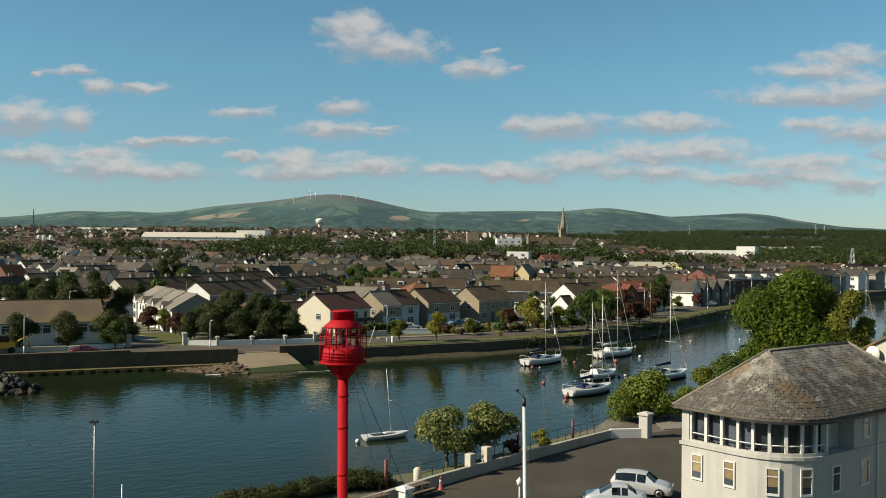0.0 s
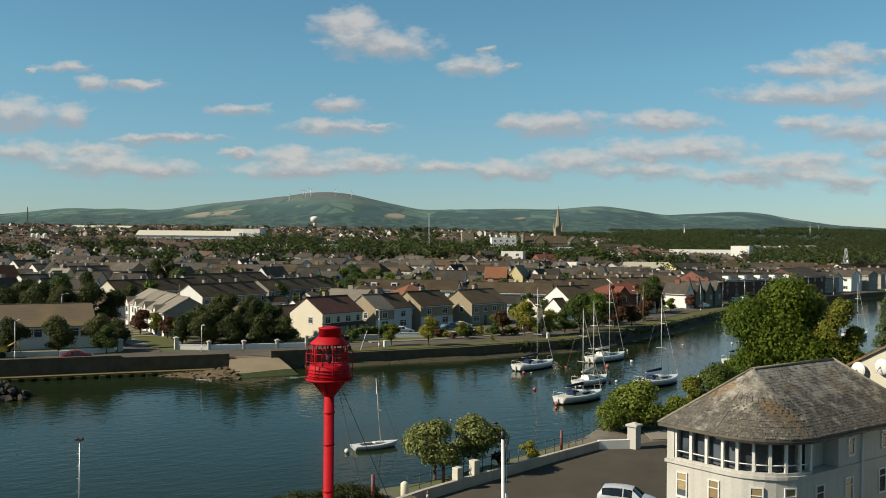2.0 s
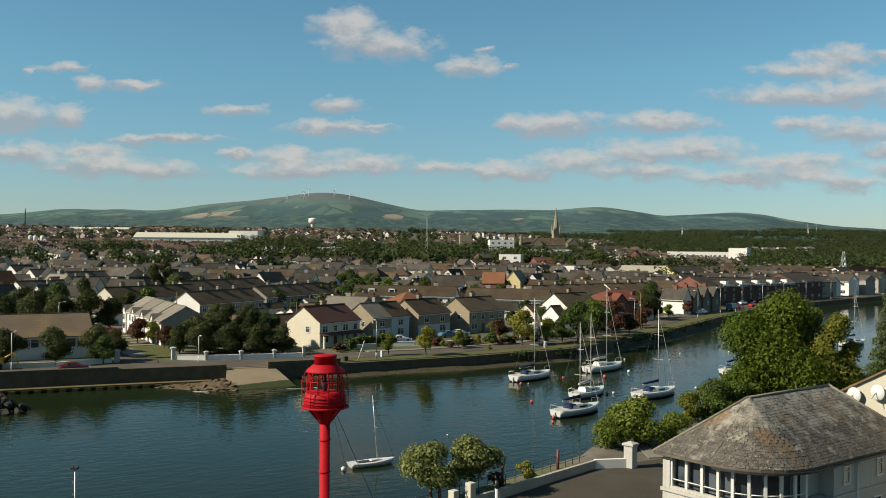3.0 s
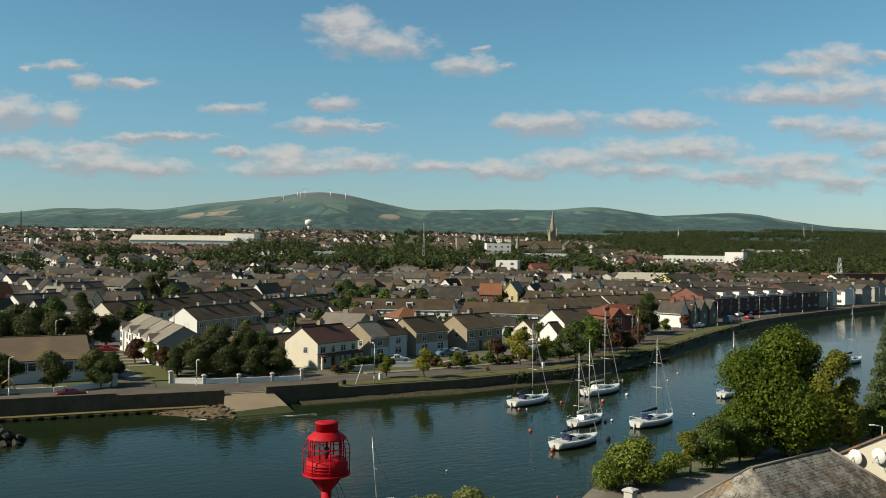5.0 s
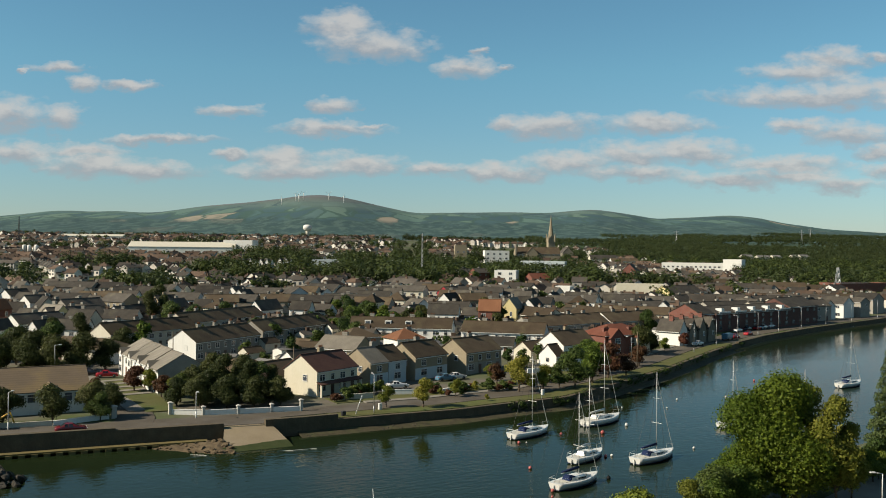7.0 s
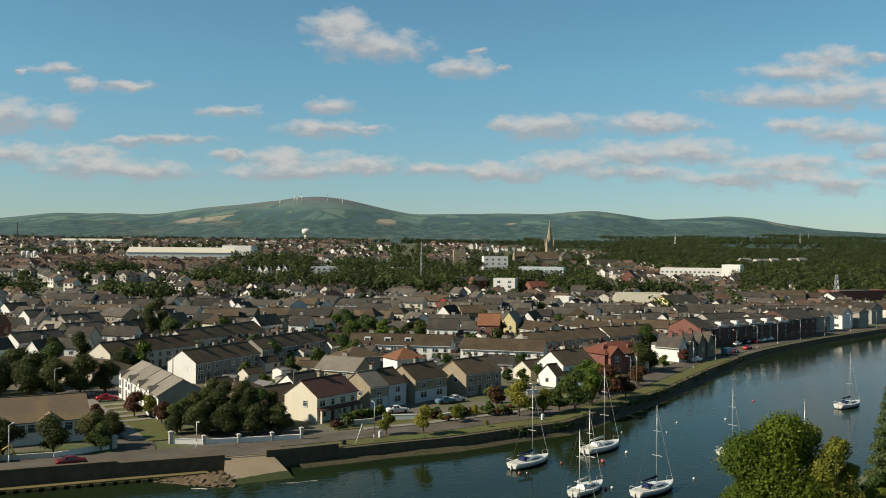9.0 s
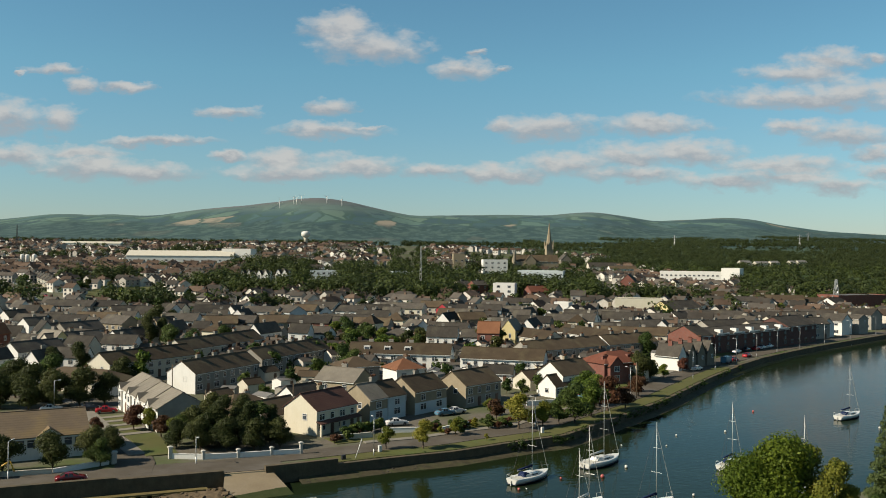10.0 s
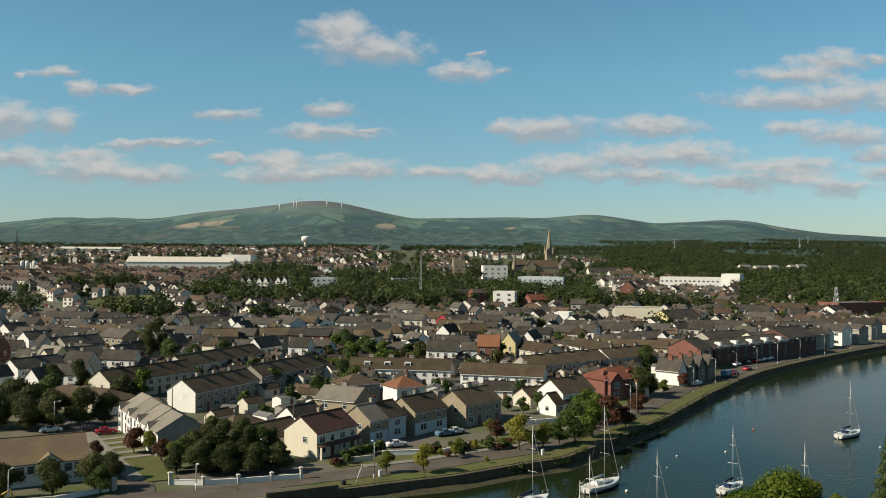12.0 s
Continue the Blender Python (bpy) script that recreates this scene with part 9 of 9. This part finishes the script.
for mat in ("far_wall", "far_roof", "glass", "far_slate"):
    me.materials.append(M[mat])
me.polygons.foreach_set("material_index", fm)
tagged(new("far_houses", me), "hillside of small white and grey houses with brown roofs", "houses", kind="stuff")

# the open field among the streets
bm = bmesh.new()
rim = [(-184 + 25 * math.cos(k * 0.2618) * (1 + 0.06 * math.sin(k * 3)), 578 + 45 * math.sin(k * 0.2618)) for k in range(24)]
hub = bm.verts.new((-184, 578, land_z(-184, 578) + 0.5))
ring = [[bm.verts.new((-184 + (x + 184) * f, 578 + (y - 578) * f, land_z(-184 + (x + 184) * f, 578 + (y - 578) * f) + 0.5)) for x, y in rim] for f in (0.35, 0.7, 1.0)]
for k in range(24):
    j = (k + 1) % 24
    bm.faces.new((hub, ring[0][k], ring[0][j]))
    for a, b in zip(ring, ring[1:]):
        bm.faces.new((a[k], b[k], b[j], a[j]))
solid("field", bm, "grass", "open grass field between the streets", "field", kind="structure")

# the two streets that climb the hill
ribbon("road_hill", [(105 + 46 * k / 10, 581 + 21.9 * k, land_z(105 + 46 * k / 10, 581 + 21.9 * k) + 0.5) for k in range(11)], 8.5, 0, 0.5, "road", "worn grey street climbing the hill", "road")
ribbon("road_western", [(-177 - 113 * k / 10, 432 + 20.8 * k, land_z(-177 - 113 * k / 10, 432 + 20.8 * k) + 0.5) for k in range(11)], 13, 0, 0.5, "road", "wide grey western street with parked cars", "road")
for k in range(14):
    f = k / 13
    x, y = -290 + 87 * (1 - f), 640 - 142 * (1 - f)
    x += (5.0 if k % 3 else -5.0)
    paint = ("car_white", "silver", "car_red", "car_dark", "silver")[k % 5]
    car(x, y, -58, paint, {"car_white": "white", "car_dark": "dark", "silver": "silver", "car_red": "red"}[paint] + " car parked on the western street", z=land_z(x, y) + 0.5)

# back yards of the terraces: a row of small sheds and extensions
yard = random.Random(17)
for o in [o for o in scene.objects if o.parent is None and o.get("group") == MID and o.children and o.children[0].dimensions.x > 19]:
    L, W = o.children[0].dimensions.x, o.children[0].dimensions.y
    for k in range(int(L / 6.5)):
        side = -1 if yard.random() < 0.6 else 1
        slot = SHEDS[yard.choices(range(4), (5, 4, 5, 1))[0]]
        p = o.matrix_basis @ Vector((-L / 2 + 6.5 * (k + 0.5) + yard.uniform(-1, 1), side * (W / 2 + yard.uniform(4.0, 8.0)), 0))
        if not all((p.x - a) ** 2 + (p.y - b) ** 2 > 3.6 ** 2 for a, b, c in taken):
            continue
        taken.append((p.x, p.y, 2.0))
        copy_thing(slot[0], pose(p.x, p.y, land_z(p.x, p.y), 0, 0, math.degrees(o.matrix_basis.to_euler().z) + yard.choice((0, 90, 180))))

# sheds crowded into the yards before the long terraces
for k, (x, y) in enumerate([(-24 + 4.9 * i + yard.uniform(-1, 1), 253.5 - 0.35 * i + yard.uniform(-3.5, 3.5)) for i in range(12)] + [(-27.0 + 3.6 * i, 224.0 + 2.4 * i + yard.uniform(-3, 3)) for i in range(3)] + [(-47.0 + 5.2 * i + yard.uniform(-1, 1), 217.0 + 6.8 * i + yard.uniform(-2, 2)) for i in range(6)] + [(-36.0 + 4.4 * i, 206.0 + 5.2 * i) for i in range(3)]):
    if not all((x - a) ** 2 + (y - b) ** 2 > 3.4 ** 2 for a, b, c in taken):
        continue
    taken.append((x, y, 2.0))
    copy_thing(SHEDS[(0, 1, 2, 0, 2, 0, 3)[k % 7]][0], pose(x, y, land_z(x, y), 0, 0, yard.choice((-12, 78, 52, 142)) + yard.uniform(-5, 5)))
for x, y, s in ((-30.0, 246.0, 0.9), (-13.0, 250.0, 0.6), (4.0, 247.0, 0.7), (12.0, 244.0, 0.55), (24.0, 243.0, 0.8), (-34.0, 232.0, 0.75), (-44.0, 226.0, 0.7), (22.0, 222.0, 0.6), (26.5, 226.5, 0.7), (18.5, 226.0, 0.55), (-38.0, 214.0, 0.55)):
    plant(T_FAR[1], x, y, s, yard.uniform(0, 360))

# single trees among the houses, then the woods
placed = 0
for k in range(2600):
    y = 230 + 420 * rt.random()
    x = rt.uniform(-0.5, 0.5) * y
    s = y - quay_y(x)
    if s < 48 or placed >= 170 or not free(x, y, 2.5, -1.5):
        continue
    if noise.noise((x * 0.011, y * 0.011, 7.0)) < rt.uniform(-0.25, 0.5) and not in_trees(x, y):
        continue
    plant(rt.choice(T_FAR), x, y, rt.uniform(0.7, 1.25), rt.uniform(0, 360))
    taken.append((x, y, 2.5))
    placed += 1


def wood(name, spots, per, size, leaf, label, seed, wide=1.0, upward=0.15):
    """Many far trees in one mesh: for each a crown of loose leaf clumps over a few lobes, and a trunk."""
    rng = np.random.default_rng(seed)
    vs, n = [], 0
    for x, y, z, h in spots:
        w = h * wide * rng.uniform(0.62, 0.95)
        lobes = [((x + rng.normal() * w * 0.19, y + rng.normal() * w * 0.19, z + h * rng.uniform(0.30, 0.78)), (w * rng.uniform(0.24, 0.38),) * 3) for _ in range(7)]
        v, _ = leaf_cloud(rng, lobes, per, size, 0.20, 0.80, upward)
        vs.append(v)
    v = np.concatenate(vs)
    me = array_mesh(name, v, np.arange(len(v)).reshape(-1, 4), leaf)
    tagged(new(name, me), label, "woods", kind="stuff")


belt, hill, ridge = [], [], []
for p, r, q, w in GROVES:
    if r < 420:
        continue
    for k in range(int(math.pi * q * w / 34)):
        a, f = rt.uniform(0, 6.283), math.sqrt(rt.random())
        x, y = p + q * f * math.cos(a), r + w * f * math.sin(a)
        if free(x, y, 2.0, -0.5) and not in_clear(x, y):
            belt.append((x, y, land_z(x, y) - 0.5, rt.uniform(8.5, 15)))
for k in range(30000):
    y = 420 + 2300 * rt.random() ** 1.2
    x = rt.uniform(-0.50, 0.56) * y
    if y < 430 or in_field(x, y) or not in_trees(x, y) and rt.random() > 0.08:
        continue
    if y < 1150:
        if free(x, y, 2.0, -0.5) and len(belt) < 2600:
            belt.append((x, y, land_z(x, y) - 0.5, rt.uniform(6, 12.5)))
    elif x / y > 0.10 and len(hill) < 5200 and (y < 1600 or noise.noise((x * 0.004, y * 0.003, 11.0)) > -0.12):
        hill.append((x, y, land_z(x, y) - 1.5, rt.uniform(7, 11)))
    elif len(ridge) < 1500 and 1300 < y < 2300 and noise.noise((x * 0.006, y * 0.006, 4.0)) > -0.1:
        ridge.append((x, y, land_z(x, y) - 1.0, rt.uniform(7, 12)))
wood("town_woods", belt[::2], 140, 0.80, "leaf_belt", "belt of dark green trees across the town", 41, 1.1, 0.35)
wood("town_trees", belt[1::2], 140, 0.80, "leaf_belt_light", "mid green trees across the town", 44, 1.1, 0.35)
wood("hillside_woods", hill, 60, 1.05, "leaf_wood", "green woodland on the hillside", 42, 1.35, 0.9)
hedge = []
for k in range(5000):
    y = rt.uniform(240, 640)
    x = rt.uniform(-0.5, 0.46) * y
    if y - quay_y(x) > 48 and len(hedge) < 900 and free(x, y, 1.5, -1.2) and not in_field(x, y):
        hedge.append((x, y, land_z(x, y) - 0.4, rt.uniform(1.8, 4.6)))
wood("garden_hedges", hedge, 44, 0.55, "leaf", "hedges and low shrubs in the back gardens", 45)
wood("ridge_trees", ridge, 60, 1.1, "leaf_dark", "dark trees along the top of the town", 43, 1.2, 0.5)

scrub = []
for k in range(230):
    x = rt.uniform(14, 96)
    if noise.noise((x * 0.16, 1.0, 6.0)) < -0.12:
        continue
    scrub.append((x, quay_y(x) - rt.uniform(0.5, 1.0), rt.uniform(0.3, 1.5), rt.uniform(0.6, 1.3)))
wood("quay_scrub", scrub, 60, 0.13, "leaf", "rough green scrub growing on the quay wall", 46, 1.5)
b = bmesh.new()
tube(b, (0, 0, -0.3), (1.15, 0.2, 3.2), 0.07, 0.06, 8)
solid("leaning_post", b, "pole_white", "leaning pale wooden post on the grass verge", "post", m=pose(-12.4, 155.0, 2.08))
b = bmesh.new()
box(b, -0.35, 0.35, -0.3, 0.3, -0.1, 0.75)
bmesh.ops.bevel(b, geom=b.edges[:], offset=0.05, segments=1, affect="EDGES")
solid("utility_cabinet", b, "iron", "small black utility cabinet beside the quay wall", "cabinet", m=pose(-14.2, 154.2, 2.08, 0, 0, 30))

# ---- slates of the waterfront roof, laid in courses ----
def slate_data():
    b = bmesh.new()
    vs = [b.verts.new(p) for p in ((-0.128, 0, 0.018), (0.128, 0, 0.018), (0.124, 0.25, 0.004), (-0.124, 0.25, 0.004), (-0.128, 0, 0.0), (0.128, 0, 0.0))]
    b.faces.new(vs[:4]), b.faces.new((vs[4], vs[5], vs[1], vs[0])), b.faces.new((vs[0], vs[3], vs[4])), b.faces.new((vs[1], vs[5], vs[2]))
    return data_of("slate", b, "slate_piece")


def courses(corners, step=0.20, wide=0.268):
    """Places for slates on a sloping face: corners run along the eave first."""
    p0 = Vector(corners[0])
    e = (Vector(corners[1]) - p0).normalized()
    n = e.cross(Vector(corners[2]) - p0).normalized()
    if n.z < 0:
        n = -n
    s = n.cross(e)
    flat_ = [((Vector(c) - p0).dot(e), (Vector(c) - p0).dot(s)) for c in corners]
    top = max(q[1] for q in flat_)
    out = []
    r = 0
    while (r + 1) * step < top:
        t = r * step
        xs = []
        for (x0, y0), (x1, y1) in zip(flat_, flat_[1:] + flat_[:1]):
            for tt in (t + 0.12,):
                if (y0 - tt) * (y1 - tt) < 0:
                    xs.append(x0 + (x1 - x0) * (tt - y0) / (y1 - y0))
        if len(xs) >= 2:
            a, c = min(xs), max(xs)
            x = a + (0.22 if r % 2 else 0.09)
            if c - a < 0.34:
                x = (a + c) / 2
                out.append(Matrix.Translation(p0 + e * x + s * t + n * 0.012) @ Matrix((e, s, n)).transposed().to_4x4())
            while c - a >= 0.34 and x < c - 0.08:
                out.append(Matrix.Translation(p0 + e * x + s * t + n * 0.012) @ Matrix((e, s, n)).transposed().to_4x4())
                x += wide
        r += 1
    return out


rsl = random.Random(12)
zt = EV + 0.14
spots = courses([(*ov[9], zt), (*ov[10], zt), (RB, RY, RZ), (RA, RY, RZ)])
for k in range(9):
    spots += courses([(*ov[k], zt), (*ov[k + 1], zt), (RA, RY, RZ)])
spots += courses([(*ov[12], zt), (*ov[0], zt), (RA, RY, RZ)])
sl = slate_data()
spots.sort(key=lambda m: (m.translation - Vector((0.5, -3.0, 10.0))).length)
near_v, near_f = [], []
for k, m in enumerate(spots):
    m = m @ pose(0, rsl.uniform(0, 0.02), rsl.uniform(0, 0.012), rsl.uniform(-0.6, 2.0), rsl.uniform(-1.2, 1.2), rsl.uniform(-1.5, 1.5))
    if k < 300:
        part("slate", sl, "slate_piece", roof_part).matrix_basis = m
    else:
        n = len(near_v)
        near_v.extend((m @ q.co)[:] for q in sl.vertices)
        near_f.extend([n + i for i in f.vertices] for f in sl.polygons)
me = bpy.data.meshes.new("slate_field")
me.from_pydata(near_v, [], near_f)
me.materials.append(M["slate_rest"])
o = new("slate_field", me)
o.parent = roof_part
tagged(o, kind="stuff")
